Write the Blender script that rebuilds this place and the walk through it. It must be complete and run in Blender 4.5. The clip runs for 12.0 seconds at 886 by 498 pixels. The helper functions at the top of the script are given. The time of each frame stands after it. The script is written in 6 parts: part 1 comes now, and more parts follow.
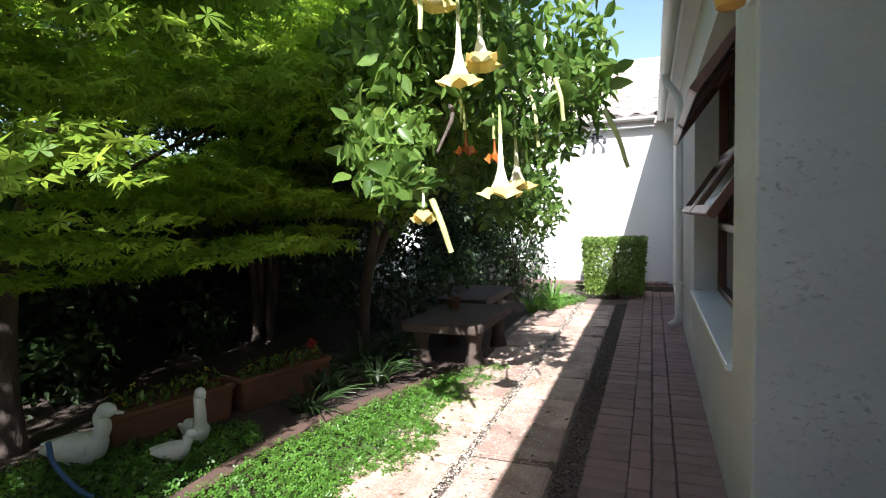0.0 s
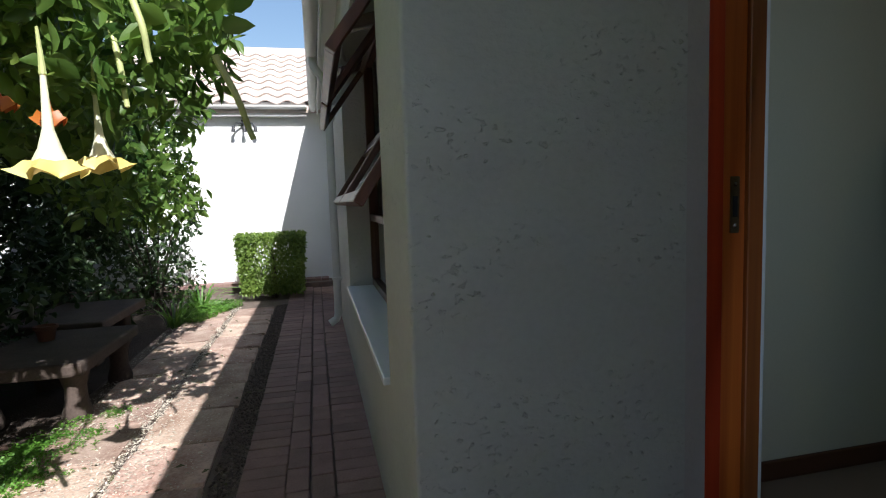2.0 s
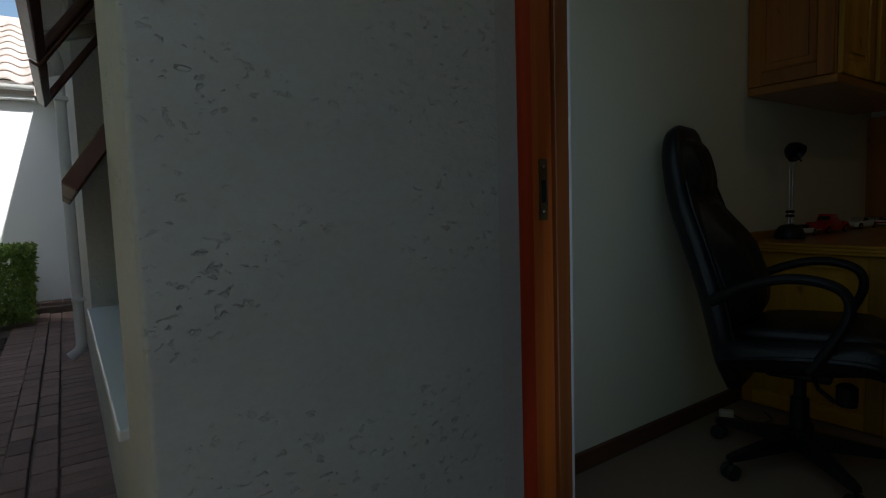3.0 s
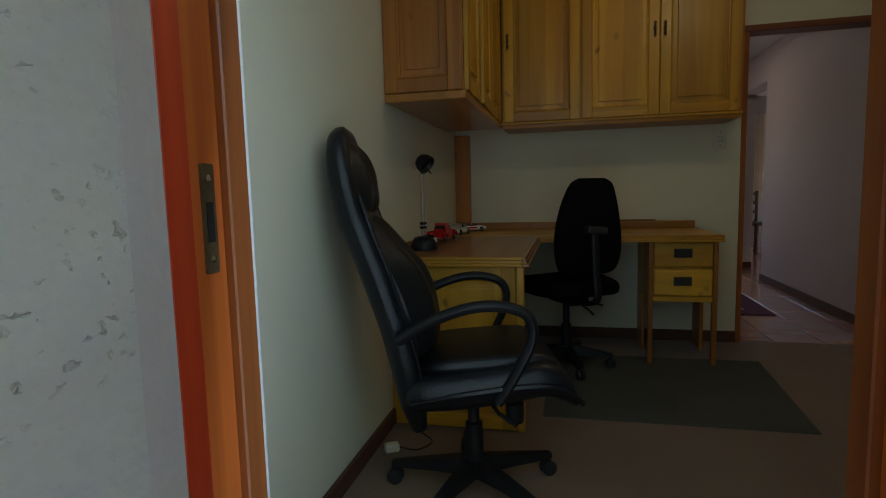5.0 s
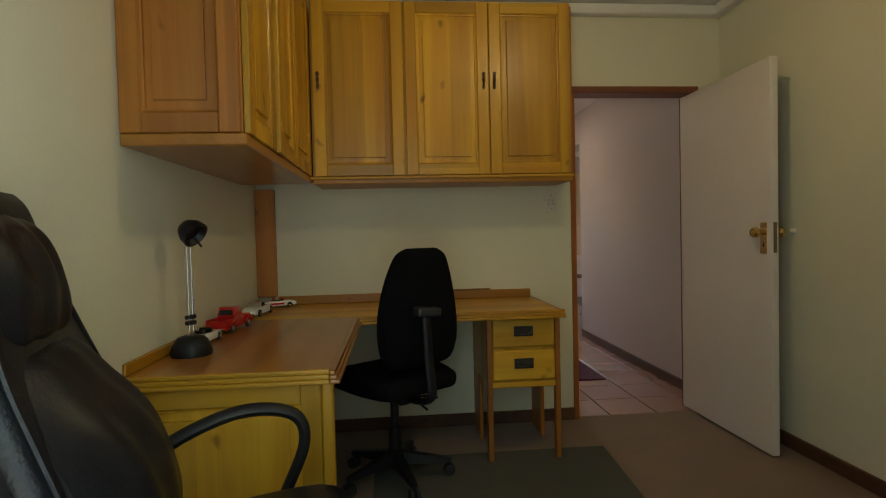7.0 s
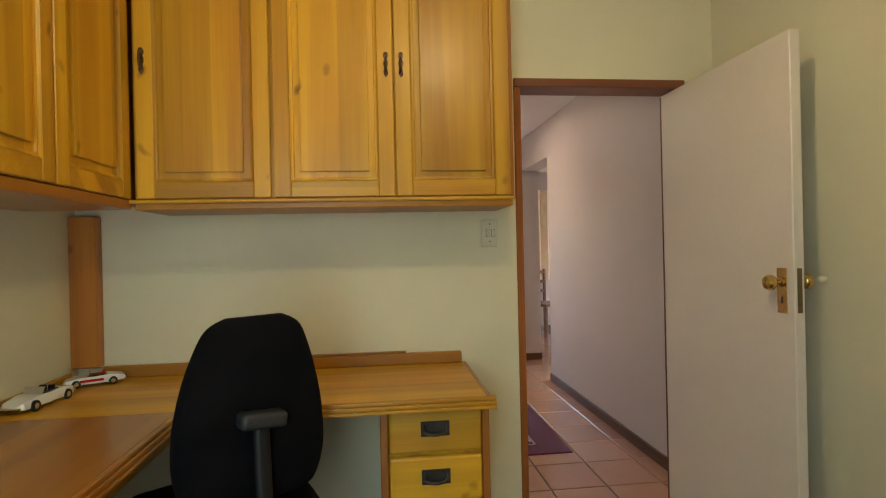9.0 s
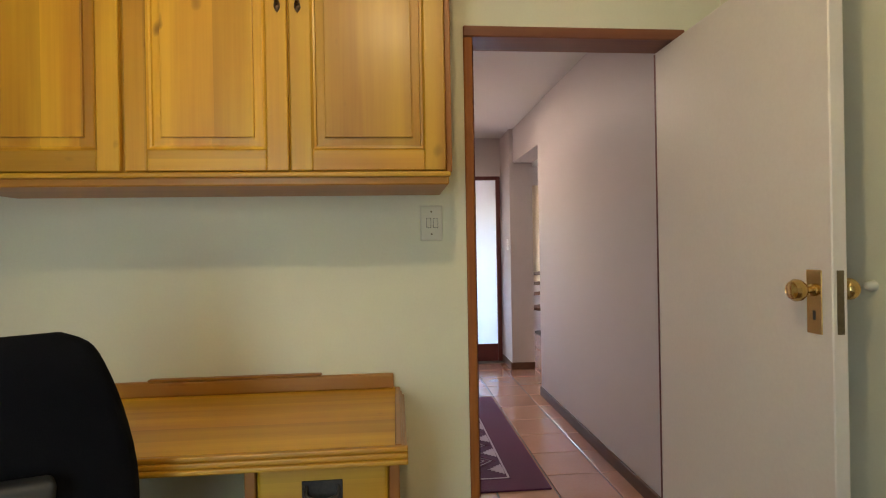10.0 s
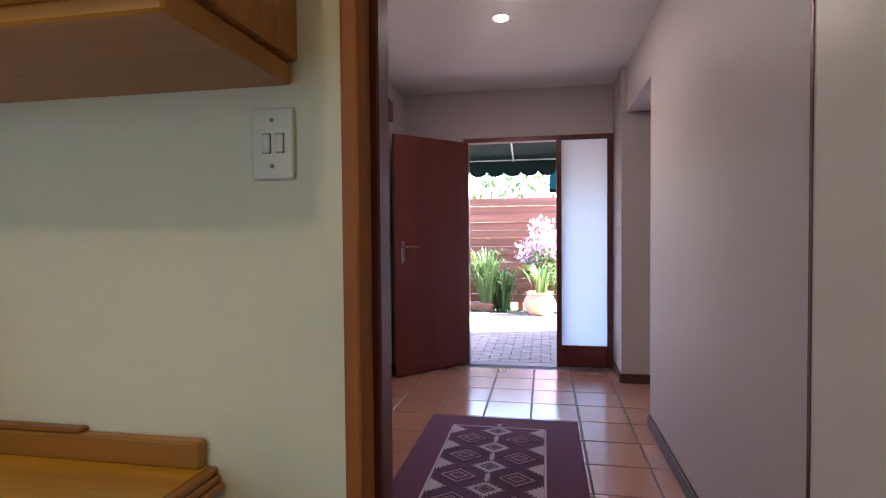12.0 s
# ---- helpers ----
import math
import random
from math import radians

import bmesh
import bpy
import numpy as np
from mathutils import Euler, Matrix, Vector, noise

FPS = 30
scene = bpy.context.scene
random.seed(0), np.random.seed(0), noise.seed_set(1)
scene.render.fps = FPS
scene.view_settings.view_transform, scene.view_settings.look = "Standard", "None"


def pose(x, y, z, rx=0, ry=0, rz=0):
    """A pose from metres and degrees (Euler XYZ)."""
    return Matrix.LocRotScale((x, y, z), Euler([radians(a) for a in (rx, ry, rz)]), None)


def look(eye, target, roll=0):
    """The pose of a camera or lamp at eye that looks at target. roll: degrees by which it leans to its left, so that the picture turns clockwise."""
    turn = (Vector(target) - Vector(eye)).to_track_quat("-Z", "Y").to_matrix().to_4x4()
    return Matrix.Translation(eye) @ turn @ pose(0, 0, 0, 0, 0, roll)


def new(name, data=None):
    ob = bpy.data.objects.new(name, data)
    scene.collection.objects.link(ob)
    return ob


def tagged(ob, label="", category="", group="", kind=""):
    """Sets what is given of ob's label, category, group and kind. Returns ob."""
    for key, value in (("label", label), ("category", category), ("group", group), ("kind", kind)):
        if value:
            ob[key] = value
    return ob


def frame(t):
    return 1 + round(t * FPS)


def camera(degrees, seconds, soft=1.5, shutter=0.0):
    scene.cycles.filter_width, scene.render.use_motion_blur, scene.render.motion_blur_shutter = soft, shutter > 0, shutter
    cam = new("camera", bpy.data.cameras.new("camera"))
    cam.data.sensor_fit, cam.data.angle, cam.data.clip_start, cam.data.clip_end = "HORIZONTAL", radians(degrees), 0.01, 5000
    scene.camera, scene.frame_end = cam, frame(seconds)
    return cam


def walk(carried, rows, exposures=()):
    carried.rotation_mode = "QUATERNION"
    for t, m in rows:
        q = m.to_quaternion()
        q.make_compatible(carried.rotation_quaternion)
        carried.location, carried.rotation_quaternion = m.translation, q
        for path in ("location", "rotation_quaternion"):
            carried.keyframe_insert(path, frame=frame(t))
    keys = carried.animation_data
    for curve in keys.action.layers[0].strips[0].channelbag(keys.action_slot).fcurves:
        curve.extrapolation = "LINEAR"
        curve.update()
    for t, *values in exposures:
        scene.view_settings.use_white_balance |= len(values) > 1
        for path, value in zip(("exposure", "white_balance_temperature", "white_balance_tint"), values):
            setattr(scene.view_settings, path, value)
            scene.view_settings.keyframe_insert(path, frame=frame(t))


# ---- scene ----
cam = camera(78.5, 12.0, soft=1.1)
PATH = [
    (0, (2.034, -1.499, 1.109), (0.172, -2.219, 0.98), -1.4),
    (0.5, (1.871, -1.492, 1.097), (-0.066, -1.973, 0.957), -1.5),
    (1, (1.708, -1.47, 1.079), (-0.275, -1.677, 0.927), -1.6),
    (1.5, (1.583, -1.451, 1.074), (-0.406, -1.329, 0.91), -1.7),
    (2, (1.435, -1.42, 1.077), (-0.505, -0.968, 0.897), -1.9),
    (2.5, (1.266, -1.341, 1.033), (-0.574, -0.579, 0.849), -2.2),
    (3, (1.136, -1.294, 1.006), (-0.5, -0.156, 0.839), -1.8),
    (5, (0.609, -0.945, 1.067), (0.164, 0.994, 0.856), -1.5),
    (5.5, (0.556, -0.807, 1.099), (0.348, 1.173, 0.917), -1.5),
    (6, (0.552, -0.663, 1.141), (0.546, 1.331, 0.995), -1.4),
    (6.5, (0.582, -0.494, 1.146), (0.692, 1.501, 1.06), -1.4),
    (8.5, (0.925, 0.36, 1.317), (1.151, 2.347, 1.292), -1.2),
    (9, (1.101, 0.557, 1.298), (1.327, 2.545, 1.294), -1.3),
    (9.5, (1.274, 0.8, 1.295), (1.49, 2.788, 1.29), -1.2),
    (10, (1.461, 1.057, 1.269), (1.639, 3.049, 1.268), -1.0),
    (10.5, (1.644, 1.326, 1.249), (1.712, 3.325, 1.222), -0.8),
    (11, (1.817, 1.566, 1.24), (1.738, 3.564, 1.205), -0.8),
    (11.5, (1.971, 1.829, 1.221), (1.745, 3.816, 1.181), -0.7),
    (12, (2.06, 2.112, 1.201), (1.692, 4.077, 1.146), -0.5),
]
walk(cam, [(t, look(eye, target, roll)) for t, eye, target, roll in PATH],
     [(0, 1.40, 5850, 14), (1.5, 1.05, 5850, 13), (3.0, 0.4, 5900, 9), (5.0, 2.75, 6050, 11), (5.5, 2.85, 6400, 12),
      (6.5, 3.55, 7000, 8), (8.5, 4.6, 7200, 9), (9.5, 5.05, 6650, 11), (10.5, 4.95, 6200, 15), (12, 4.6, 5700, 19)])

# ---- world, sun, large lights ----
SUN_TO = Vector((1.1, 0.28, 1.0)).normalized()
world = bpy.data.worlds.new("world")
scene.world = world
world.use_nodes = True
wn = world.node_tree
sky = wn.nodes.new("ShaderNodeTexSky")
sky.sky_type = "NISHITA"
sky.sun_disc = False
sky.air_density, sky.dust_density = 1.3, 1.5
sky.sun_elevation = math.asin(SUN_TO.z)
sky.sun_rotation = math.atan2(SUN_TO.x, SUN_TO.y)
wn.links.new(sky.outputs[0], wn.nodes["Background"].inputs[0])
wn.nodes["Background"].inputs[1].default_value = 0.085
sun = new("sun", bpy.data.lights.new("sun", "SUN"))
sun.data.energy, sun.data.angle, sun.data.color = 5.0, radians(0.5), (1.0, 0.94, 0.84)
sun.matrix_world = look(SUN_TO * 30, (0, 0, 0))


def lamp(name, kind, energy, color, where, target=None, size=0.2):
    li = bpy.data.lights.new(name, kind)
    li.energy, li.color = energy, color
    if kind == "AREA":
        li.shape, li.size = "DISK", size
    else:
        li.shadow_soft_size = size
    ob = new(name, li)
    ob.matrix_world = look(where, target) if target else Matrix.Translation(where)
    return ob


lamp("office_ceiling_bulb", "POINT", 0.62, (1.0, 0.79, 0.42), (1.45, 1.47, 2.40), size=0.05)
# Added area lamp in the door opening, standing in for daylight from the sky.
door_sky = lamp("garden_door_skylight", "AREA", 0.68, (0.66, 0.86, 1.0), (0.54, -0.110, 1.15), (0.30, 0.9, 1.0))
door_sky.data.shape, door_sky.data.size, door_sky.data.size_y = "RECTANGLE", 0.8, 1.8
lamp("hall_downlight_bulb", "AREA", 0.3, (1.0, 0.80, 0.58), (1.81, 5.42, 2.485), (1.81, 5.42, 0), 0.07)

# ---- materials ----
def nodes_of(name):
    m = bpy.data.materials.new(name)
    m.use_nodes = True
    nt = m.node_tree
    return m, nt, nt.nodes["Principled BSDF"]


def rgb(c):
    return (c[0], c[1], c[2], 1.0)


def surface(name, a, b, scale=4.0, fine=60.0, rough=0.6, bump=0.1, depth=0.004, stretch=(1, 1, 1), metal=0.0, vary=0.0,
            by="", rough_vary=0.15, coat=0.0, dents=0.0, dent_scale=14.0, sheen=0.0, spec=0.5):
    """Two colours mixed by broad and fine noise, with fine relief; by: 'object' or 'island' gives each piece a tone of its own."""
    m, nt, p = nodes_of(name)
    L = nt.links.new
    tc = nt.nodes.new("ShaderNodeTexCoord")
    mp = nt.nodes.new("ShaderNodeMapping")
    mp.inputs["Scale"].default_value = stretch
    rnd = None
    if by == "object":
        oi = nt.nodes.new("ShaderNodeObjectInfo")
        rnd = oi.outputs["Random"]
    elif by == "island":
        gi = nt.nodes.new("ShaderNodeNewGeometry")
        rnd = gi.outputs["Random Per Island"]
    L(tc.outputs["Object"], mp.inputs["Vector"])
    src = mp.outputs["Vector"]
    if rnd is not None:
        off = nt.nodes.new("ShaderNodeVectorMath")
        off.operation = "ADD"
        sc = nt.nodes.new("ShaderNodeVectorMath")
        sc.operation = "SCALE"
        sc.inputs[0].default_value = (37.0, 19.0, 53.0)
        L(rnd, sc.inputs["Scale"])
        L(src, off.inputs[0])
        L(sc.outputs[0], off.inputs[1])
        src = off.outputs[0]
    n1 = nt.nodes.new("ShaderNodeTexNoise")
    n1.inputs["Scale"].default_value, n1.inputs["Detail"].default_value = scale, 5.0
    n2 = nt.nodes.new("ShaderNodeTexNoise")
    n2.inputs["Scale"].default_value, n2.inputs["Detail"].default_value = fine, 4.0
    L(src, n1.inputs["Vector"])
    L(src, n2.inputs["Vector"])
    add = nt.nodes.new("ShaderNodeMath")
    add.operation = "MULTIPLY_ADD"
    L(n1.outputs["Fac"], add.inputs[0])
    add.inputs[1].default_value = 1.6
    ad2 = nt.nodes.new("ShaderNodeMath")
    ad2.operation = "MULTIPLY_ADD"
    L(n2.outputs["Fac"], ad2.inputs[0])
    ad2.inputs[1].default_value = 0.9
    ad2.inputs[2].default_value = -0.75
    L(ad2.outputs[0], add.inputs[2])
    cl = nt.nodes.new("ShaderNodeClamp")
    L(add.outputs[0], cl.inputs[0])
    mx = nt.nodes.new("ShaderNodeMix")
    mx.data_type = "RGBA"
    L(cl.outputs[0], mx.inputs["Factor"])
    mx.inputs["A"].default_value, mx.inputs["B"].default_value = rgb(a), rgb(b)
    col = mx.outputs["Result"]
    if rnd is not None and vary > 0:
        hs = nt.nodes.new("ShaderNodeHueSaturation")
        mr = nt.nodes.new("ShaderNodeMapRange")
        mr.inputs["To Min"].default_value, mr.inputs["To Max"].default_value = 1.0 - vary, 1.0 + vary
        L(rnd, mr.inputs["Value"])
        L(mr.outputs[0], hs.inputs["Value"])
        hu = nt.nodes.new("ShaderNodeMapRange")
        hu.inputs["To Min"].default_value, hu.inputs["To Max"].default_value = 0.5 - vary * 0.04, 0.5 + vary * 0.04
        fr = nt.nodes.new("ShaderNodeMath")
        fr.operation = "FRACT"
        ml = nt.nodes.new("ShaderNodeMath")
        ml.operation = "MULTIPLY"
        ml.inputs[1].default_value = 7.31
        L(rnd, ml.inputs[0])
        L(ml.outputs[0], fr.inputs[0])
        L(fr.outputs[0], hu.inputs["Value"])
        L(hu.outputs[0], hs.inputs["Hue"])
        L(col, hs.inputs["Color"])
        col = hs.outputs[0]
    L(col, p.inputs["Base Color"])
    rr = nt.nodes.new("ShaderNodeMapRange")
    rr.inputs["To Min"].default_value = max(0.03, rough - rough_vary)
    rr.inputs["To Max"].default_value = min(1.0, rough + rough_vary)
    L(n1.outputs["Fac"], rr.inputs["Value"])
    L(rr.outputs[0], p.inputs["Roughness"])
    p.inputs["Metallic"].default_value = metal
    p.inputs["Specular IOR Level"].default_value = spec
    p.inputs["Coat Weight"].default_value = coat
    p.inputs["Coat Roughness"].default_value = 0.2
    if sheen:
        p.inputs["Sheen Weight"].default_value = sheen
    if bump > 0:
        bp = nt.nodes.new("ShaderNodeBump")
        bp.inputs["Strength"].default_value, bp.inputs["Distance"].default_value = bump, depth
        height = n2.outputs["Fac"]
        if dents:
            nd = nt.nodes.new("ShaderNodeTexNoise")
            nd.inputs["Scale"].default_value, nd.inputs["Detail"].default_value = dent_scale, 2.5
            nd.inputs["Distortion"].default_value = 0.4
            L(src, nd.inputs["Vector"])
            rp = nt.nodes.new("ShaderNodeValToRGB")
            rp.color_ramp.elements[0].position, rp.color_ramp.elements[0].color = 0.27, (0, 0, 0, 1)
            rp.color_ramp.elements[1].position, rp.color_ramp.elements[1].color = 0.38, (1, 1, 1, 1)
            L(nd.outputs["Fac"], rp.inputs["Fac"])
            sm = nt.nodes.new("ShaderNodeMath")
            sm.operation = "MULTIPLY_ADD"
            L(rp.outputs[0], sm.inputs[0])
            L(n2.outputs["Fac"], sm.inputs[2])
            npt = nt.nodes.new("ShaderNodeTexNoise")
            npt.inputs["Scale"].default_value = 2.3
            L(src, npt.inputs["Vector"])
            pm = nt.nodes.new("ShaderNodeMapRange")
            pm.inputs["From Min"].default_value, pm.inputs["From Max"].default_value = 0.47, 0.64
            pm.inputs["To Min"].default_value, pm.inputs["To Max"].default_value = 0.05, dents
            L(npt.outputs["Fac"], pm.inputs["Value"])
            L(pm.outputs[0], sm.inputs[1])
            height = sm.outputs[0]
        L(height, bp.inputs["Height"])
        L(bp.outputs[0], p.inputs["Normal"])
    return m


def leaf_surface(name, a, b, glow=0.35, rough=0.45):
    """Leaf skin that lets some light through; each leaf has a tone of its own."""
    m, nt, p = nodes_of(name)
    L = nt.links.new
    gi = nt.nodes.new("ShaderNodeNewGeometry")
    tc = nt.nodes.new("ShaderNodeTexCoord")
    n = nt.nodes.new("ShaderNodeTexNoise")
    n.inputs["Scale"].default_value = 1.7
    L(tc.outputs["Object"], n.inputs["Vector"])
    ad = nt.nodes.new("ShaderNodeMath")
    ad.operation = "MULTIPLY_ADD"
    L(gi.outputs["Random Per Island"], ad.inputs[0])
    ad.inputs[1].default_value = 0.6
    sb = nt.nodes.new("ShaderNodeMath")
    sb.operation = "MULTIPLY_ADD"
    sb.inputs[1].default_value, sb.inputs[2].default_value = 1.4, -0.45
    L(n.outputs["Fac"], sb.inputs[0])
    L(sb.outputs[0], ad.inputs[2])
    cl = nt.nodes.new("ShaderNodeClamp")
    L(ad.outputs[0], cl.inputs[0])
    mx = nt.nodes.new("ShaderNodeMix")
    mx.data_type = "RGBA"
    mx.inputs["A"].default_value, mx.inputs["B"].default_value = rgb(a), rgb(b)
    L(cl.outputs[0], mx.inputs["Factor"])
    L(mx.outputs["Result"], p.inputs["Base Color"])
    p.inputs["Roughness"].default_value = rough
    tr = nt.nodes.new("ShaderNodeBsdfTranslucent")
    hs = nt.nodes.new("ShaderNodeHueSaturation")
    hs.inputs["Value"].default_value, hs.inputs["Hue"].default_value = 1.5, 0.475
    L(mx.outputs["Result"], hs.inputs["Color"])
    L(hs.outputs[0], tr.inputs["Color"])
    ms = nt.nodes.new("ShaderNodeMixShader")
    ms.inputs[0].default_value = glow
    L(p.outputs[0], ms.inputs[1])
    L(tr.outputs[0], ms.inputs[2])
    L(ms.outputs[0], nt.nodes["Material Output"].inputs["Surface"])
    return m


def wood(name, dark, light, axis, rough=0.42, coat=0.14, rings=5.0, vary=0.12, by="object", knots=True):
    """Planks with long grain along one axis, streaks and a few knots."""
    m, nt, p = nodes_of(name)
    L = nt.links.new
    tc = nt.nodes.new("ShaderNodeTexCoord")
    oi = nt.nodes.new("ShaderNodeObjectInfo")
    sc = nt.nodes.new("ShaderNodeVectorMath")
    sc.operation = "SCALE"
    sc.inputs[0].default_value = (11.0, 23.0, 7.0)
    L(oi.outputs["Random"], sc.inputs["Scale"])
    off = nt.nodes.new("ShaderNodeVectorMath")
    off.operation = "ADD"
    L(tc.outputs["Object"], off.inputs[0])
    L(sc.outputs[0], off.inputs[1])
    def grain(along, across, detail, dist=0.0):
        mp = nt.nodes.new("ShaderNodeMapping")
        s = [across, across, across]
        s["xyz".index(axis)] = along
        mp.inputs["Scale"].default_value = s
        n = nt.nodes.new("ShaderNodeTexNoise")
        n.inputs["Scale"].default_value, n.inputs["Detail"].default_value = 1.0, detail
        n.inputs["Distortion"].default_value = dist
        L(off.outputs[0], mp.inputs["Vector"])
        L(mp.outputs[0], n.inputs["Vector"])
        return n.outputs["Fac"]
    g1 = grain(0.5, rings * 2.2, 3.0, 0.3)
    g2 = grain(3.0, 140.0, 3.0)
    g3 = grain(9.0, 14.0, 1.0)
    ad = nt.nodes.new("ShaderNodeMath")
    ad.operation = "MULTIPLY_ADD"
    L(g1, ad.inputs[0])
    ad.inputs[1].default_value = 2.0
    a2 = nt.nodes.new("ShaderNodeMath")
    a2.operation = "MULTIPLY_ADD"
    L(g2, a2.inputs[0])
    a2.inputs[1].default_value, a2.inputs[2].default_value = 0.32, -0.68
    L(a2.outputs[0], ad.inputs[2])
    cl = nt.nodes.new("ShaderNodeClamp")
    L(ad.outputs[0], cl.inputs[0])
    mx = nt.nodes.new("ShaderNodeMix")
    mx.data_type = "RGBA"
    mx.inputs["A"].default_value, mx.inputs["B"].default_value = rgb(dark), rgb(light)
    L(cl.outputs[0], mx.inputs["Factor"])
    col = mx.outputs["Result"]
    if knots:
        rp = nt.nodes.new("ShaderNodeValToRGB")
        rp.color_ramp.elements[0].position, rp.color_ramp.elements[0].color = 0.74, (0, 0, 0, 1)
        rp.color_ramp.elements[1].position, rp.color_ramp.elements[1].color = 0.86, (1, 1, 1, 1)
        L(g3, rp.inputs["Fac"])
        mk = nt.nodes.new("ShaderNodeMix")
        mk.data_type = "RGBA"
        L(rp.outputs[0], mk.inputs["Factor"])
        L(col, mk.inputs["A"])
        mk.inputs["B"].default_value = rgb([c * 0.35 for c in dark])
        col = mk.outputs["Result"]
    if knots:
        sx = nt.nodes.new("ShaderNodeSeparateXYZ")
        L(off.outputs[0], sx.inputs[0])
        u, v = [sx.outputs[i] for i in range(3) if i != "xyz".index(axis)]
        aa = nt.nodes.new("ShaderNodeMath")
        L(u, aa.inputs[0])
        L(v, aa.inputs[1])
        sn = nt.nodes.new("ShaderNodeMath")
        sn.operation = "SNAP"
        sn.inputs[1].default_value = 0.105
        L(aa.outputs[0], sn.inputs[0])
        wn_ = nt.nodes.new("ShaderNodeTexWhiteNoise")
        wn_.noise_dimensions = "1D"
        L(sn.outputs[0], wn_.inputs["W"])
        bt = nt.nodes.new("ShaderNodeMapRange")
        bt.inputs["To Min"].default_value, bt.inputs["To Max"].default_value = 0.80, 1.16
        L(wn_.outputs["Value"], bt.inputs["Value"])
        hb_ = nt.nodes.new("ShaderNodeHueSaturation")
        L(bt.outputs[0], hb_.inputs["Value"])
        L(col, hb_.inputs["Color"])
        col = hb_.outputs[0]
    hs = nt.nodes.new("ShaderNodeHueSaturation")
    mr = nt.nodes.new("ShaderNodeMapRange")
    mr.inputs["To Min"].default_value, mr.inputs["To Max"].default_value = 1.0 - vary, 1.0 + vary
    L(oi.outputs["Random"], mr.inputs["Value"])
    L(mr.outputs[0], hs.inputs["Value"])
    L(col, hs.inputs["Color"])
    L(hs.outputs[0], p.inputs["Base Color"])
    p.inputs["Roughness"].default_value = rough
    p.inputs["Coat Weight"].default_value, p.inputs["Coat Roughness"].default_value = coat, 0.25
    bp = nt.nodes.new("ShaderNodeBump")
    bp.inputs["Strength"].default_value, bp.inputs["Distance"].default_value = 0.12, 0.002
    L(g2, bp.inputs["Height"])
    L(bp.outputs[0], p.inputs["Normal"])
    return m


def glass(name, rough=0.0, tint=(1, 1, 1)):
    m, nt, p = nodes_of(name)
    p.inputs["Base Color"].default_value = rgb(tint)
    p.inputs["Transmission Weight"].default_value = 1.0
    p.inputs["Roughness"].default_value, p.inputs["IOR"].default_value = rough, 1.45
    return m


def frosted(name, tint):
    """Etched glass that scatters what passes through it, with a faint sheen."""
    m, nt, p = nodes_of(name)
    p.inputs["Base Color"].default_value = rgb([c * 0.5 for c in tint])
    p.inputs["Roughness"].default_value = 0.25
    tr = nt.nodes.new("ShaderNodeBsdfTranslucent")
    tr.inputs["Color"].default_value = rgb(tint)
    ms = nt.nodes.new("ShaderNodeMixShader")
    ms.inputs[0].default_value = 0.85
    nt.links.new(p.outputs[0], ms.inputs[1])
    nt.links.new(tr.outputs[0], ms.inputs[2])
    nt.links.new(ms.outputs[0], nt.nodes["Material Output"].inputs["Surface"])
    return m


def glow(name, color, strength):
    m, nt, p = nodes_of(name)
    p.inputs["Base Color"].default_value = rgb(color)
    p.inputs["Emission Color"].default_value = rgb(color)
    p.inputs["Emission Strength"].default_value = strength
    return m


PLASTER_OUT = surface("plaster_outside", (0.52, 0.51, 0.48), (0.61, 0.60, 0.565), 2.2, 38, 0.85, 0.85, 0.005, dents=1.8, dent_scale=44, stretch=(1, 1, 1.5))
PLASTER_REVEAL = surface("plaster_reveal_pinkish", (0.50, 0.455, 0.44), (0.58, 0.53, 0.51), 3.0, 60, 0.85, 0.5, 0.003, dents=0.6, dent_scale=60)
PLASTER_WHITE = surface("plaster_white", (0.80, 0.80, 0.79), (0.88, 0.87, 0.86), 1.5, 80, 0.85, 0.3, 0.004)
PLASTER_IN = surface("wall_paint_cream", (0.67, 0.645, 0.49), (0.73, 0.705, 0.55), 0.8, 120, 0.6, 0.12, 0.002, rough_vary=0.06)
# Off-white taken darker and pinker: the hall's dimmer, mixed light is in this colour.
PLASTER_HALL = surface("wall_paint_hall_dimmed", (0.46, 0.41, 0.415), (0.52, 0.465, 0.47), 0.8, 120, 0.55, 0.12, 0.002, rough_vary=0.06)
CEILING = surface("ceiling_paint", (0.74, 0.73, 0.70), (0.80, 0.79, 0.76), 0.9, 90, 0.8, 0.1, 0.002)
CARPET = surface("carpet_brown", (0.15, 0.085, 0.042), (0.23, 0.138, 0.070), 3.0, 420, 0.95, 0.6, 0.004, sheen=0.2)
MAT_GREEN = surface("mat_grey_green", (0.06, 0.06, 0.05), (0.09, 0.09, 0.075), 3.0, 300, 0.95, 0.5, 0.003)
TILE = surface("terracotta_tile", (0.37, 0.18, 0.115), (0.43, 0.22, 0.145), 3.0, 60, 0.16, 0.03, 0.001, by="object", vary=0.07, coat=0.8, rough_vary=0.05)
GROUT = surface("grout", (0.09, 0.075, 0.068), (0.14, 0.12, 0.105), 6, 200, 0.9, 0.3, 0.002)
BRICK = surface("paving_brick", (0.19, 0.115, 0.10), (0.31, 0.205, 0.18), 7.0, 110, 0.85, 0.5, 0.004, by="object", vary=0.16)
BRICK_LIGHT = surface("paving_brick_pale", (0.25, 0.165, 0.14), (0.36, 0.26, 0.23), 7.0, 110, 0.85, 0.5, 0.004, by="object", vary=0.14)
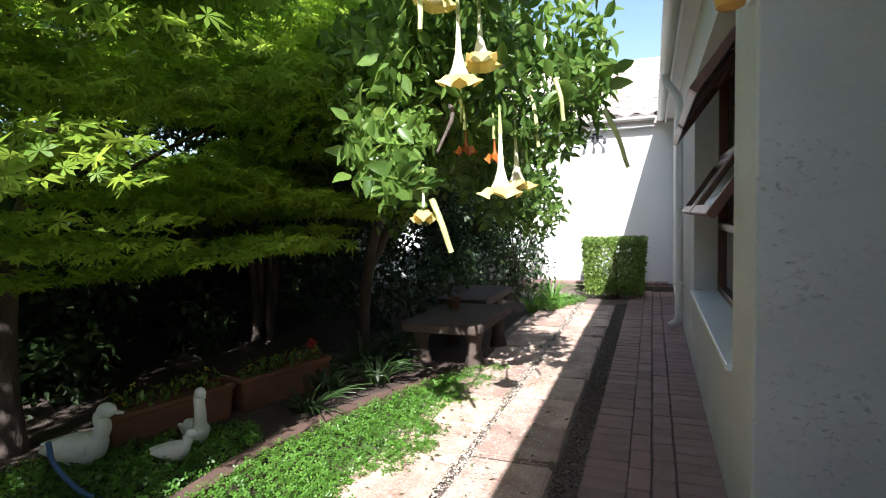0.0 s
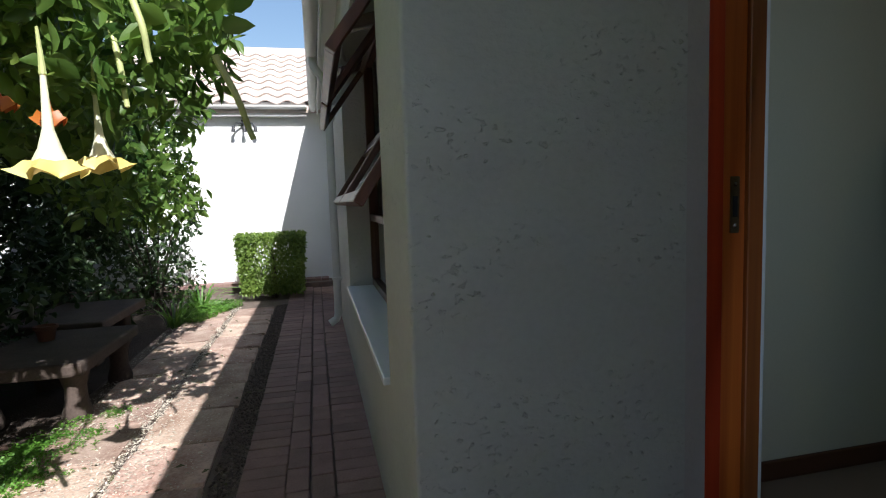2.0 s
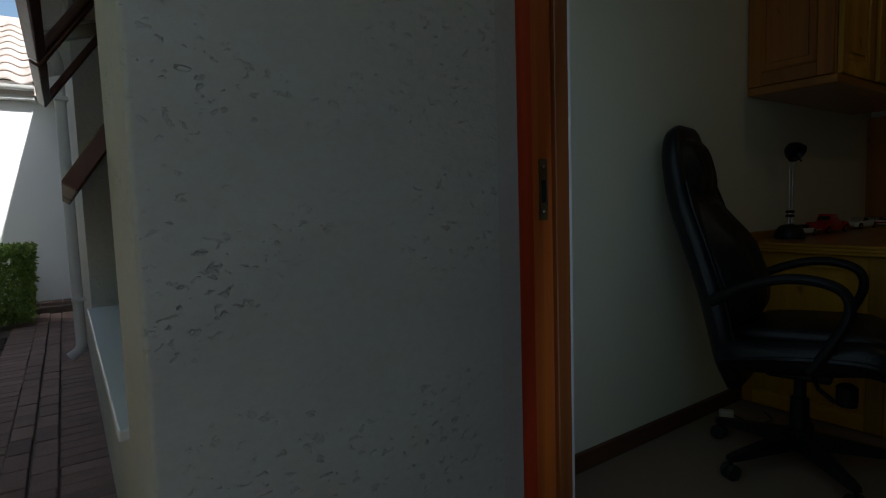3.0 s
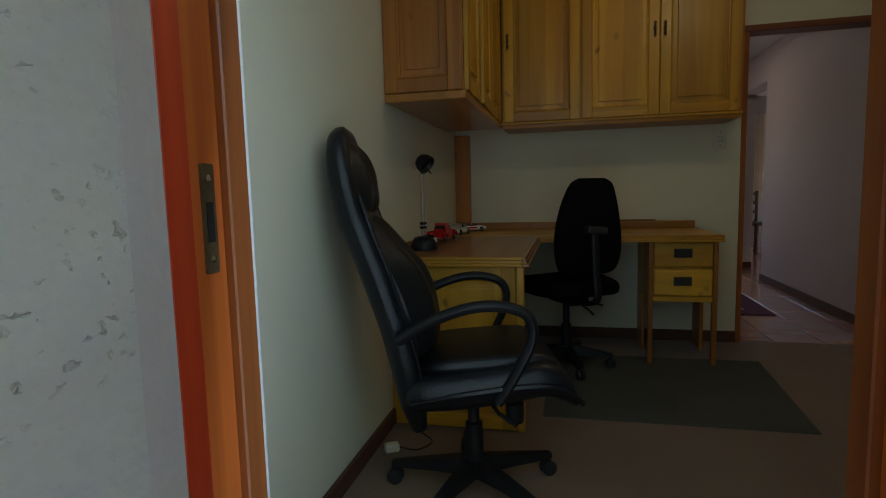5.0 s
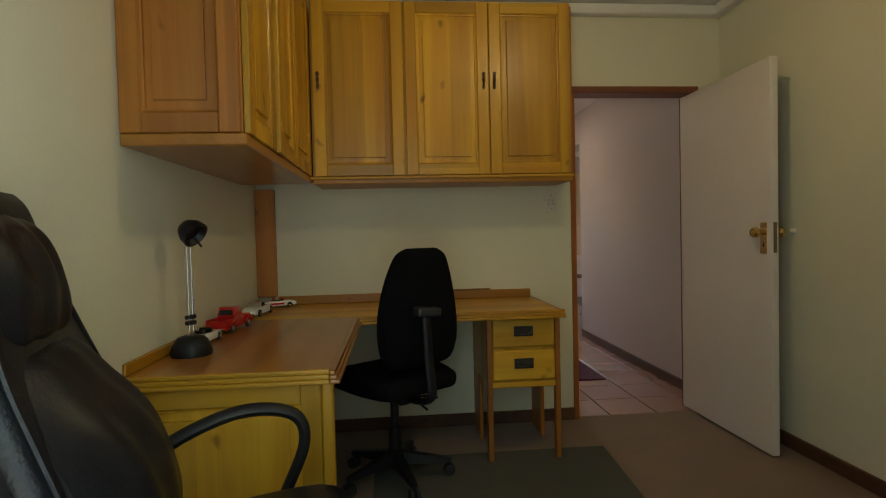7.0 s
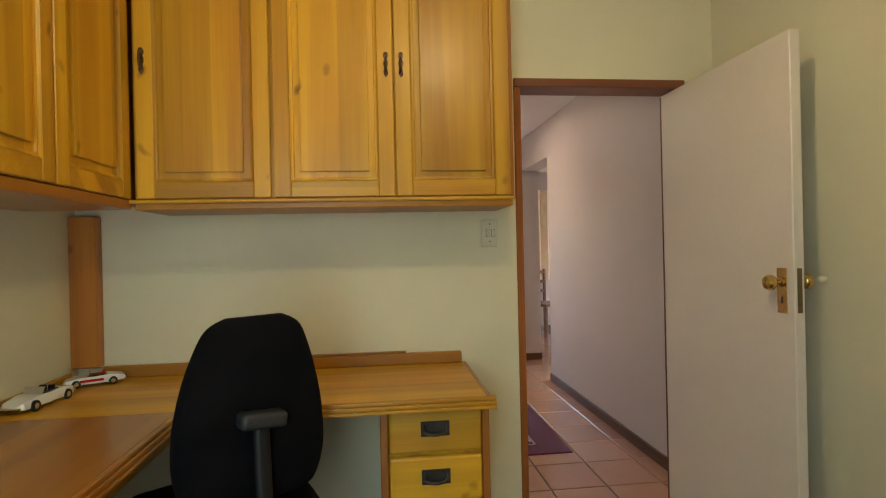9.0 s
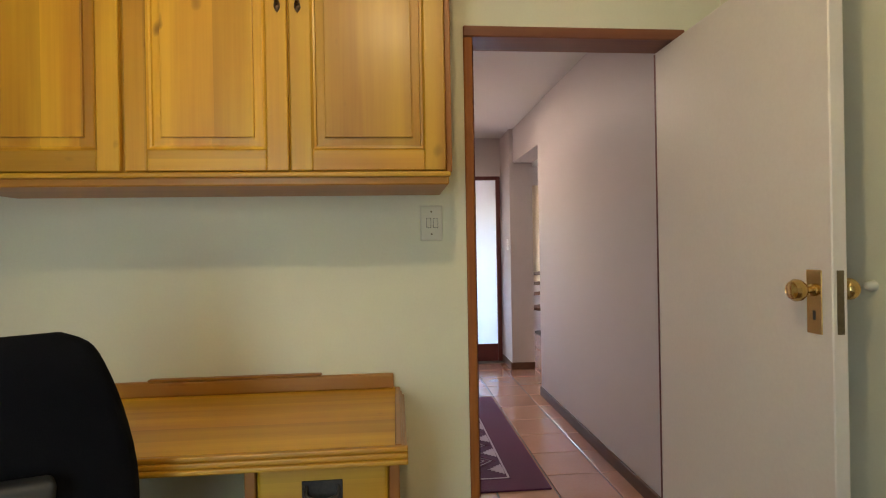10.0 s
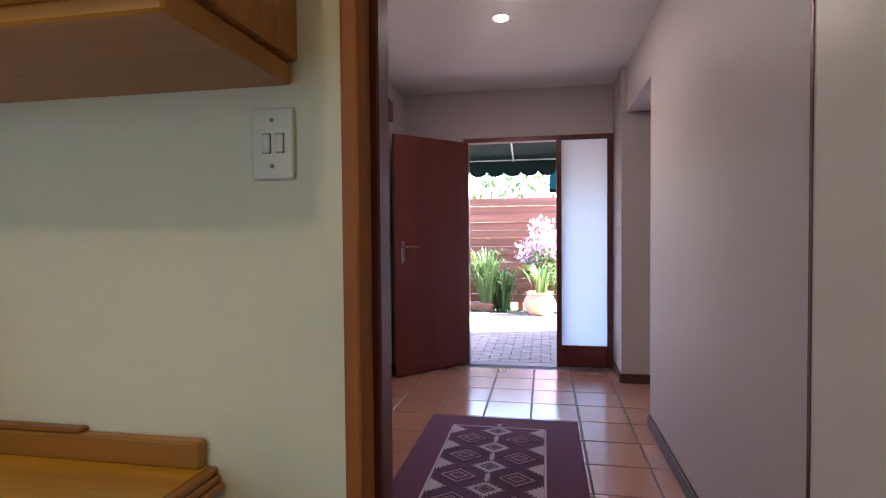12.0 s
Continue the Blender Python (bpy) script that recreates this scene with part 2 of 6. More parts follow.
STONE = surface("flagstone", (0.26, 0.15, 0.11), (0.64, 0.50, 0.41), 6.5, 70, 0.85, 0.8, 0.008, by="object", vary=0.2)
SOIL = surface("soil", (0.035, 0.025, 0.02), (0.09, 0.065, 0.05), 5.0, 60, 0.98, 0.9, 0.02)
BED = surface("sand_joint", (0.10, 0.07, 0.06), (0.20, 0.16, 0.13), 9.0, 120, 0.95, 0.7, 0.01)
PEBBLE = surface("pebble", (0.06, 0.045, 0.038), (0.20, 0.16, 0.135), 9.0, 80, 0.8, 0.2, 0.002, by="island", vary=0.45)
LITTER = surface("petal_litter", (0.42, 0.36, 0.29), (0.70, 0.64, 0.54), 9.0, 80, 0.8, 0.1, 0.001, by="island", vary=0.3)
TERRACOTTA = surface("terracotta", (0.13, 0.050, 0.032), (0.22, 0.095, 0.06), 5, 70, 0.85, 0.3, 0.003)
POT_PALE = surface("pale_terracotta", (0.36, 0.21, 0.13), (0.48, 0.31, 0.21), 5, 70, 0.8, 0.3, 0.003)
EDGING = surface("edging_brown", (0.07, 0.042, 0.032), (0.14, 0.085, 0.062), 6, 70, 0.9, 0.6, 0.005)
CONCRETE = surface("concrete_bench", (0.045, 0.032, 0.026), (0.12, 0.088, 0.072), 6, 70, 0.9, 0.6, 0.005)
ROOF_TILE = surface("roof_tile", (0.52, 0.43, 0.37), (0.68, 0.58, 0.52), 5, 60, 0.8, 0.4, 0.004, by="object", vary=0.12)
WHITE_PAINT = surface("white_paint", (0.70, 0.70, 0.69), (0.80, 0.80, 0.79), 2, 90, 0.4, 0.06, 0.001)
DOOR_PAINT = surface("door_paint", (0.70, 0.65, 0.60), (0.77, 0.72, 0.67), 1.2, 90, 0.38, 0.05, 0.001, rough_vary=0.05)
STATUE = surface("white_statue", (0.58, 0.57, 0.54), (0.74, 0.73, 0.70), 9, 60, 0.7, 0.3, 0.003)
BLUE_CLOTH = surface("blue_cloth", (0.03, 0.07, 0.16), (0.06, 0.12, 0.24), 9, 200, 0.8, 0.3, 0.002)
PINE_Z = wood("varnished_pine_upright", (0.41, 0.172, 0.009), (0.68, 0.388, 0.024), "z", rings=4.0)
PINE_X = wood("varnished_pine_long", (0.41, 0.172, 0.009), (0.68, 0.388, 0.024), "x", rings=4.0)
PINE_Y = wood("varnished_pine_deep", (0.39, 0.155, 0.008), (0.62, 0.33, 0.022), "y", rings=4.0)
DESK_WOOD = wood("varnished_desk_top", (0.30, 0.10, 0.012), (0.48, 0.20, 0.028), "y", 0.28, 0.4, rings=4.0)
# Pine with under-cabinet shade in its colour, for bottom board and desk upstands.
PINE_BASE = wood("varnished_pine_shaded_long", (0.30, 0.11, 0.010), (0.48, 0.21, 0.022), "x", rings=4.0)
# Same pine with shade put into the colour, for ends, sides and legs.
PINE_SHADE = wood("varnished_pine_shaded", (0.28, 0.085, 0.011), (0.49, 0.195, 0.028), "z", rings=4.0)
HARDWOOD = wood("hardwood_frame", (0.20, 0.05, 0.012), (0.36, 0.11, 0.025), "z", 0.45, 0.2, 7.0, 0.1, knots=False)
HARDWOOD_X = wood("hardwood_frame_long", (0.14, 0.04, 0.02), (0.26, 0.085, 0.03), "x", 0.45, 0.2, 7.0, 0.1, knots=False)
JAMB_RED = wood("oiled_jamb_red", (0.42, 0.032, 0.007), (0.58, 0.062, 0.012), "z", 0.5, 0.1, 8.0, 0.05, knots=False)
JAMB_ORANGE = wood("oiled_jamb_orange", (0.40, 0.075, 0.010), (0.70, 0.19, 0.025), "z", 0.5, 0.1, 9.0, 0.05, knots=False)
MAHOGANY = wood("mahogany_door", (0.085, 0.012, 0.009), (0.125, 0.020, 0.013), "z", 0.42, 0.2, 6.0, 0.06, knots=False)
POST_WOOD = wood("varnished_post", (0.26, 0.07, 0.007), (0.46, 0.165, 0.015), "z", 0.6, 0.0, 6.0, 0.05, knots=False)
WINDOW_WOOD = wood("window_brown", (0.07, 0.025, 0.015), (0.14, 0.05, 0.028), "z", 0.5, 0.1, 8.0, 0.06, knots=False)
SKIRTING = wood("skirting_dark", (0.07, 0.028, 0.014), (0.12, 0.05, 0.024), "y", 0.6, 0.0, 8.0, 0.05, knots=False)
FENCE_RED = wood("fence_board", (0.13, 0.042, 0.024), (0.27, 0.10, 0.06), "x", 0.7, 0.0, 8.0, 0.2)
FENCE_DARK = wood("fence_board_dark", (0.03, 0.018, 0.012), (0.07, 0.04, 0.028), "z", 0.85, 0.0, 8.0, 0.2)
BARK = surface("bark", (0.05, 0.038, 0.03), (0.13, 0.10, 0.085), 9, 60, 0.95, 0.9, 0.01, stretch=(1, 1, 0.25))
TWIG = surface("twig", (0.07, 0.08, 0.03), (0.14, 0.13, 0.06), 9, 60, 0.9, 0.4, 0.004)
LEATHER = surface("black_leather", (0.003, 0.0035, 0.005), (0.008, 0.009, 0.012), 6, 140, 0.36, 0.4, 0.003, spec=0.38)
PLASTIC = surface("black_plastic", (0.006, 0.006, 0.007), (0.012, 0.012, 0.014), 6, 180, 0.45, 0.1, 0.001, spec=0.35)
FABRIC = surface("black_fabric", (0.003, 0.003, 0.004), (0.007, 0.007, 0.009), 9, 420, 1.0, 0.5, 0.002, spec=0.1, rough_vary=0.0)
GREY_PLASTIC = surface("grey_plastic", (0.020, 0.021, 0.024), (0.034, 0.035, 0.04), 6, 150, 0.5, 0.1, 0.001)
BRASS = surface("brass", (0.60, 0.40, 0.13), (0.76, 0.55, 0.22), 9, 90, 0.22, 0.05, 0.001, metal=1.0, rough_vary=0.08)
OLD_BRASS = surface("tarnished_brass", (0.13, 0.10, 0.06), (0.24, 0.19, 0.11), 20, 120, 0.45, 0.1, 0.001, metal=0.8)
IRON = surface("blackened_iron", (0.035, 0.032, 0.03), (0.07, 0.065, 0.06), 20, 150, 0.45, 0.2, 0.001, metal=0.7)
BRONZE = surface("dark_bronze", (0.07, 0.040, 0.022), (0.20, 0.12, 0.065), 30, 150, 0.32, 0.1, 0.001, metal=0.85)
CHROME = surface("chrome", (0.62, 0.62, 0.64), (0.72, 0.72, 0.74), 9, 90, 0.12, 0.0, 0.001, metal=1.0, rough_vary=0.05)
SWITCH = surface("switch_plastic", (0.62, 0.59, 0.48), (0.67, 0.64, 0.53), 3, 90, 0.35, 0.0, 0.001, rough_vary=0.04)
RED_PAINT = surface("red_enamel", (0.52, 0.008, 0.010), (0.60, 0.014, 0.014), 9, 90, 0.2, 0.0, 0.001, coat=0.6, rough_vary=0.05)
WHITE_ENAMEL = surface("white_enamel", (0.74, 0.74, 0.72), (0.80, 0.80, 0.78), 9, 90, 0.2, 0.0, 0.001, coat=0.6, rough_vary=0.05)
RUBBER = surface("rubber", (0.012, 0.012, 0.012), (0.02, 0.02, 0.02), 9, 90, 0.7, 0.1, 0.001)
RUG_BASE = surface("rug_plum", (0.060, 0.006, 0.034), (0.10, 0.013, 0.056), 4, 320, 0.95, 0.7, 0.003, sheen=0.05)
RUG_DARK = surface("rug_dark", (0.050, 0.012, 0.042), (0.075, 0.018, 0.060), 4, 320, 0.95, 0.7, 0.003)
RUG_PALE = surface("rug_pale", (0.33, 0.26, 0.32), (0.45, 0.37, 0.42), 4, 320, 0.95, 0.6, 0.003)
RUG_BLUE = surface("rug_blue", (0.03, 0.035, 0.075), (0.05, 0.06, 0.11), 4, 320, 0.95, 0.6, 0.003)
AWNING = surface("awning_canvas", (0.004, 0.022, 0.018), (0.010, 0.040, 0.033), 3, 260, 0.85, 0.2, 0.002)
TEAL = surface("teal_canvas", (0.01, 0.20, 0.30), (0.03, 0.34, 0.46), 3, 260, 0.8, 0.2, 0.002)
CURTAIN = surface("curtain_cloth", (0.62, 0.50, 0.36), (0.74, 0.63, 0.48), 6, 200, 0.9, 0.2, 0.002)
PIPE_PAINT = surface("pipe_paint", (0.60, 0.59, 0.57), (0.70, 0.69, 0.67), 4, 90, 0.5, 0.1, 0.001)
MAPLE = leaf_surface("maple_leaf", (0.12, 0.25, 0.03), (0.35, 0.52, 0.065), 0.6)
TRUMPET = leaf_surface("trumpet_leaf", (0.025, 0.075, 0.016), (0.22, 0.36, 0.075), 0.5, 0.30)
SHRUB = leaf_surface("shrub_leaf", (0.016, 0.042, 0.013), (0.060, 0.105, 0.030), 0.25)
HEDGE = leaf_surface("hedge_leaf", (0.07, 0.14, 0.024), (0.23, 0.33, 0.07), 0.35)
CLOVER = leaf_surface("clover_leaf", (0.05, 0.14, 0.02), (0.15, 0.32, 0.045), 0.35)
BLADE = leaf_surface("strap_leaf", (0.03, 0.07, 0.02), (0.11, 0.18, 0.05), 0.3)
PETAL = leaf_surface("trumpet_petal", (0.82, 0.80, 0.56), (0.88, 0.87, 0.72), 0.3)
PETAL_RIM = leaf_surface("trumpet_petal_rim", (0.84, 0.60, 0.08), (0.90, 0.80, 0.34), 0.3)
PETAL_OLD = leaf_surface("wilted_petal", (0.32, 0.075, 0.012), (0.48, 0.16, 0.025), 0.25)
POD = leaf_surface("pod_skin", (0.40, 0.46, 0.16), (0.60, 0.64, 0.30), 0.2)
LILAC = leaf_surface("lilac_petal", (0.36, 0.21, 0.32), (0.58, 0.42, 0.54), 0.3)
RED_PETAL = leaf_surface("red_petal", (0.70, 0.02, 0.02), (0.85, 0.05, 0.03), 0.3)
YELLOW_PETAL = leaf_surface("yellow_petal", (0.60, 0.40, 0.03), (0.75, 0.55, 0.08), 0.3)
GLASS = glass("window_glass")
FROST = frosted("frosted_glass", (0.80, 0.85, 0.90))
CAR_GLASS = surface("dark_car_glass", (0.01, 0.01, 0.012), (0.02, 0.02, 0.024), 9, 90, 0.08, 0, 0.001)
BULB = glow("downlight_glow", (1.0, 0.82, 0.62), 30.0)
AMBER = surface("amber_glass_shade", (0.62, 0.30, 0.05), (0.75, 0.42, 0.10), 6, 60, 0.2, 0.0, 0.001)


# ---- mesh helpers ----
def thing(name, label, category, at=(0, 0, 0), turn=0.0, group="", kind=""):
    ob = new(name)
    ob.empty_display_size = 0.05
    ob.matrix_basis = pose(at[0], at[1], at[2], 0, 0, turn)
    return tagged(ob, label, category, group, kind)


def part(name, bm, material, parent=None, label="", smooth=False, kind=""):
    me = bpy.data.meshes.new(name)
    bmesh.ops.recalc_face_normals(bm, faces=bm.faces)
    bm.to_mesh(me)
    bm.free()
    if smooth:
        me.polygons.foreach_set("use_smooth", [True] * len(me.polygons))
        me.set_sharp_from_angle(angle=radians(40))
    me.materials.append(material)
    ob = new(name, me)
    if parent is not None:
        ob.parent = parent
    return tagged(ob, label, kind=kind)


def piece(name, mesh, parent, m):
    ob = new(name, mesh)
    ob.parent = parent
    ob.matrix_basis = m
    return ob


def box(bm, x0, x1, y0, y1, z0, z1, bevel=0.0, seg=1):
    vs = [bm.verts.new((x, y, z)) for z in (z0, z1) for x, y in ((x0, y0), (x1, y0), (x1, y1), (x0, y1))]
    fs = [bm.faces.new([vs[i] for i in f]) for f in ((3, 2, 1, 0), (4, 5, 6, 7), (0, 1, 5, 4), (1, 2, 6, 5), (2, 3, 7, 6), (3, 0, 4, 7))]
    if bevel > 0:
        es = {e for f in fs for e in f.edges}
        bmesh.ops.bevel(bm, geom=list(es), offset=bevel, segments=seg, affect="EDGES", profile=0.5)
    return bm


def boxm(x0, x1, y0, y1, z0, z1, bevel=0.0, seg=1):
    return box(bmesh.new(), x0, x1, y0, y1, z0, z1, bevel, seg)


def prism(bm, outline, z0, z1):
    """An upright prism on an outline of (x, y)."""
    lo = [bm.verts.new((x, y, z0)) for x, y in outline]
    hi = [bm.verts.new((x, y, z1)) for x, y in outline]
    bm.faces.new(lo[::-1])
    bm.faces.new(hi)
    n = len(lo)
    for i in range(n):
        bm.faces.new((lo[i], lo[(i + 1) % n], hi[(i + 1) % n], hi[i]))
    return bm


def lathe(bm, profile, at=(0, 0, 0), seg=24, m=None):
    """A turned shape from (radius, height) pairs."""
    rings = []
    for r, z in profile:
        ring = []
        for i in range(seg):
            a = 2 * math.pi * i / seg
            v = Vector((r * math.cos(a), r * math.sin(a), z))
            if m is not None:
                v = m @ v
            ring.append(bm.verts.new(v + Vector(at)))
        rings.append(ring)
    for a, b in zip(rings, rings[1:]):
        for i in range(seg):
            bm.faces.new((a[i], a[(i + 1) % seg], b[(i + 1) % seg], b[i]))
    bm.faces.new(rings[0][::-1])
    bm.faces.new(rings[-1])
    return bm


def smooth_line(pts, n):
    """A Catmull-Rom line through the points, n steps for each span."""
    P = [Vector(p) for p in pts]
    P = [2 * P[0] - P[1]] + P + [2 * P[-1] - P[-2]]
    out = []
    for i in range(1, len(P) - 2):
        a, b, c, d = P[i - 1:i + 3]
        for k in range(n):
            t = k / n
            out.append(0.5 * (2 * b + (c - a) * t + (2 * a - 5 * b + 4 * c - d) * t * t + (3 * b - a - 3 * c + d) * t ** 3))
    out.append(P[-2])
    return out


def tube(bm, pts, r0, r1=None, seg=8, flat=1.0):
    """A tube along a line, tapering from r0 to r1; flat squeezes its section."""
    r1 = r0 if r1 is None else r1
    pts = [Vector(p) for p in pts]
    rings = []
    side = None
    for i, p in enumerate(pts):
        d = (pts[min(i + 1, len(pts) - 1)] - pts[max(i - 1, 0)]).normalized()
        if side is None:
            side = d.cross(Vector((0, 0, 1)) if abs(d.z) < 0.9 else Vector((1, 0, 0))).normalized()
        side = (side - d * side.dot(d)).normalized()
        up = side.cross(d)
        r = r0 + (r1 - r0) * i / max(1, len(pts) - 1)
        rings.append([bm.verts.new(p + (side * math.cos(2 * math.pi * k / seg) + up * math.sin(2 * math.pi * k / seg) * flat) * r) for k in range(seg)])
    for a, b in zip(rings, rings[1:]):
        for k in range(seg):
            bm.faces.new((a[k], a[(k + 1) % seg], b[(k + 1) % seg], b[k]))
    bm.faces.new(rings[0][::-1])
    bm.faces.new(rings[-1])
    return bm


def loft(bm, rings):
    """Skin over closed rings that have the same number of points."""
    vs = [[bm.verts.new(p) for p in ring] for ring in rings]
    n = len(vs[0])
    for a, b in zip(vs, vs[1:]):
        for k in range(n):
            bm.faces.new((a[k], a[(k + 1) % n], b[(k + 1) % n], b[k]))
    bm.faces.new(vs[0][::-1])
    bm.faces.new(vs[-1])
    return bm


def rounded(w, h, r, n=5):
    """Outline of a rounded rectangle about the origin."""
    out = []
    for cx, cy, a0 in ((w / 2 - r, h / 2 - r, 0), (-w / 2 + r, h / 2 - r, 90), (-w / 2 + r, -h / 2 + r, 180), (w / 2 - r, -h / 2 + r, 270)):
        for k in range(n + 1):
            a = radians(a0 + 90 * k / n)
            out.append((cx + r * math.cos(a), cy + r * math.sin(a)))
    return out


def joined(verts, faces, name, material, parent=None, label="", kind="", smooth=False):
    me = bpy.data.meshes.new(name)
    me.from_pydata(verts, [], faces)
    me.materials.append(material)
    if smooth:
        me.polygons.foreach_set("use_smooth", [True] * len(me.polygons))
    ob = new(name, me)
    if parent is not None:
        ob.parent = parent
    return tagged(ob, label, kind=kind)


rng = np.random.default_rng(7)


def turns(n, tilt, lean=(0, 0, 0)):
    """n turns with a random heading and a tilt of about so many degrees."""
    out = np.empty((n, 3, 3))
    az = rng.uniform(0, 2 * np.pi, n)
    ti = np.radians(rng.normal(0, tilt, n))
    tj = np.radians(rng.normal(0, tilt, n))
    ca, sa, ct, st, cj, sj = np.cos(az), np.sin(az), np.cos(ti), np.sin(ti), np.cos(tj), np.sin(tj)
    z, o = np.zeros(n), np.ones(n)
    Rz = np.stack([ca, -sa, z, sa, ca, z, z, z, o], 1).reshape(n, 3, 3)
    Rx = np.stack([o, z, z, z, ct, -st, z, st, ct], 1).reshape(n, 3, 3)
    Ry = np.stack([cj, z, sj, z, o, z, -sj, z, cj], 1).reshape(n, 3, 3)
    return Rz @ Rx @ Ry


def scatter(name, shape, places, sizes, rots, material, parent=None, label="", kind=""):
    """One mesh of many small pieces of one shape."""
    V, F = shape
    V = np.array(V, float)
    n, k = len(places), len(V)
    pts = np.einsum("nij,kj->nki", rots, V) * np.asarray(sizes)[:, None, None] + np.asarray(places)[:, None, :]
    counts = np.array([len(f) for f in F])
    idx = np.concatenate([np.array(f) for f in F])
    loops = (idx[None, :] + (np.arange(n) * k)[:, None]).ravel()
    tot = np.tile(counts, n)
    start = np.concatenate([[0], np.cumsum(tot)[:-1]])
    me = bpy.data.meshes.new(name)
    me.vertices.add(n * k)
    me.vertices.foreach_set("co", pts.ravel())
    me.loops.add(len(loops))
    me.loops.foreach_set("vertex_index", loops.astype(np.int32))
    me.polygons.add(len(tot))
    me.polygons.foreach_set("loop_start", start.astype(np.int32))
    me.polygons.foreach_set("loop_total", tot.astype(np.int32))
    me.update()
    me.validate()
    me.materials.append(material)
    ob = new(name, me)
    if parent is not None:
        ob.parent = parent
    return tagged(ob, label, kind=kind)


def palm_leaf(lobes=7):
    """A flat hand-shaped leaf with pointed lobes."""
    V, n = [(0, 0, 0)], lobes
    for i in range(n):
        a = math.radians(-125 + 250 * i / (n - 1))
        r = 1.0 - 0.45 * abs(i - (n - 1) / 2) / ((n - 1) / 2)
        for da, q, dz in ((-0.25, 0.46, 0.02), (0.0, r, -0.14), (0.25, 0.46, 0.02)):
            V.append((math.sin(a + da) * q, math.cos(a + da) * q, dz * q))
    F = []
    for i in range(n):
        b = 1 + 3 * i
        F.append((0, b + 2, b + 1, b))
    return V, F


OVATE = ([(0, 0, 0), (0.20, 0.25, 0.05), (0.24, 0.5, 0.05), (0.12, 0.8, 0.0), (0, 1, -0.12), (-0.12, 0.8, 0.0), (-0.24, 0.5, 0.05), (-0.20, 0.25, 0.05), (0, 0.5, -0.01)],
         [(0, 1, 2, 8), (8, 2, 3, 4), (8, 4, 5, 6), (0, 8, 6, 7)])
SMALL = ([(0, 0, 0), (0.28, 0.45, 0.06), (0, 1, -0.05), (-0.28, 0.45, 0.06)], [(0, 1, 2), (0, 2, 3)])
TREFOIL = ([(0, 0, 0), (0.25, 0.45, 0.1), (0.05, 0.9, 0.05), (-0.25, 0.5, 0.1), (-0.6, -0.05, 0.1), (-0.75, -0.45, 0.05), (-0.3, -0.5, 0.1), (0.3, -0.5, 0.1), (0.75, -0.45, 0.05), (0.6, -0.05, 0.1)],
           [(0, 1, 2, 3), (0, 4, 5, 6), (0, 7, 8, 9)])


def clouds(centres, radii, counts):
    """Points through flattened clouds, denser towards their skins."""
    out = []
    for c, r, n in zip(centres, radii, counts):
        d = rng.normal(size=(n, 3))
        d /= np.linalg.norm(d, axis=1)[:, None]
        q = rng.uniform(0.35, 1.0, n) ** 0.6
        out.append(np.array(c) + d * q[:, None] * np.array(r))
    return np.concatenate(out)


# ---- setting: ground and paving ----
part("ground", boxm(-400, 400, -400, 400, -0.8, -0.17), SOIL, None, "dark garden soil under the planting", kind="structure")
bed = part("pavement_bed", boxm(-7.0, 4.5, -2.95, -1.2, -0.3, -0.143), BED, None, "sandy bedding under the garden paving", kind="structure")

# ---- setting: walls ----
def wall(name, boxes, material, label, bevel=0.0):
    bm = bmesh.new()
    for b in boxes:
        box(bm, *b)
    return part(name, bm, material, None, label, kind="structure")


WX0, WX1, WZ0, WZ1 = -2.50, -0.37, 0.48, 2.06
bm = bmesh.new()
box(bm, -7.0, WX0, -1.2, -0.95, -0.3, 2.45)
box(bm, WX0, WX1, -1.2, -0.95, -0.3, WZ0 - 0.03)
box(bm, WX0, WX1, -1.2, -0.95, WZ1, 2.45)
r = 0.012
arc = [(0.105 - r + r * math.sin(radians(a)), -1.2 + r - r * math.cos(radians(a))) for a in range(0, 91, 15)]
prism(bm, [(WX1, -1.2)] + arc + [(0.105, -0.95), (WX1, -0.95)], -0.3, 2.45)
part("wall_path", bm, PLASTER_OUT, None, "rough cream-grey plastered outside wall with a window", kind="structure")
wall("wall_recess", [(-0.34, 0.105, -0.95, -0.404, -0.3, 2.6)], PLASTER_OUT, "rough grey plastered side wall of the door recess")
wall("wall_door_left", [(-0.34, 0.092, -0.404, -0.325, -0.3, 2.6), (-0.34, 0.068, -0.325, -0.125, -0.3, 2.6)], PLASTER_REVEAL, "plastered reveal beside the garden door")
wall("wall_door_right", [(0.99, 3.2, -0.40, -0.325, -0.3, 2.6), (1.01, 3.2, -0.325, -0.125, -0.3, 2.6)], PLASTER_OUT, "plastered wall beside the garden door")
wall("wall_door_head", [(0.068, 1.01, -0.40, -0.125, 2.12, 2.6)], PLASTER_OUT, "plastered wall over the garden door")
wall("wall_office_left", [(-0.34, -0.18, -0.125, 3.0, -0.1, 2.6)], PLASTER_IN, "pale cream painted office wall")
wall("wall_office_back", [(-0.34, 1.72, 3.0, 3.12, -0.1, 2.6), (2.552, 2.9, 3.0, 3.12, -0.1, 2.6), (1.72, 2.552, 3.0, 3.12, 2.07, 2.6)], PLASTER_IN, "pale cream painted office wall with a doorway")
wall("wall_office_right", [(2.70, 2.9, -0.125, 3.0, -0.1, 2.6)], PLASTER_IN, "pale cream painted office wall")
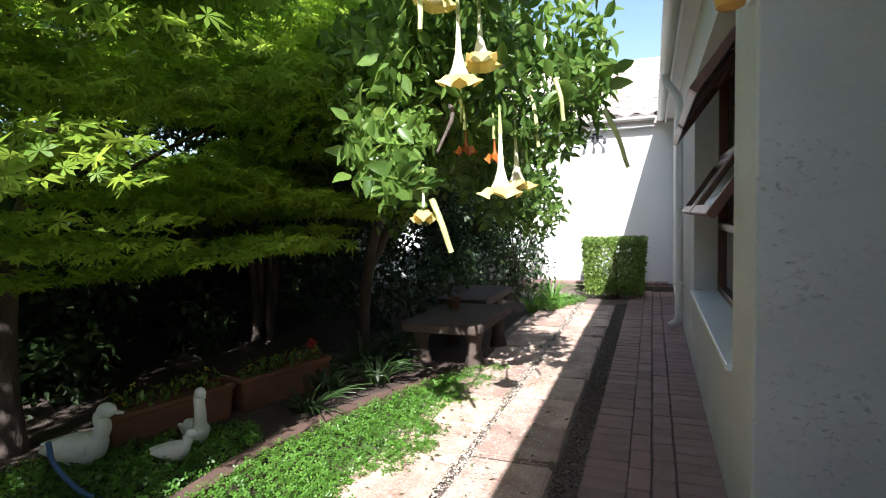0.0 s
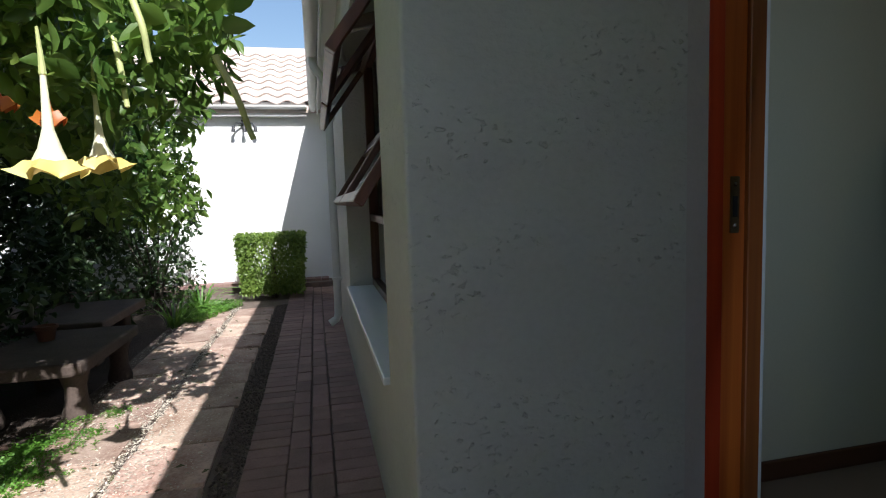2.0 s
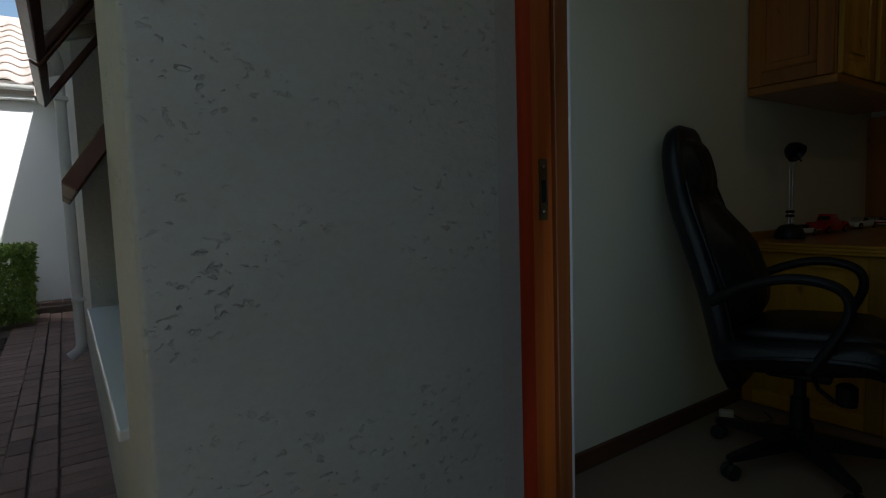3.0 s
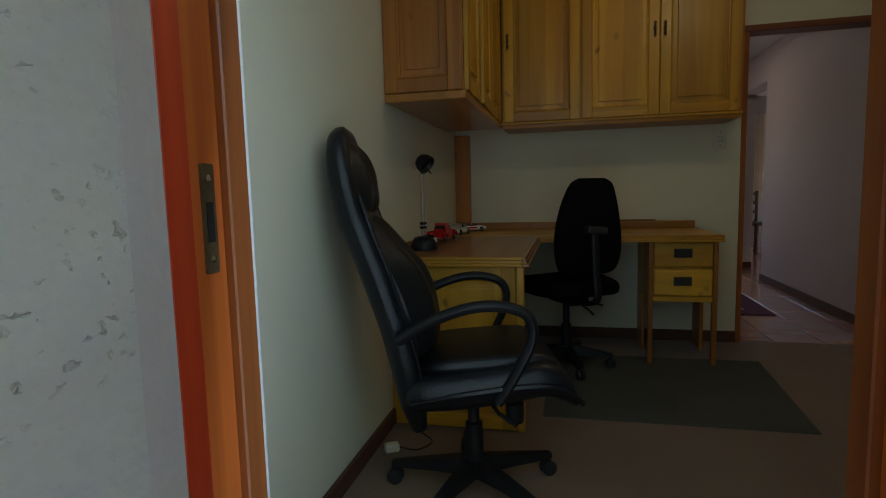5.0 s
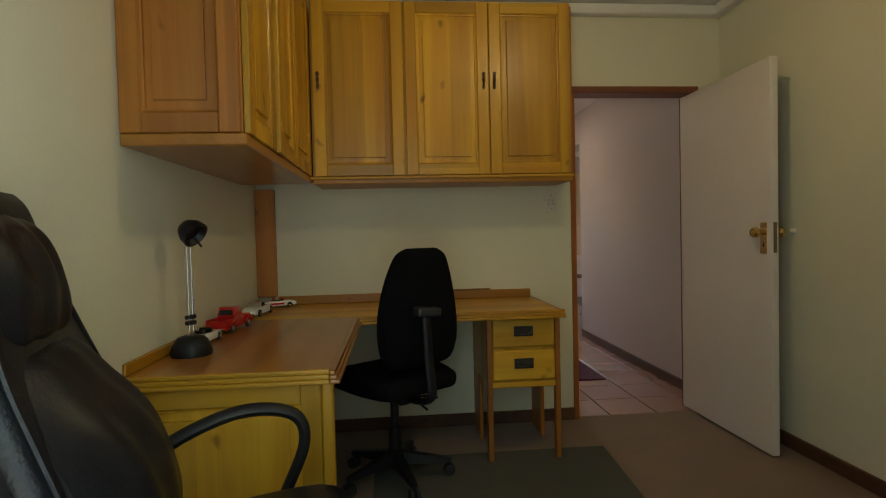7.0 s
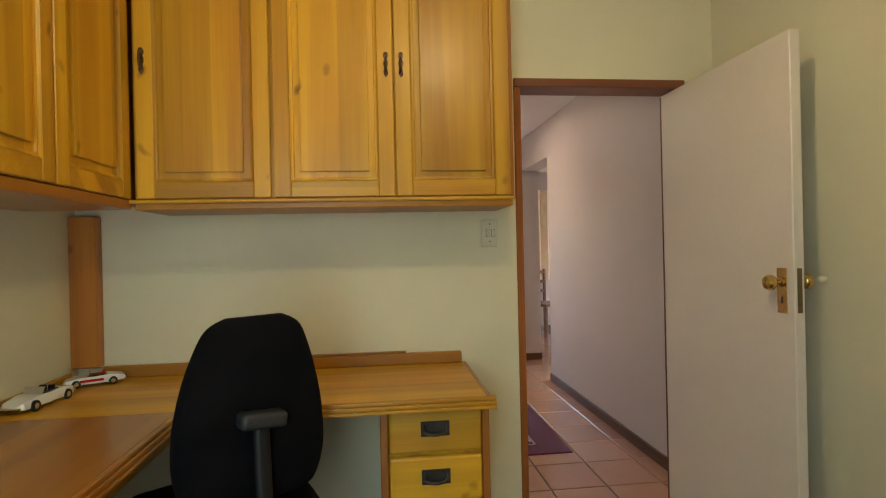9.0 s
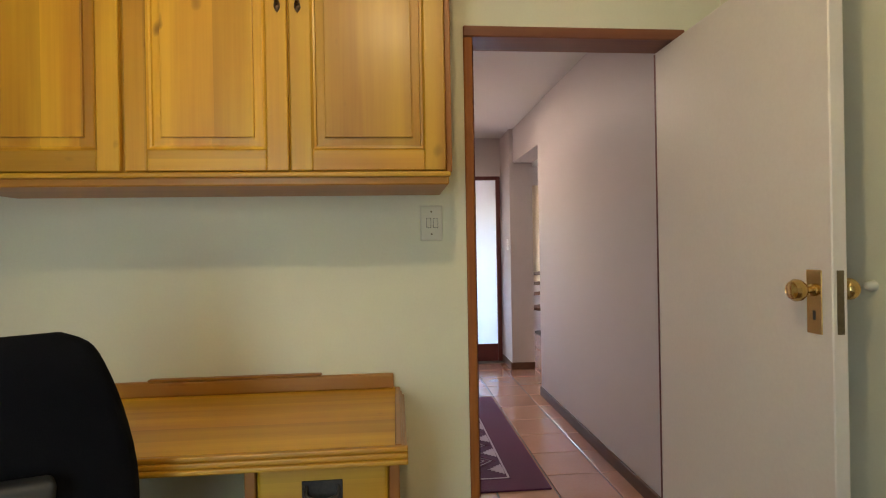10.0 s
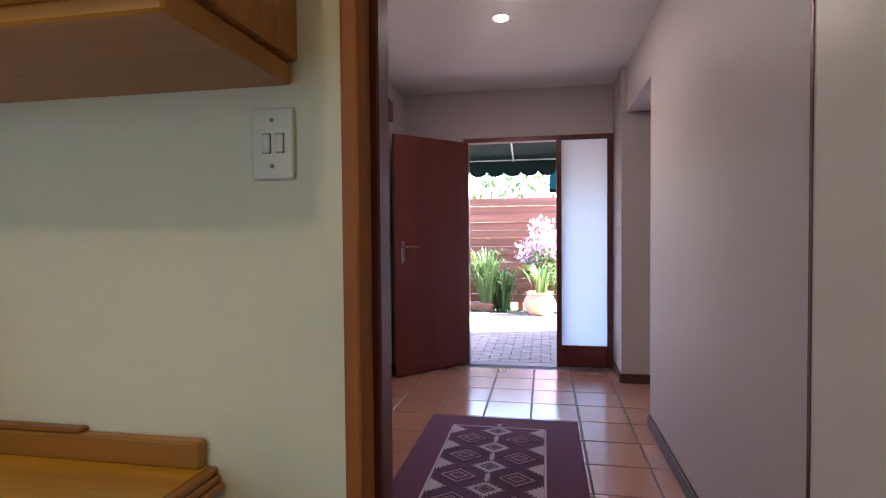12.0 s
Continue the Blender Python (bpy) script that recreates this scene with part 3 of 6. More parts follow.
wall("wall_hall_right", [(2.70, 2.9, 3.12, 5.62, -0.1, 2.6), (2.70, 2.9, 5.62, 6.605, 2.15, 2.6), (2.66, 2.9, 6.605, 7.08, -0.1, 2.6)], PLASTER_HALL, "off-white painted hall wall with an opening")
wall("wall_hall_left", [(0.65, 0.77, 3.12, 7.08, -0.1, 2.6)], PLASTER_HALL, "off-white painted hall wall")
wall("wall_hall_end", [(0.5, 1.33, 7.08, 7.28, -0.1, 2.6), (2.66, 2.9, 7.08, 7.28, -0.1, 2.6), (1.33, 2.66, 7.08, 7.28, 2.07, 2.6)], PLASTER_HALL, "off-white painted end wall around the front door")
# The opening at y 7.5-8.4 is out of view, added to let daylight in.
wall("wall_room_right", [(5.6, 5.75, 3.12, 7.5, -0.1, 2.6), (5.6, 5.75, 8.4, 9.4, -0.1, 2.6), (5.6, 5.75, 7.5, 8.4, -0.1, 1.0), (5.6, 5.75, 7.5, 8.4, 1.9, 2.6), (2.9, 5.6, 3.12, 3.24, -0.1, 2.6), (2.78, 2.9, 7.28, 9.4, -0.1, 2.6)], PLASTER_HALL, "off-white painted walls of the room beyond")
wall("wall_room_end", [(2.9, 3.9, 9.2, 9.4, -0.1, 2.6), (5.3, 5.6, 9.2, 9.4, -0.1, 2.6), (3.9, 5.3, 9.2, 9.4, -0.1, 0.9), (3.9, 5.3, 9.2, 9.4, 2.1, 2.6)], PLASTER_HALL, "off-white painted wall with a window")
wall("wall_bedroom", [(-7.0, -0.34, 2.0, 2.15, -0.3, 2.6)], PLASTER_IN, "plain wall of the room behind the garden window")
FX = -7.0
wall("wall_far", [(FX - 0.25, FX, -9.0, -1.2, -0.3, 2.50)], PLASTER_WHITE, "white plastered wall closing the garden")
wall("wall_far_return", [(FX - 0.25, FX, -1.2, 2.15, -0.3, 2.6)], PLASTER_WHITE, "white plastered wall behind the house")
part("floor_office", boxm(-0.34, 2.9, -0.40, 3.03, -0.28, 0.0), CARPET, None, "brown woven carpet on the office floor", kind="structure")
part("floor_bedroom", boxm(-7.0, -0.34, -0.95, 2.0, -0.28, 0.0), CARPET, None, "carpet behind the garden window", kind="structure")
fh = boxm(0.65, 2.9, 3.03, 7.16, -0.28, -0.008)
box(fh, 2.9, 5.6, 3.03, 9.2, -0.28, -0.008)
floor_hall = part("floor_hall", fh, GROUT, None, "grouted floor of terracotta tiles", kind="structure")
part("step_recess", boxm(0.105, 3.2, -1.2, -0.40, -0.3, -0.03, 0.006), BED, None, "step before the garden door", kind="structure")
part("ceiling", boxm(-7.0, 2.9, -0.95, 3.12, 2.56, 2.6), CEILING, None, "white painted office ceiling", kind="structure")
part("ceiling_hall", boxm(0.65, 5.75, 3.12, 7.28, 2.5, 2.6), CEILING, None, "white painted hall ceiling", kind="structure")
part("ceiling_room", boxm(2.78, 5.75, 7.28, 9.4, 2.5, 2.6), CEILING, None, "white painted ceiling of the room beyond", kind="structure")
bm = bmesh.new()
for x0, x1, y0, y1 in ((-0.18, 2.70, 2.93, 3.0), (-0.18, -0.11, -0.12, 2.93), (2.63, 2.70, -0.12, 2.93)):
    box(bm, x0, x1, y0, y1, 2.495, 2.558, 0.012, 2)
part("trim_cornice", bm, CEILING, None, "white moulded cornice round the office ceiling", kind="structure")


def skirting(name, x0, x1, y0, y1, z=0.075):
    return part(name, boxm(x0, x1, y0, y1, 0.0, z, 0.004), SKIRTING, None, "dark-stained timber skirting board", kind="structure")


skirting("baseboard", -0.18, -0.164, -0.12, 1.37)
skirting("baseboard", -0.18, -0.164, 1.41, 2.984)
skirting("baseboard", -0.16, 1.72, 2.984, 2.9995)
skirting("baseboard", 2.684, 2.70, -0.12, 2.98)
skirting("baseboard", 2.684, 2.70, 3.13, 5.62)
skirting("baseboard", 2.66, 2.90, 6.589, 6.605)
skirting("baseboard", 2.644, 2.66, 6.59, 7.05)
skirting("baseboard", 0.77, 0.786, 3.13, 7.05)
skirting("baseboard", 0.77, 1.30, 7.064, 7.08)

# ---- setting: eaves and roofs ----
bm = bmesh.new()
box(bm, -7.2, 6.0, -1.30, 7.5, 2.62, 2.8)
box(bm, 2.9, 6.0, 7.5, 9.6, 2.62, 2.8)
part("roof", bm, WHITE_PAINT, None, "roof slab over the house", kind="structure")
# Out of view; added to hold light back from the door recess.
part("wall_east", boxm(4.1, 4.3, -1.2, -0.125, -0.3, 2.6), PLASTER_OUT, None, "unseen plastered wall added to shade the recess", kind="structure")
part("trim_soffit", boxm(-7.0, 6.0, -1.30, -1.2, 2.45, 2.47), WHITE_PAINT, None, "white painted boards under the eaves", kind="structure")
part("trim_fascia", boxm(-7.0, 6.0, -1.322, -1.30, 2.40, 2.64, 0.003), WHITE_PAINT, None, "white painted fascia board along the eaves", kind="structure")


def gutter(name, pts, label):
    """A half-round channel along a straight line, with a rolled lip."""
    a, b = Vector(pts[0]), Vector(pts[1])
    d = (b - a).normalized()
    s = d.cross(Vector((0, 0, 1)))
    prof = [(0.055 * math.cos(radians(t)), 0.055 * math.sin(radians(t))) for t in range(180, 361, 20)]
    prof += [(0.048 * math.cos(radians(t)), 0.048 * math.sin(radians(t))) for t in range(360, 179, -20)]
    bm = bmesh.new()
    loft(bm, [[p + s * u + Vector((0, 0, w)) for u, w in prof] for p in (a, b)])
    ob = part(name, bm, PIPE_PAINT, None, "", True)
    return tagged(ob, label, "gutter")


gutter("gutter", ((-6.95, -1.378, 2.47), (6.0, -1.378, 2.47)), "white painted half-round gutter under the eaves")
gutter("gutter", ((FX + 0.21, -9.0, 2.50), (FX + 0.21, -1.46, 2.50)), "white painted gutter along the tiled roof")
part("trim_fascia_far", boxm(FX + 0.12, FX + 0.145, -9.0, -1.47, 2.36, 2.56, 0.003), WHITE_PAINT, None, "white painted fascia board under the tiled roof", kind="structure")
part("trim_soffit_far", boxm(FX, FX + 0.12, -9.0, -1.47, 2.36, 2.38), WHITE_PAINT, None, "white painted soffit under the tiled roof", kind="structure")
SL = radians(27)
roof_far = part("roof_far", prism(bmesh.new(), [(0, 0), (-3.4, 3.4 * math.tan(SL)), (-3.4, 3.4 * math.tan(SL) - 0.1), (0, -0.1)], -9.0, 1.5), ROOF_TILE, None, "pitched roof of pale terracotta tiles", kind="structure")
for v in roof_far.data.vertices:
    v.co = Vector((FX + 0.17 + v.co.x, v.co.z, 2.50 + v.co.y))


def roof_tile_mesh():
    """One wavy roof tile, 0.30 wide and 0.38 long, thickened."""
    n, vs, fs = 10, [], []
    for j, (u, lift) in enumerate(((0.0, 0.028), (0.38, 0.0))):
        for i in range(n + 1):
            y = 0.30 * i / n
            z = 0.026 * math.sin(2 * math.pi * (i / n)) + lift
            vs += [(-u, y, z), (-u, y, z - 0.014)]
    k = 2 * (n + 1)
    for i in range(n):
        a, b, c, d = 2 * i, 2 * i + 2, k + 2 * i + 2, k + 2 * i
        fs += [(a, b, c, d), (a + 1, d + 1, c + 1, b + 1), (a, a + 1, b + 1, b)]
    me = bpy.data.meshes.new("roof_tile")
    me.from_pydata(vs, [], fs)
    me.polygons.foreach_set("use_smooth", [True] * len(me.polygons))
    me.set_sharp_from_angle(angle=radians(40))
    me.materials.append(ROOF_TILE)
    return me


tile_mesh = roof_tile_mesh()
tilt_m = Matrix.Rotation(SL, 4, "Y")
for row in range(9):
    for colm in range(18):
        u = 0.36 * row
        piece("roof_tile", tile_mesh, roof_far, Matrix.Translation((FX + 0.19 - u * math.cos(SL), -6.0 + 0.30 * colm, 2.53 + u * math.sin(SL))) @ tilt_m)

# ---- garden window ----
window = thing("window_1", "brown timber window with open top-hung sashes", "window", (-1.46, -1.07, WZ0), kind="structure")


def wpart(name, bm, material, parent, label="", smooth=False):
    """A part built in the world's own metres, under a thing or under one of its parts."""
    ob = part(name, bm, material, parent, label, smooth)
    if parent.parent is None:
        ob.matrix_parent_inverse = parent.matrix_basis.inverted()
    return ob


wpart("window_sill", boxm(WX0, WX1, -1.225, -0.97, WZ0 - 0.03, WZ0, 0.006, 2), WHITE_PAINT, window, "white painted sill")
bm = bmesh.new()
ZR = (0.97, 1.455)
for x in (WX0, -1.49, WX1 - 0.06):
    box(bm, x, x + 0.06, -1.04, -0.98, WZ0 + 0.05, WZ1 - 0.05, 0.004)
for z in (WZ0, ZR[0] - 0.025, ZR[1] - 0.025, WZ1 - 0.05):
    box(bm, WX0, WX1, -1.038, -0.982, z, z + 0.05, 0.004)
wpart("window_frame", bm, WINDOW_WOOD, window)
for xa, xb in ((WX0 + 0.06, -1.49), (-1.43, WX1 - 0.06)):
    wpart("pane", boxm(xa, xb, -1.012, -1.008, WZ0 + 0.05, ZR[0] - 0.025), GLASS, window)
    for za, zb, ang in ((ZR[0] + 0.03, ZR[1] - 0.03, 34), (ZR[1] + 0.03, WZ1 - 0.055, 36)):
        m = Matrix.Translation((0, -1.04, zb)) @ Matrix.Rotation(radians(-ang), 4, "X")
        h = zb - za
        bm = bmesh.new()
        box(bm, xa, xa + 0.045, -0.02, 0.02, -h, 0, 0.004)
        box(bm, xb - 0.045, xb, -0.02, 0.02, -h, 0, 0.004)
        box(bm, xa + 0.045, xb - 0.045, -0.02, 0.02, -0.045, 0, 0.004)
        box(bm, xa + 0.045, xb - 0.045, -0.02, 0.02, -h, -h + 0.05, 0.004)
        bm.transform(m)
        sash = wpart("sash", bm, WINDOW_WOOD, window)
        bm = boxm(xa + 0.04, xb - 0.04, -0.003, 0.003, -h + 0.045, -0.04)
        bm.transform(m)
        wpart("pane", bm, GLASS, sash)

# ---- garden door frame ----
dframe = thing("door_frame", "oiled reddish hardwood frame of the garden door", "door frame", (0.5, -0.25, 0.0), kind="structure")
for s, x in ((1, 0.088), (-1, 0.99)):
    def jb(a, b, y0, y1, s=s, x=x):
        lo, hi = sorted((x + s * a, x + s * b))
        return boxm(lo, hi, y0, y1, -0.03, 2.08, 0.003)
    wpart("outer_post", jb(-0.02, 0.004, -0.325, -0.27), JAMB_RED, dframe, "dark red weathered edge")
    wpart("inner_post", jb(-0.02, -0.004, -0.27, -0.19), JAMB_ORANGE, dframe)
    wpart("stop_post", jb(-0.02, 0.010, -0.19, -0.137), HARDWOOD, dframe)
wpart("head", boxm(0.07, 1.008, -0.325, -0.137, 2.08, 2.118, 0.003), HARDWOOD_X, dframe)
wpart("threshold", boxm(0.088, 0.99, -0.40, -0.125, -0.03, 0.006, 0.004), HARDWOOD_X, dframe)
strike = wpart("strike_plate", prism(bmesh.new(), rounded(0.030, 0.165, 0.004), 0, 0.004), OLD_BRASS, dframe, "tarnished brass strike plate")
strike.data.transform(Matrix.Translation((0.0835, -0.228, 1.035)) @ Matrix.Rotation(radians(90), 4, "Y") @ Matrix.Rotation(radians(90), 4, "Z"))
for z in (0.975, 1.095):
    bm = lathe(bmesh.new(), [(0.006, 0), (0.006, 0.002), (0.003, 0.003)], seg=12)
    bm.transform(Matrix.Translation((0.0875, -0.228, z)) @ Matrix.Rotation(radians(90), 4, "Y"))
    wpart("screw", bm, CHROME, dframe)
wpart("latch_hole", boxm(0.085, 0.0885, -0.236, -0.220, 1.0, 1.06), RUBBER, dframe, "dark latch opening")
part("trim_plaster_edge", boxm(0.075, 0.092, -0.1365, -0.120, 0.0, 2.1, 0.003), WHITE_PAINT, None, "white plaster edge by the garden door", kind="structure")

# ---- office door ----
odf = thing("door_1", "brown timber door frame to the hall", "door frame", (2.12, 3.06, 0.0), kind="structure")
wpart("post", boxm(1.72, 1.752, 2.988, 3.06, 0, 2.03, 0.006, 2), POST_WOOD, odf)
wpart("stop_post", boxm(1.722, 1.766, 3.06, 3.13, 0, 2.03, 0.004), MAHOGANY, odf, "dark red-brown door stop")
wpart("post", boxm(2.5455, 2.552, 2.988, 3.122, 0, 2.03, 0.002), MAHOGANY, odf)
wpart("head", boxm(1.72, 2.552, 2.986, 3.132, 2.03, 2.07, 0.004), HARDWOOD_X, odf)
leaf_door = thing("door_leaf", "white painted flush door standing open", "door", (2.50, 2.985, 0.01))
wpart("panel", boxm(2.492, 2.532, 2.285, 3.121, 0.012, 2.026, 0.003), DOOR_PAINT, leaf_door)
# Dark strip laid on the leaf in place of the hinge gap's shade.
wpart("hinge_strip", boxm(2.4905, 2.4918, 3.109, 3.120, 0.012, 2.02), MAHOGANY, leaf_door, "dark strip standing in for the shaded gap along the hinges")
wpart("plate", boxm(2.4885, 2.492, 2.315, 2.362, 1.04, 1.20, 0.001), BRASS, leaf_door, "polished brass lock plate")
wpart("keyhole", boxm(2.4878, 2.489, 2.334, 2.342, 1.075, 1.098), RUBBER, leaf_door)
wpart("plate", boxm(2.532, 2.5355, 2.315, 2.362, 1.04, 1.20, 0.001), BRASS, leaf_door, "polished brass lock plate")
for sgn, x in ((-1, 2.4885), (1, 2.5355)):
    bm = lathe(bmesh.new(), [(0.016, 0.0), (0.015, 0.006), (0.009, 0.010), (0.009, 0.024), (0.020, 0.030), (0.027, 0.040), (0.028, 0.050), (0.022, 0.060), (0.010, 0.064)], seg=24)
    bm.transform(Matrix.Translation((x, 2.338, 1.150)) @ Matrix.Rotation(radians(90 * sgn), 4, "Y"))
    wpart("knob", bm, BRASS, leaf_door, "round polished brass knob", True)
wpart("lock_edge", boxm(2.503, 2.521, 2.2838, 2.286, 1.045, 1.20), OLD_BRASS, leaf_door, "dark lock edge plate")
for ob in leaf_door.children:
    for v in ob.data.vertices:
        u_l = (2.985 - v.co.y) / 0.7
        v.co.x += 0.008 + 0.009 * u_l
        v.co.y -= 0.012 * u_l
bm = lathe(bmesh.new(), [(0.014, 0), (0.014, 0.008), (0.011, 0.022), (0.006, 0.026)], seg=16)
bm.transform(Matrix.Translation((2.70, 2.36, 1.153)) @ Matrix.Rotation(radians(-90), 4, "Y"))
tagged(part("door_stop", bm, SWITCH, None, "", True), "small white rubber door stop on the wall", "door stop")


# ---- office: cabinets ----
def raised_door(parent, width, height, m, handle="", dark=False):
    """A framed door with a raised panel, built in its own plane: x across, y out, z up."""
    st = 0.062
    # dark picks the pine whose colour already holds the shade of an end face
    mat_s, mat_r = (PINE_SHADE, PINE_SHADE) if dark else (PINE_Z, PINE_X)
    bm = boxm(0.002, width - 0.002, -0.003, 0, 0.002, height - 0.002)
    bm.transform(m)
    frame_ob = wpart("door", bm, mat_s, parent)
    for xa in (0, width - st):
        bm = boxm(xa, xa + st, -0.02, -0.0005, 0, height, 0.003)
        bm.transform(m)
        wpart("stile", bm, mat_s, frame_ob)
    for za in (0, height - st):
        bm = boxm(st, width - st, -0.0195, -0.0005, za, za + st, 0.003)
        bm.transform(m)
        wpart("rail", bm, mat_r, frame_ob)
    bm = bmesh.new()
    x0, x1, z0, z1 = st, width - st, st, height - st
    steps = ((0.0, -0.0175), (0.005, -0.013), (0.011, -0.012), (0.013, -0.0055), (0.036, -0.0065), (0.0365, -0.0155), (0.039, -0.0165))
    rings = [[(x0 + d, y, z0 + d), (x1 - d, y, z0 + d), (x1 - d, y, z1 - d), (x0 + d, y, z1 - d)] for d, y in steps]
    vs = [[bm.verts.new(p) for p in ring] for ring in rings]
    for a, b in zip(vs, vs[1:]):
        for k in range(4):
            bm.faces.new((a[k], a[(k + 1) % 4], b[(k + 1) % 4], b[k]))
    bm.faces.new(vs[-1])
    bm.transform(m)
    wpart("raised_panel", bm, mat_s, frame_ob)
    if handle:
        hx = 0.026 if handle == "left" else width - 0.026
        bm = bmesh.new()
        side = [(0.0, -0.050), (0.005, -0.043), (0.009, -0.034), (0.008, -0.024), (0.005, -0.015), (0.009, -0.006), (0.009, 0.008), (0.005, 0.017), (0.010, 0.027), (0.009, 0.036), (0.004, 0.044)]
        prism(bm, side + [(-u, v) for u, v in side[:0:-1]], 0, 0.003)
        tube(bm, smooth_line([(0, -0.028, 0.003), (0, -0.018, 0.016), (0, 0, 0.021), (0, 0.018, 0.016), (0, 0.028, 0.003)], 4), 0.0045, seg=8)
        lathe(bm, [(0.008, 0), (0.008, 0.005), (0.003, 0.008)], (0, 0.036, 0), 10)
        lathe(bm, [(0.008, 0), (0.008, 0.005), (0.003, 0.008)], (0, -0.036, 0), 10)
        bm.transform(m @ Matrix.Translation((hx, -0.0, 0.51)) @ Matrix.Rotation(radians(90), 4, "X") @ Matrix.Translation((0, 0, 0.020)) @ Matrix.Scale(1.05, 4))
        wpart("handle", bm, BRONZE, frame_ob, "small dark bronze drop handle", True)
    return frame_ob


CZ0, CZ1 = 1.50, 2.44
cab = thing("wall_cabinet", "varnished yellow pine wall cabinet with three raised-panel doors", "cabinet", (0.92, 3.0, CZ0), group="pine wall cabinets")
wpart("body", boxm(0.20, 1.62, 2.684, 2.9995, CZ0 + 0.002, CZ1), PINE_Z, cab)
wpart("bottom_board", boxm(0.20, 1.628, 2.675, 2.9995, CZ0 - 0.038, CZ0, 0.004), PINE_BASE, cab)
wpart("lip", boxm(0.18, 1.632, 2.652, 2.675, CZ0 - 0.016, CZ0 - 0.001, 0.005, 2), PINE_X, cab)
for xa, xb, hd in ((0.213, 0.692, "left"), (0.705, 1.160, "right"), (1.166, 1.618, "left")):
    raised_door(cab, xb - xa, CZ1 - CZ0 - 0.006, Matrix.Translation((xa, 2.682, CZ0 + 0.003)), hd)
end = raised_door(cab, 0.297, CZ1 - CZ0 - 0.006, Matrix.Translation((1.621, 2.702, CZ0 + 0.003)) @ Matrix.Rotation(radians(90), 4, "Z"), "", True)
end.name = "end_panel"
cab2 = thing("wall_cabinet", "varnished pine corner wall cabinet with three side doors", "cabinet", (-0.18, 2.1, CZ0), group="pine wall cabinets")
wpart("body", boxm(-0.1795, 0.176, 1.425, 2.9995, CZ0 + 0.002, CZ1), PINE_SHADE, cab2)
# the darker desk-top wood gives this underside its shade by colour
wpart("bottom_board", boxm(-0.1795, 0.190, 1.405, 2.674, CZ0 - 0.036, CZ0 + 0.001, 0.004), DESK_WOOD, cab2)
turn_l = Matrix.Rotation(radians(90), 4, "Z")
for ya, yb, ajar in ((1.43, 1.792, 0.0), (1.822, 2.192, 1.6), (2.200, 2.655, 0.0)):
    swing = Matrix.Translation((yb - ya, 0, 0)) @ Matrix.Rotation(radians(ajar), 4, "Z") @ Matrix.Translation((ya - yb, 0, 0))
    raised_door(cab2, yb - ya, CZ1 - CZ0 - 0.006, Matrix.Translation((0.178, ya, CZ0 + 0.003)) @ turn_l @ swing)
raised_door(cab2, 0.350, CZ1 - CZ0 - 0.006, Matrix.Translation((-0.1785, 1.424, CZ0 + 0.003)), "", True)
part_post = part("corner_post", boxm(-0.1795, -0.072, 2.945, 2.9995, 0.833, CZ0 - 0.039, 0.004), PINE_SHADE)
tagged(part_post, "brown pine board between desk and cabinets", "wooden board")

# ---- office: desk ----
desk = thing("corner_desk", "varnished pine corner desk with a moulded edge and two drawers", "desk", (0.1, 2.3, 0.0))
DZ = 0.78
def edge_strip(pts, inward):
    """Three stepped beads along an edge of the desk top."""
    bm = bmesh.new()
    for k, (o, z0, z1) in enumerate(((0.0, DZ - 0.040, DZ - 0.027), (0.008, DZ - 0.027, DZ - 0.013), (0.014, DZ - 0.013, DZ + 0.001))):
        a, b = Vector(pts[0]), Vector(pts[1])
        n = Vector(inward)
        p0, p1 = a + n * o, b + n * o
        q0, q1 = a + n * 0.032, b + n * 0.032
        xs, ys = [v.x for v in (p0, p1, q0, q1)], [v.y for v in (p0, p1, q0, q1)]
        box(bm, min(xs), max(xs), min(ys), max(ys), z0, z1, 0.004, 2)
    return bm
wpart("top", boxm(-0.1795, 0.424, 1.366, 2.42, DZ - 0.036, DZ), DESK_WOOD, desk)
wpart("top", boxm(-0.1795, 1.454, 2.42, 2.9995, DZ - 0.0355, DZ + 0.0005), PINE_X, desk)
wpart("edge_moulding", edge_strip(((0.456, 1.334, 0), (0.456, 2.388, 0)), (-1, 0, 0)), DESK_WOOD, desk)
wpart("edge_moulding", edge_strip(((-0.1795, 1.334, 0), (0.424, 1.334, 0)), (0, 1, 0)), PINE_X, desk)
wpart("edge_moulding", edge_strip(((0.424, 2.388, 0), (1.486, 2.388, 0)), (0, 1, 0)), PINE_X, desk)
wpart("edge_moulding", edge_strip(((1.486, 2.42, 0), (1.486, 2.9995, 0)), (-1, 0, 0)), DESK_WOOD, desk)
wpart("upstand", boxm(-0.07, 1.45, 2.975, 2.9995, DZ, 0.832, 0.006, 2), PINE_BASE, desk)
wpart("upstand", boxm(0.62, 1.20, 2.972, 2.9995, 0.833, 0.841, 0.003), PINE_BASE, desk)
wpart("upstand", boxm(-0.1795, -0.167, 1.366, 2.94, DZ, 0.82, 0.006, 2), PINE_Y, desk)
wpart("end_panel", boxm(-0.1795, 0.40, 1.385, 1.405, 0.0, DZ - 0.036), PINE_SHADE, desk)
desk_end = raised_door(desk, 0.572, DZ - 0.046, Matrix.Translation((-0.1785, 1.385, 0.003)))
desk_end.name = "framed_panel"
wpart("leg", boxm(0.395, 0.430, 1.362, 1.40, 0.0, DZ - 0.04, 0.005), PINE_Z, desk)
wpart("apron", boxm(0.400, 0.420, 1.40, 2.40, DZ - 0.085, DZ - 0.036), PINE_Y, desk)
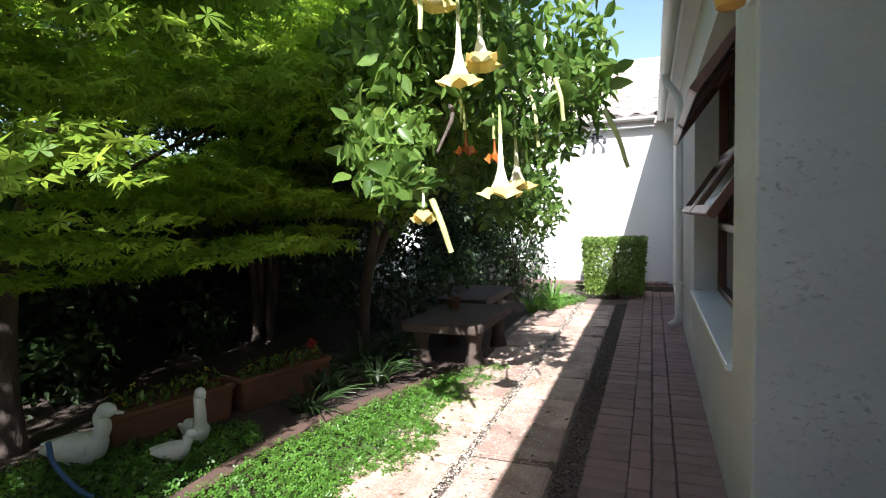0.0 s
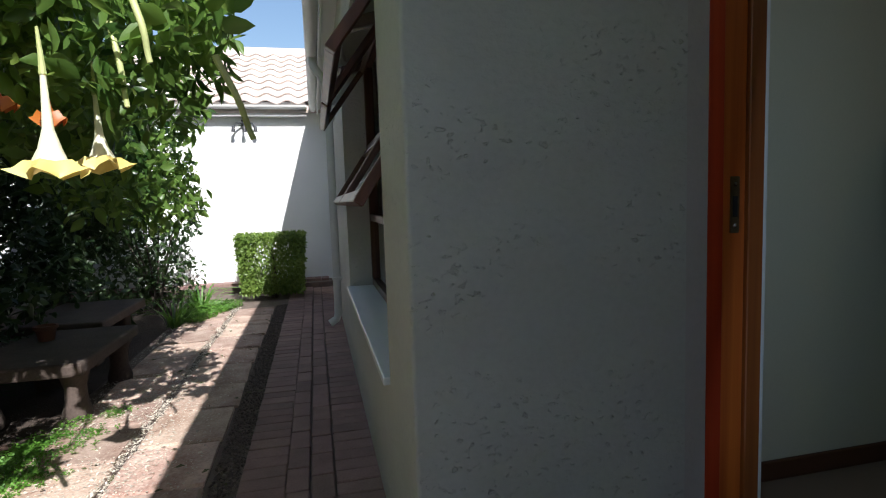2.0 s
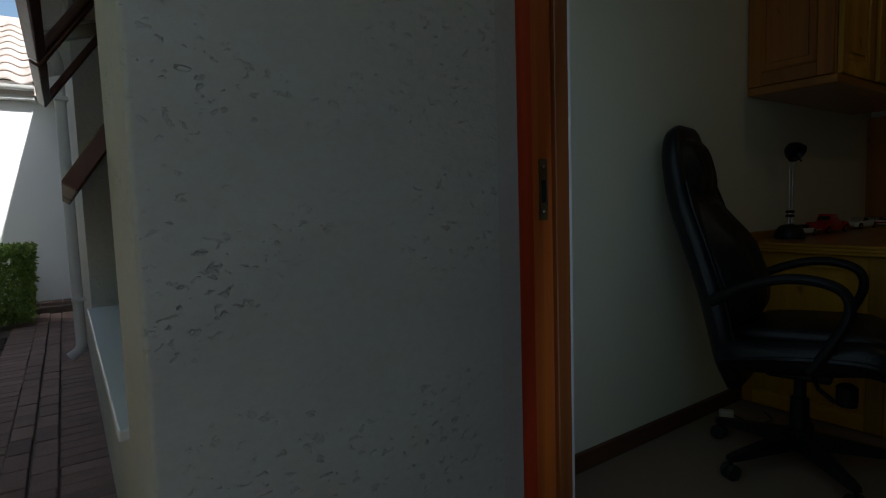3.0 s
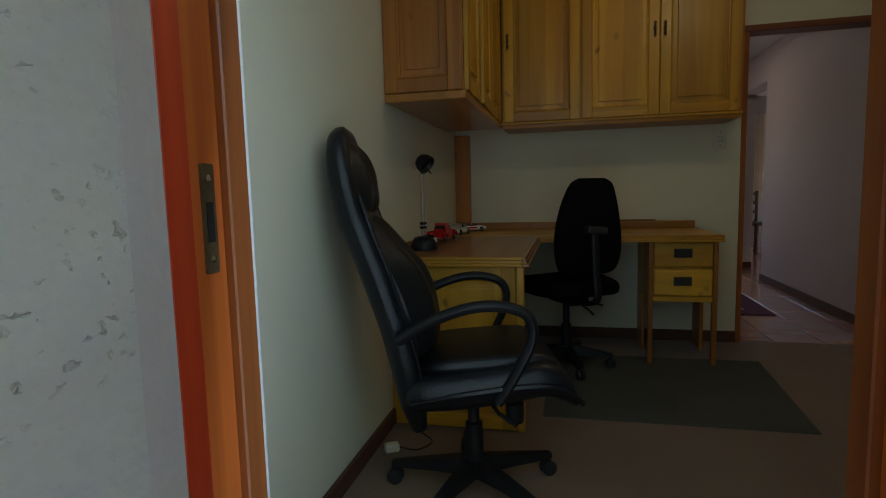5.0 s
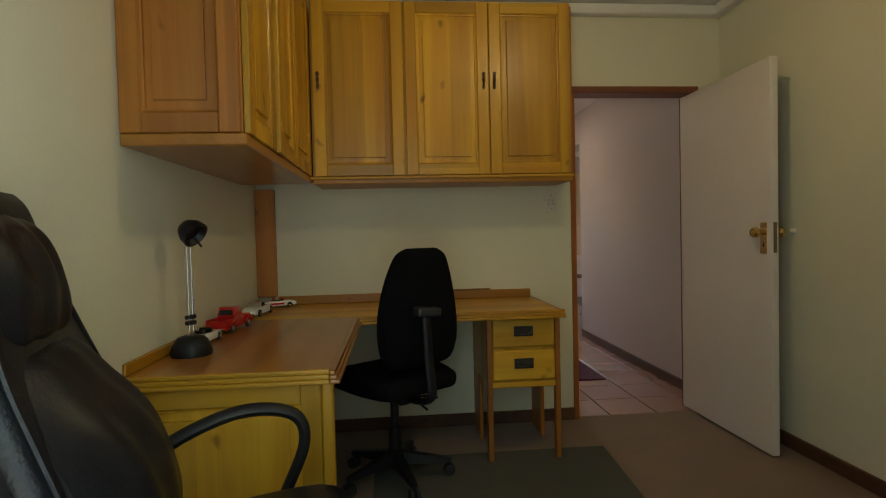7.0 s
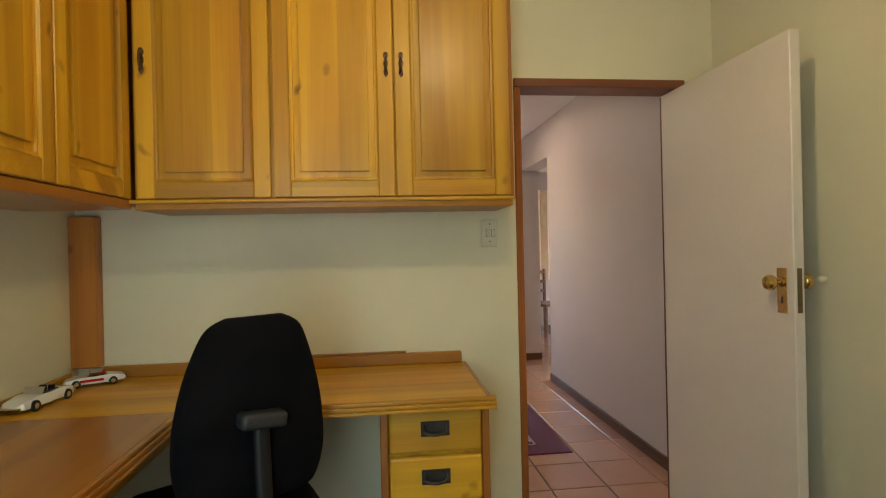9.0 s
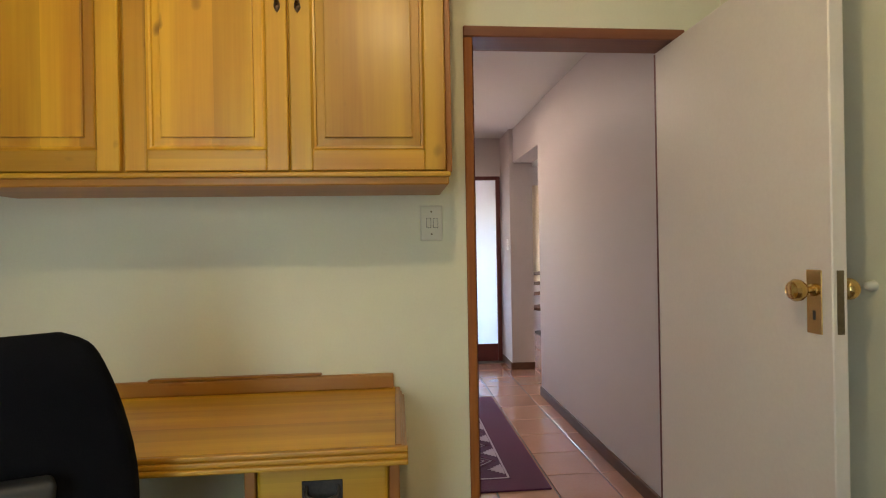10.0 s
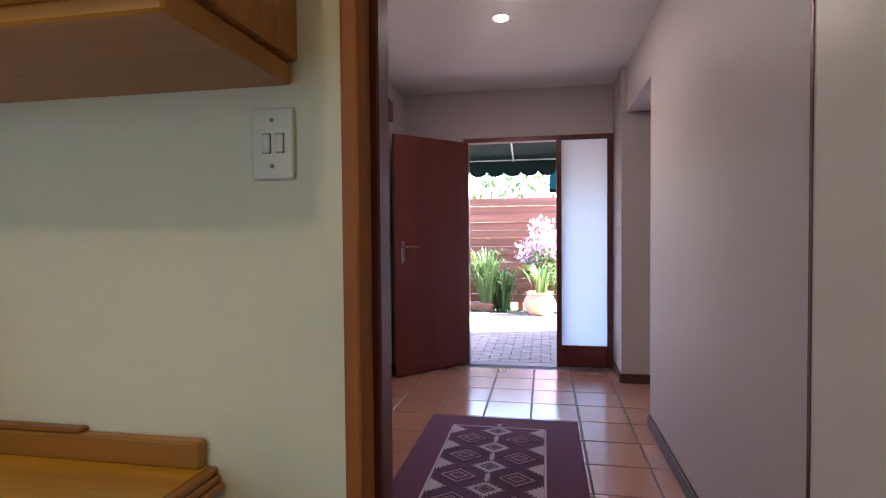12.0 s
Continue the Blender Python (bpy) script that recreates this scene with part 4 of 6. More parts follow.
wpart("drawer_box", boxm(1.105, 1.44, 2.452, 2.96, 0.412, DZ - 0.036), PINE_Z, desk)
for x in (1.085, 1.44):
    wpart("side_board", boxm(x, x + 0.020, 2.44, 2.96, 0.38, DZ - 0.036, 0.002), PINE_Z, desk)
    wpart("leg", boxm(x - 0.003, x + 0.024, 2.43, 2.47, 0.0, DZ - 0.04, 0.003), PINE_SHADE, desk)
    wpart("leg", boxm(x, x + 0.022, 2.75, 2.96, 0.0, 0.38, 0.003), PINE_SHADE, desk)
wpart("rail", boxm(1.108, 1.44, 2.436, 2.452, 0.38, 0.412, 0.003), PINE_X, desk)
for za, zb in ((0.418, 0.575), (0.588, 0.738)):
    dr = wpart("drawer_front", boxm(1.112, 1.436, 2.428, 2.452, za, zb, 0.010, 2), PINE_X, desk)
    zc = (za + zb) / 2 + 0.01
    bm = boxm(1.222, 1.322, 2.4245, 2.428, zc - 0.026, zc + 0.026, 0.001)
    tube(bm, smooth_line([(1.234, 2.424, zc + 0.014), (1.236, 2.412, zc - 0.008), (1.272, 2.406, zc - 0.016), (1.308, 2.412, zc - 0.008), (1.310, 2.424, zc + 0.014)], 5), 0.005)
    wpart("handle", bm, IRON, dr, "dark iron drop handle on a plate")


# ---- office: chairs ----
def star_base(parent, r, m, z_hub, turn=0.0):
    """Five spokes with twin casters, and a gas column."""
    for k in range(5):
        a = radians(72 * k + turn)
        d = Vector((math.cos(a), math.sin(a), 0))
        s = Vector((-d.y, d.x, 0))
        rings = []
        for u, w, z0, z1 in ((0.03, 0.030, 0.075, 0.135), (r * 0.5, 0.024, 0.075, 0.115), (r - 0.02, 0.018, 0.068, 0.092), (r + 0.01, 0.014, 0.068, 0.086)):
            c = d * u
            rings.append([c - s * w + Vector((0, 0, z0)), c + s * w + Vector((0, 0, z0)), c + s * w * 0.75 + Vector((0, 0, z1)), c - s * w * 0.75 + Vector((0, 0, z1))])
        bm = loft(bmesh.new(), rings)
        spoke = part("spoke", bm, m, parent, "", True)
        for q in (-1, 1):
            bm = lathe(bmesh.new(), [(0.010, -0.009), (0.026, -0.008), (0.029, 0), (0.026, 0.008), (0.010, 0.009)], seg=16)
            bm.transform(Matrix.Translation(d * r + s * 0.014 * q + Vector((0, 0, 0.029))) @ Matrix.Rotation(a, 4, "Z") @ Matrix.Rotation(radians(90), 4, "X"))
            part("caster", bm, RUBBER, spoke, "", True)
        bm = lathe(bmesh.new(), [(0.007, 0.03), (0.007, 0.075)], tuple(d * r), 8)
        part("caster_stem", bm, m, spoke)
    part("column", lathe(bmesh.new(), [(0.045, 0.07), (0.045, 0.14), (0.032, 0.15), (0.030, 0.26), (0.020, 0.265), (0.020, z_hub)], seg=20), m, parent, "", True)


def cushion(name, mat_c, parent, stations, label=""):
    """A padded slab lofted over stations of (centre, half width, thickness, out axis)."""
    fine = []
    for i in range(len(stations) - 1):
        quad = [stations[min(max(i + d, 0), len(stations) - 1)] for d in (-1, 0, 1, 2)]
        vals = [np.array(list(c) + [h, th] + list(n)) for c, h, th, n in quad]
        for k in range(3):
            u = k / 3
            q = 0.5 * (2 * vals[1] + (vals[2] - vals[0]) * u + (2 * vals[0] - 5 * vals[1] + 4 * vals[2] - vals[3]) * u * u + (3 * vals[1] - vals[0] - 3 * vals[2] + vals[3]) * u ** 3)
            fine.append((tuple(q[:3]), q[3], q[4], tuple(q[5:])))
    stations = fine + [stations[-1]]
    rings = []
    for c, half, thick, out in stations:
        c, out = Vector(c), Vector(out).normalized()
        prof = rounded(2 * half, thick, thick * 0.48, 4)
        rings.append([c + Vector((0, 1, 0)) * u + out * w for u, w in prof])
    return part(name, loft(bmesh.new(), rings), mat_c, parent, label, True)


# the executive chair looks along its own +x
ech = thing("executive_chair", "black leather high-backed executive chair with padded loop arms", "office chair", (0.29, 0.86, 0.0), 14)
star_base(ech, 0.30, PLASTIC, 0.40, 20)
part("tilt_box", boxm(-0.10, 0.10, -0.07, 0.07, 0.34, 0.405, 0.012, 2), PLASTIC, ech)
part("tilt_lever", tube(bmesh.new(), [(0.05, -0.07, 0.36), (0.07, -0.15, 0.35), (0.12, -0.20, 0.33)], 0.007), PLASTIC, ech)
part("tension_knob", lathe(bmesh.new(), [(0.030, 0.27), (0.032, 0.29), (0.032, 0.335), (0.020, 0.345)], (0.14, -0.03, 0), 16), PLASTIC, ech, "", True)
seat_st = []
for x, z, half, th in ((-0.24, 0.435, 0.20, 0.06), (-0.21, 0.44, 0.235, 0.11), (-0.05, 0.45, 0.25, 0.12), (0.12, 0.47, 0.255, 0.12), (0.22, 0.48, 0.25, 0.11), (0.285, 0.455, 0.24, 0.10), (0.325, 0.415, 0.22, 0.06)):
    seat_st.append(((x, 0, z), half, th, (0, 0, 1)))
cushion("seat", LEATHER, ech, seat_st)
pad = []
for x, z, half, th in ((-0.18, 0.512, 0.17, 0.02), (-0.12, 0.518, 0.20, 0.05), (0.05, 0.527, 0.205, 0.055), (0.20, 0.532, 0.20, 0.05), (0.27, 0.515, 0.18, 0.03)):
    pad.append(((x, 0, z), half, th, (0, 0, 1)))
cushion("seat_pad", LEATHER, ech, pad, "soft black leather seat pad")
back = [(-0.195, 0.30, 0.16, 0.05), (-0.214, 0.40, 0.205, 0.085), (-0.232, 0.52, 0.23, 0.098), (-0.265, 0.66, 0.24, 0.10), (-0.318, 0.82, 0.245, 0.10), (-0.374, 0.96, 0.228, 0.095), (-0.408, 1.06, 0.200, 0.09), (-0.43, 1.17, 0.180, 0.082), (-0.436, 1.245, 0.148, 0.062), (-0.432, 1.275, 0.10, 0.03)]
cushion("backrest", LEATHER, ech, [((x, 0, z), h, t, (1, 0, 0.18)) for x, z, h, t in back])


def puffed(name, parent, stations, pleats, label):
    """A stuffed leather cushion that stands proud of the back, gathered into upright folds."""
    line = smooth_line([(x, half, z) for x, z, half, th in stations], 5)
    deep = smooth_line([(th, 0, 0) for x, z, half, th in stations], 5)
    rings, n = [], 28
    for k, (p, d) in enumerate(zip(line, deep)):
        ring = []
        for i in range(n + 1):
            u = -1 + 2 * i / n
            rise = (1 - abs(u) ** 3.2) * (1 + pleats * math.cos(u * 3.2 * math.pi) + 0.4 * pleats * math.sin(u * 9 + 0.5 * k))
            ring.append((p.x + d.x * rise, p.y * u, p.z + 0.2 * d.x * rise))
        ring += [(p.x - 0.012, p.y * (1 - 2 * i / n), p.z) for i in range(0, n + 1, 7)]
        rings.append(ring)
    return part(name, loft(bmesh.new(), rings), LEATHER, parent, label, True)


puffed("back_pad", ech, [(-0.185, 0.535, 0.13, 0.015), (-0.186, 0.57, 0.185, 0.060), (-0.208, 0.67, 0.208, 0.086), (-0.255, 0.80, 0.210, 0.086), (-0.312, 0.90, 0.200, 0.062), (-0.348, 0.965, 0.185, 0.042), (-0.366, 0.998, 0.15, 0.010)], 0.07, "long gathered leather back cushion")
puffed("head_pillow", ech, [(-0.366, 0.990, 0.14, 0.010), (-0.372, 1.015, 0.176, 0.044), (-0.386, 1.08, 0.186, 0.060), (-0.402, 1.15, 0.176, 0.056), (-0.416, 1.205, 0.150, 0.040), (-0.430, 1.245, 0.10, 0.006)], 0.12, "gathered leather headrest pillow")
for s in (-1, 1):
    part("piping", tube(bmesh.new(), smooth_line([(x + 0.045, s * h * 0.93, z) for x, z, h, t in back[1:-3]], 4), 0.006, seg=6), LEATHER, ech, "", True)
for s in (-1, 1):
    y = 0.275 * s
    line = smooth_line([(-0.25, y * 0.93, 0.63), (-0.16, y, 0.685), (-0.03, y * 1.04, 0.728), (0.075, y * 1.05, 0.730), (0.150, y * 1.04, 0.700), (0.165, y * 1.02, 0.63), (0.115, y * 0.98, 0.52), (0.06, y * 0.93, 0.43)], 6)
    part("arm", tube(bmesh.new(), line, 0.022, 0.020, 10, 0.8), PLASTIC, ech, "black padded loop arm", True)
for s in (-1, 1):
    y = 0.262 * s
    part("side_piping", tube(bmesh.new(), smooth_line([(-0.22, y * 0.85, 0.42), (-0.05, y * 0.98, 0.455), (0.14, y, 0.475), (0.26, y * 0.97, 0.465), (0.34, y * 0.86, 0.405)], 5), 0.010, seg=6), LEATHER, ech, "", True)

for ob in ech.children:
    if ob.name.split(".")[0] in ("seat", "seat_pad", "backrest", "back_pad", "head_pillow", "piping", "arm", "side_piping"):
        for v in ob.data.vertices:
            v.co.x *= 0.95
# the typing chair looks along its own +x, away from the room
tch = thing("typing_chair", "black fabric typing chair with a tall rounded backrest", "office chair", (0.605, 2.32, 0.0), 126)
star_base(tch, 0.26, PLASTIC, 0.42, 18)
part("tilt_box", boxm(-0.14, 0.10, -0.06, 0.06, 0.395, 0.455, 0.01, 2), PLASTIC, tch)
part("lever", tube(bmesh.new(), [(-0.06, -0.06, 0.40), (-0.06, -0.16, 0.38), (-0.06, -0.22, 0.36)], 0.006), PLASTIC, tch)
part("lever", tube(bmesh.new(), [(0.02, -0.06, 0.40), (-0.02, -0.14, 0.34), (-0.03, -0.18, 0.30)], 0.006), PLASTIC, tch)
cushion("seat", FABRIC, tch, [((x, 0, z), h, t, (0, 0, 1)) for x, z, h, t in ((-0.25, 0.495, 0.15, 0.03), (-0.22, 0.498, 0.21, 0.08), (-0.05, 0.502, 0.25, 0.10), (0.11, 0.502, 0.255, 0.10), (0.23, 0.49, 0.235, 0.085), (0.275, 0.475, 0.17, 0.03))])
bk = [(-0.195, 0.585, 0.13, 0.03), (-0.20, 0.61, 0.185, 0.065), (-0.205, 0.70, 0.216, 0.08), (-0.205, 0.82, 0.216, 0.08), (-0.212, 0.95, 0.190, 0.075), (-0.225, 1.05, 0.155, 0.065), (-0.232, 1.095, 0.128, 0.05), (-0.236, 1.118, 0.085, 0.025)]
cushion("backrest", FABRIC, tch, [((x, 0, z), h, t, (1, 0, 0.08)) for x, z, h, t in bk])
bm = tube(bmesh.new(), smooth_line([(-0.06, 0, 0.42), (-0.20, 0, 0.42), (-0.285, 0, 0.46), (-0.275, 0, 0.60), (-0.262, 0, 0.82)], 6), 0.026, 0.024, 10, 0.6)
part("back_bar", bm, PLASTIC, tch, "ribbed black back support bar", True)
bm = boxm(-0.030, 0.030, -0.066, 0.066, -0.022, 0.024, 0.014, 3)
bm.transform(Matrix.Translation((-0.268, 0, 0.835)) @ Matrix.Rotation(radians(6), 4, "X"))
part("bar_cap", bm, GREY_PLASTIC, tch, "grey plastic bracket", True)

# ---- office: small things ----
dl = thing("desk_lamp", "black desk lamp on twin chrome rods", "desk lamp", (-0.085, 1.655, DZ), -20)
part("base", lathe(bmesh.new(), [(0.066, 0), (0.068, 0.012), (0.060, 0.040), (0.045, 0.062), (0.020, 0.070)], seg=28), PLASTIC, dl, "", True)
for y in (-0.012, 0.012):
    part("rod", tube(bmesh.new(), [(0, y, 0.06), (0, y, 0.40)], 0.0035), CHROME, dl, "thin chrome rod")
for z in (0.105, 0.125):
    part("clip", boxm(-0.010, 0.010, -0.020, 0.020, z, z + 0.014, 0.003), PLASTIC, dl)
bm = lathe(bmesh.new(), [(0.014, -0.045), (0.030, -0.036), (0.045, -0.010), (0.048, 0.018), (0.042, 0.020), (0.030, 0.0)], seg=24)
bm.transform(Matrix.Translation((0.02, 0, 0.425)) @ Matrix.Rotation(radians(125), 4, "Y"))
part("shade", bm, PLASTIC, dl, "", True)
part("grip", tube(bmesh.new(), [(0.03, 0, 0.405), (0.055, 0, 0.375)], 0.004), PLASTIC, dl)
part("cord", tube(bmesh.new(), smooth_line([(-0.06, 0.0, 0.012), (-0.10, 0.05, 0.004), (-0.13, 0.12, 0.004)], 5), 0.003, seg=6), PLASTIC, dl)


def toy_car(name, label, at, turn, paint, style, s=1.0):
    """A die-cast car about 0.2 long that looks along its own +x."""
    t = thing(name, label, "toy car", at, turn, "toy cars on the desk")
    def shell(st):
        return loft(bmesh.new(), [[(x * s, y * s, z * s) for y, z in ((-w, z0), (w, z0), (w * 1.02, (z0 + z1) / 2), (w * 0.86, z1), (-w * 0.86, z1), (-w * 1.02, (z0 + z1) / 2))] for x, w, z0, z1 in st])
    if style == "truck":
        part("body", shell(((0.108, 0.030, 0.016, 0.034), (0.102, 0.036, 0.014, 0.048), (0.030, 0.038, 0.014, 0.056), (0.0, 0.038, 0.014, 0.052), (-0.03, 0.038, 0.014, 0.050))), paint, t, "", True)
        part("cabin", shell(((0.036, 0.033, 0.05, 0.056), (0.018, 0.032, 0.05, 0.085), (-0.026, 0.031, 0.05, 0.086), (-0.034, 0.031, 0.05, 0.060))), paint, t, "", True)
        part("windscreen", shell(((0.0345, 0.028, 0.058, 0.060), (0.0215, 0.027, 0.058, 0.081), (-0.027, 0.0265, 0.058, 0.080), (-0.0365, 0.026, 0.058, 0.062))), CAR_GLASS, t)
        bm = bmesh.new()
        for b in ((-0.108, -0.03, -0.038, -0.033, 0.014, 0.050), (-0.108, -0.03, 0.033, 0.038, 0.014, 0.050), (-0.108, -0.103, -0.033, 0.033, 0.014, 0.046), (-0.103, -0.03, -0.033, 0.033, 0.014, 0.026)):
            box(bm, *[c * s for c in b], 0.001)
        part("load_bed", bm, paint, t)
        wheels = ((0.068, 0.017), (-0.068, 0.017))
        for q in (-1, 1):
            part("wing", tube(bmesh.new(), smooth_line([(0.095 * s, 0.038 * q * s, 0.024 * s), (0.068 * s, 0.040 * q * s, 0.042 * s), (0.036 * s, 0.039 * q * s, 0.022 * s)], 5), 0.010 * s, 0.006 * s, 8), paint, t, "", True)
            part("wing", tube(bmesh.new(), smooth_line([(-0.042 * s, 0.038 * q * s, 0.024 * s), (-0.068 * s, 0.040 * q * s, 0.042 * s), (-0.096 * s, 0.039 * q * s, 0.024 * s)], 5), 0.008 * s, 0.006 * s, 8), paint, t, "", True)
    else:
        part("body", shell(((0.105, 0.022, 0.014, 0.022), (0.095, 0.034, 0.012, 0.030), (0.045, 0.039, 0.012, 0.039), (0.0, 0.039, 0.012, 0.038), (-0.05, 0.039, 0.012, 0.041), (-0.095, 0.034, 0.014, 0.034), (-0.105, 0.026, 0.018, 0.026))), paint, t, "", True)
        part("cockpit", boxm(-0.042 * s, 0.022 * s, -0.027 * s, 0.027 * s, 0.034 * s, 0.0425 * s, 0.002), CAR_GLASS, t, "dark open cockpit")
        bm = loft(bmesh.new(), [[(x * s, y * s, z * s) for x, y, z in ((0.026 - d, -0.029, 0.039 + h), (0.026 - d, 0.029, 0.039 + h), (0.024 - d, 0.029, 0.039 + h), (0.024 - d, -0.029, 0.039 + h))] for d, h in ((0, 0), (0.010, 0.018))])
        part("windscreen", bm, CHROME, t)
        for q in (-1, 1):
            part("seat", boxm(-0.036 * s, -0.026 * s, (0.013 * q - 0.009) * s, (0.013 * q + 0.009) * s, 0.036 * s, 0.052 * s, 0.002), CAR_GLASS if style == "dark" else RED_PAINT, t)
        if style == "stripe":
            for q in (-1, 1):
                part("side_flash", boxm(-0.03 * s, 0.05 * s, (0.0395 if q > 0 else -0.0405) * s, (0.0405 if q > 0 else -0.0395) * s, 0.020 * s, 0.030 * s), RED_PAINT, t, "red side flash")
        wheels = ((0.062, 0.0155), (-0.062, 0.0155))
    for x, r_w in wheels:
        for q in (-1, 1):
            bm = lathe(bmesh.new(), [(r_w * 0.5 * s, -0.005 * s), (r_w * s, -0.004 * s), (r_w * s, 0.004 * s), (r_w * 0.5 * s, 0.005 * s)], seg=18)
            bm.transform(Matrix.Translation((x * s, 0.037 * q * s, r_w * s)) @ Matrix.Rotation(radians(90), 4, "X"))
            tyre = part("wheel", bm, RUBBER, t, "", True)
            bm = lathe(bmesh.new(), [(0.0008, -0.0062 * s), (r_w * 0.55 * s, -0.0055 * s), (r_w * 0.55 * s, 0.0055 * s), (0.0008, 0.0062 * s)], seg=14)
            bm.transform(Matrix.Translation((x * s, 0.037 * q * s, r_w * s)) @ Matrix.Rotation(radians(90), 4, "X"))
            part("hub_cap", bm, CHROME, tyre, "", True)
    part("bumper", tube(bmesh.new(), [(0.107 * s, -0.03 * s, 0.018 * s), (0.110 * s, 0, 0.018 * s), (0.107 * s, 0.03 * s, 0.018 * s)], 0.003 * s, seg=6), CHROME, t)
    part("bumper", tube(bmesh.new(), [(-0.107 * s, -0.03 * s, 0.018 * s), (-0.110 * s, 0, 0.018 * s), (-0.107 * s, 0.03 * s, 0.018 * s)], 0.003 * s, seg=6), CHROME, t)
    return t


toy_car("toy_truck", "glossy red toy pickup truck on the desk", (-0.105, 2.165, DZ + 0.0005), 82, RED_PAINT, "truck", 1.2)
toy_car("toy_roadster", "white toy roadster with a dark cockpit", (-0.098, 2.60, DZ + 0.001), -98, WHITE_ENAMEL, "dark", 1.2)
toy_car("toy_roadster", "small white toy roadster with red side flashes", (-0.055, 2.88, DZ + 0.001), -152, WHITE_ENAMEL, "stripe", 1.0)
toy_car("toy_roadster", "white toy car beside the desk lamp", (-0.122, 1.875, DZ + 0.0005), 86, WHITE_ENAMEL, "dark", 1.0)

sw = thing("light_switch", "cream double light switch plate on the wall", "light switch", (1.59, 3.0, 1.36))
wpart("plate", boxm(1.554, 1.634, 2.991, 2.9998, 1.298, 1.424, 0.004, 2), SWITCH, sw)
for x in (1.577, 1.602):
    # a dark-coloured frame draws the shadow line round each rocker
    wpart("rocker_recess", boxm(x - 0.0010, x + 0.0150, 2.9900, 2.9925, 1.3440, 1.3790), GREY_PLASTIC, sw, "dark frame standing in for the shadow line round the rocker")
    wpart("rocker", boxm(x, x + 0.014, 2.9865, 2.9915, 1.345, 1.378, 0.002), SWITCH, sw)
for z in (1.322, 1.402):
    bm = lathe(bmesh.new(), [(0.0035, 0), (0.0035, 0.0015), (0.001, 0.002)], seg=10)
    bm.transform(Matrix.Translation((1.594, 2.991, z)) @ Matrix.Rotation(radians(90), 4, "X"))
    wpart("screw", bm, OLD_BRASS, sw)
cl = thing("ceiling_light", "round opal glass ceiling light", "ceiling light", (1.45, 1.35, 2.56))
part("rose", lathe(bmesh.new(), [(0.09, -0.02), (0.10, 0.0)], seg=28), WHITE_PAINT, cl, "", True)
bm = lathe(bmesh.new(), [(0.012, -0.075), (0.012, -0.02)], seg=12)
part("stem", bm, BRASS, cl)
mat_floor = part("floor_mat", prism(bmesh.new(), [(0.50, 1.55), (1.66, 1.55), (1.73, 2.55), (0.50, 2.55)], 0.0005, 0.006), MAT_GREEN)
tagged(mat_floor, "flat grey-green mat under the desk chair", "floor mat")
plug = thing("plug", "white plug and cable on the office floor", "plug", (-0.10, 1.10, 0.0), 30)
part("casing", boxm(-0.03, 0.03, -0.02, 0.02, 0.0, 0.035, 0.008, 2), SWITCH, plug)
part("cable", tube(bmesh.new(), smooth_line([(0.03, 0, 0.015), (0.10, -0.03, 0.004), (0.18, 0.02, 0.004), (0.16, 0.12, 0.004)], 6), 0.003, seg=6), PLASTIC, plug)

# ---- hall ----
rug = thing("rug", "plum and maroon woven runner with pale diamond figures", "rug", (1.795, 4.715, 0.0))
wpart("rug_body", boxm(1.330, 2.260, 3.830, 5.600, 0.0, 0.009, 0.003), RUG_BASE, rug)
wpart("field", boxm(1.490, 2.072, 3.97, 5.43, 0.0095, 0.0105), RUG_DARK, rug)


def flat(bm, outline, z=0.0118, base=0.0106):
    return prism(bm, outline, base, z)


def ring(bm, cx, cy, a, b, w, z):
    """A hollow diamond of half-widths a and b, its band w wide, in four pieces."""
    P = [(a, 0), (0, b), (-a, 0), (0, -b)]
    k = 1 - w / min(a, b)
    for i in range(4):
        p, q = P[i], P[(i + 1) % 4]
        flat(bm, [(cx + p[0], cy + p[1]), (cx + q[0], cy + q[1]), (cx + q[0] * k, cy + q[1] * k), (cx + p[0] * k, cy + p[1] * k)], z)


def toothed(bm, cx, cy, a, b, n, z, x_lim=None):
    """A diamond with stepped teeth."""
    pts = []
    for (sx, sy), (ex, ey) in (((a, 0), (0, b)), ((0, b), (-a, 0)), ((-a, 0), (0, -b)), ((0, -b), (a, 0))):
        for k in range(n):
            u, v = k / n, (k + 0.5) / n
            pts.append((sx + (ex - sx) * u, sy + (ey - sy) * u))
            pts.append(((sx + (ex - sx) * v) * 0.78, (sy + (ey - sy) * v) * 0.78))
    pts = [(cx + x, cy + y) for x, y in pts]
    if x_lim:
        pts = [(min(max(x, x_lim[0]), x_lim[1]), y) for x, y in pts]
    flat(bm, pts, z)


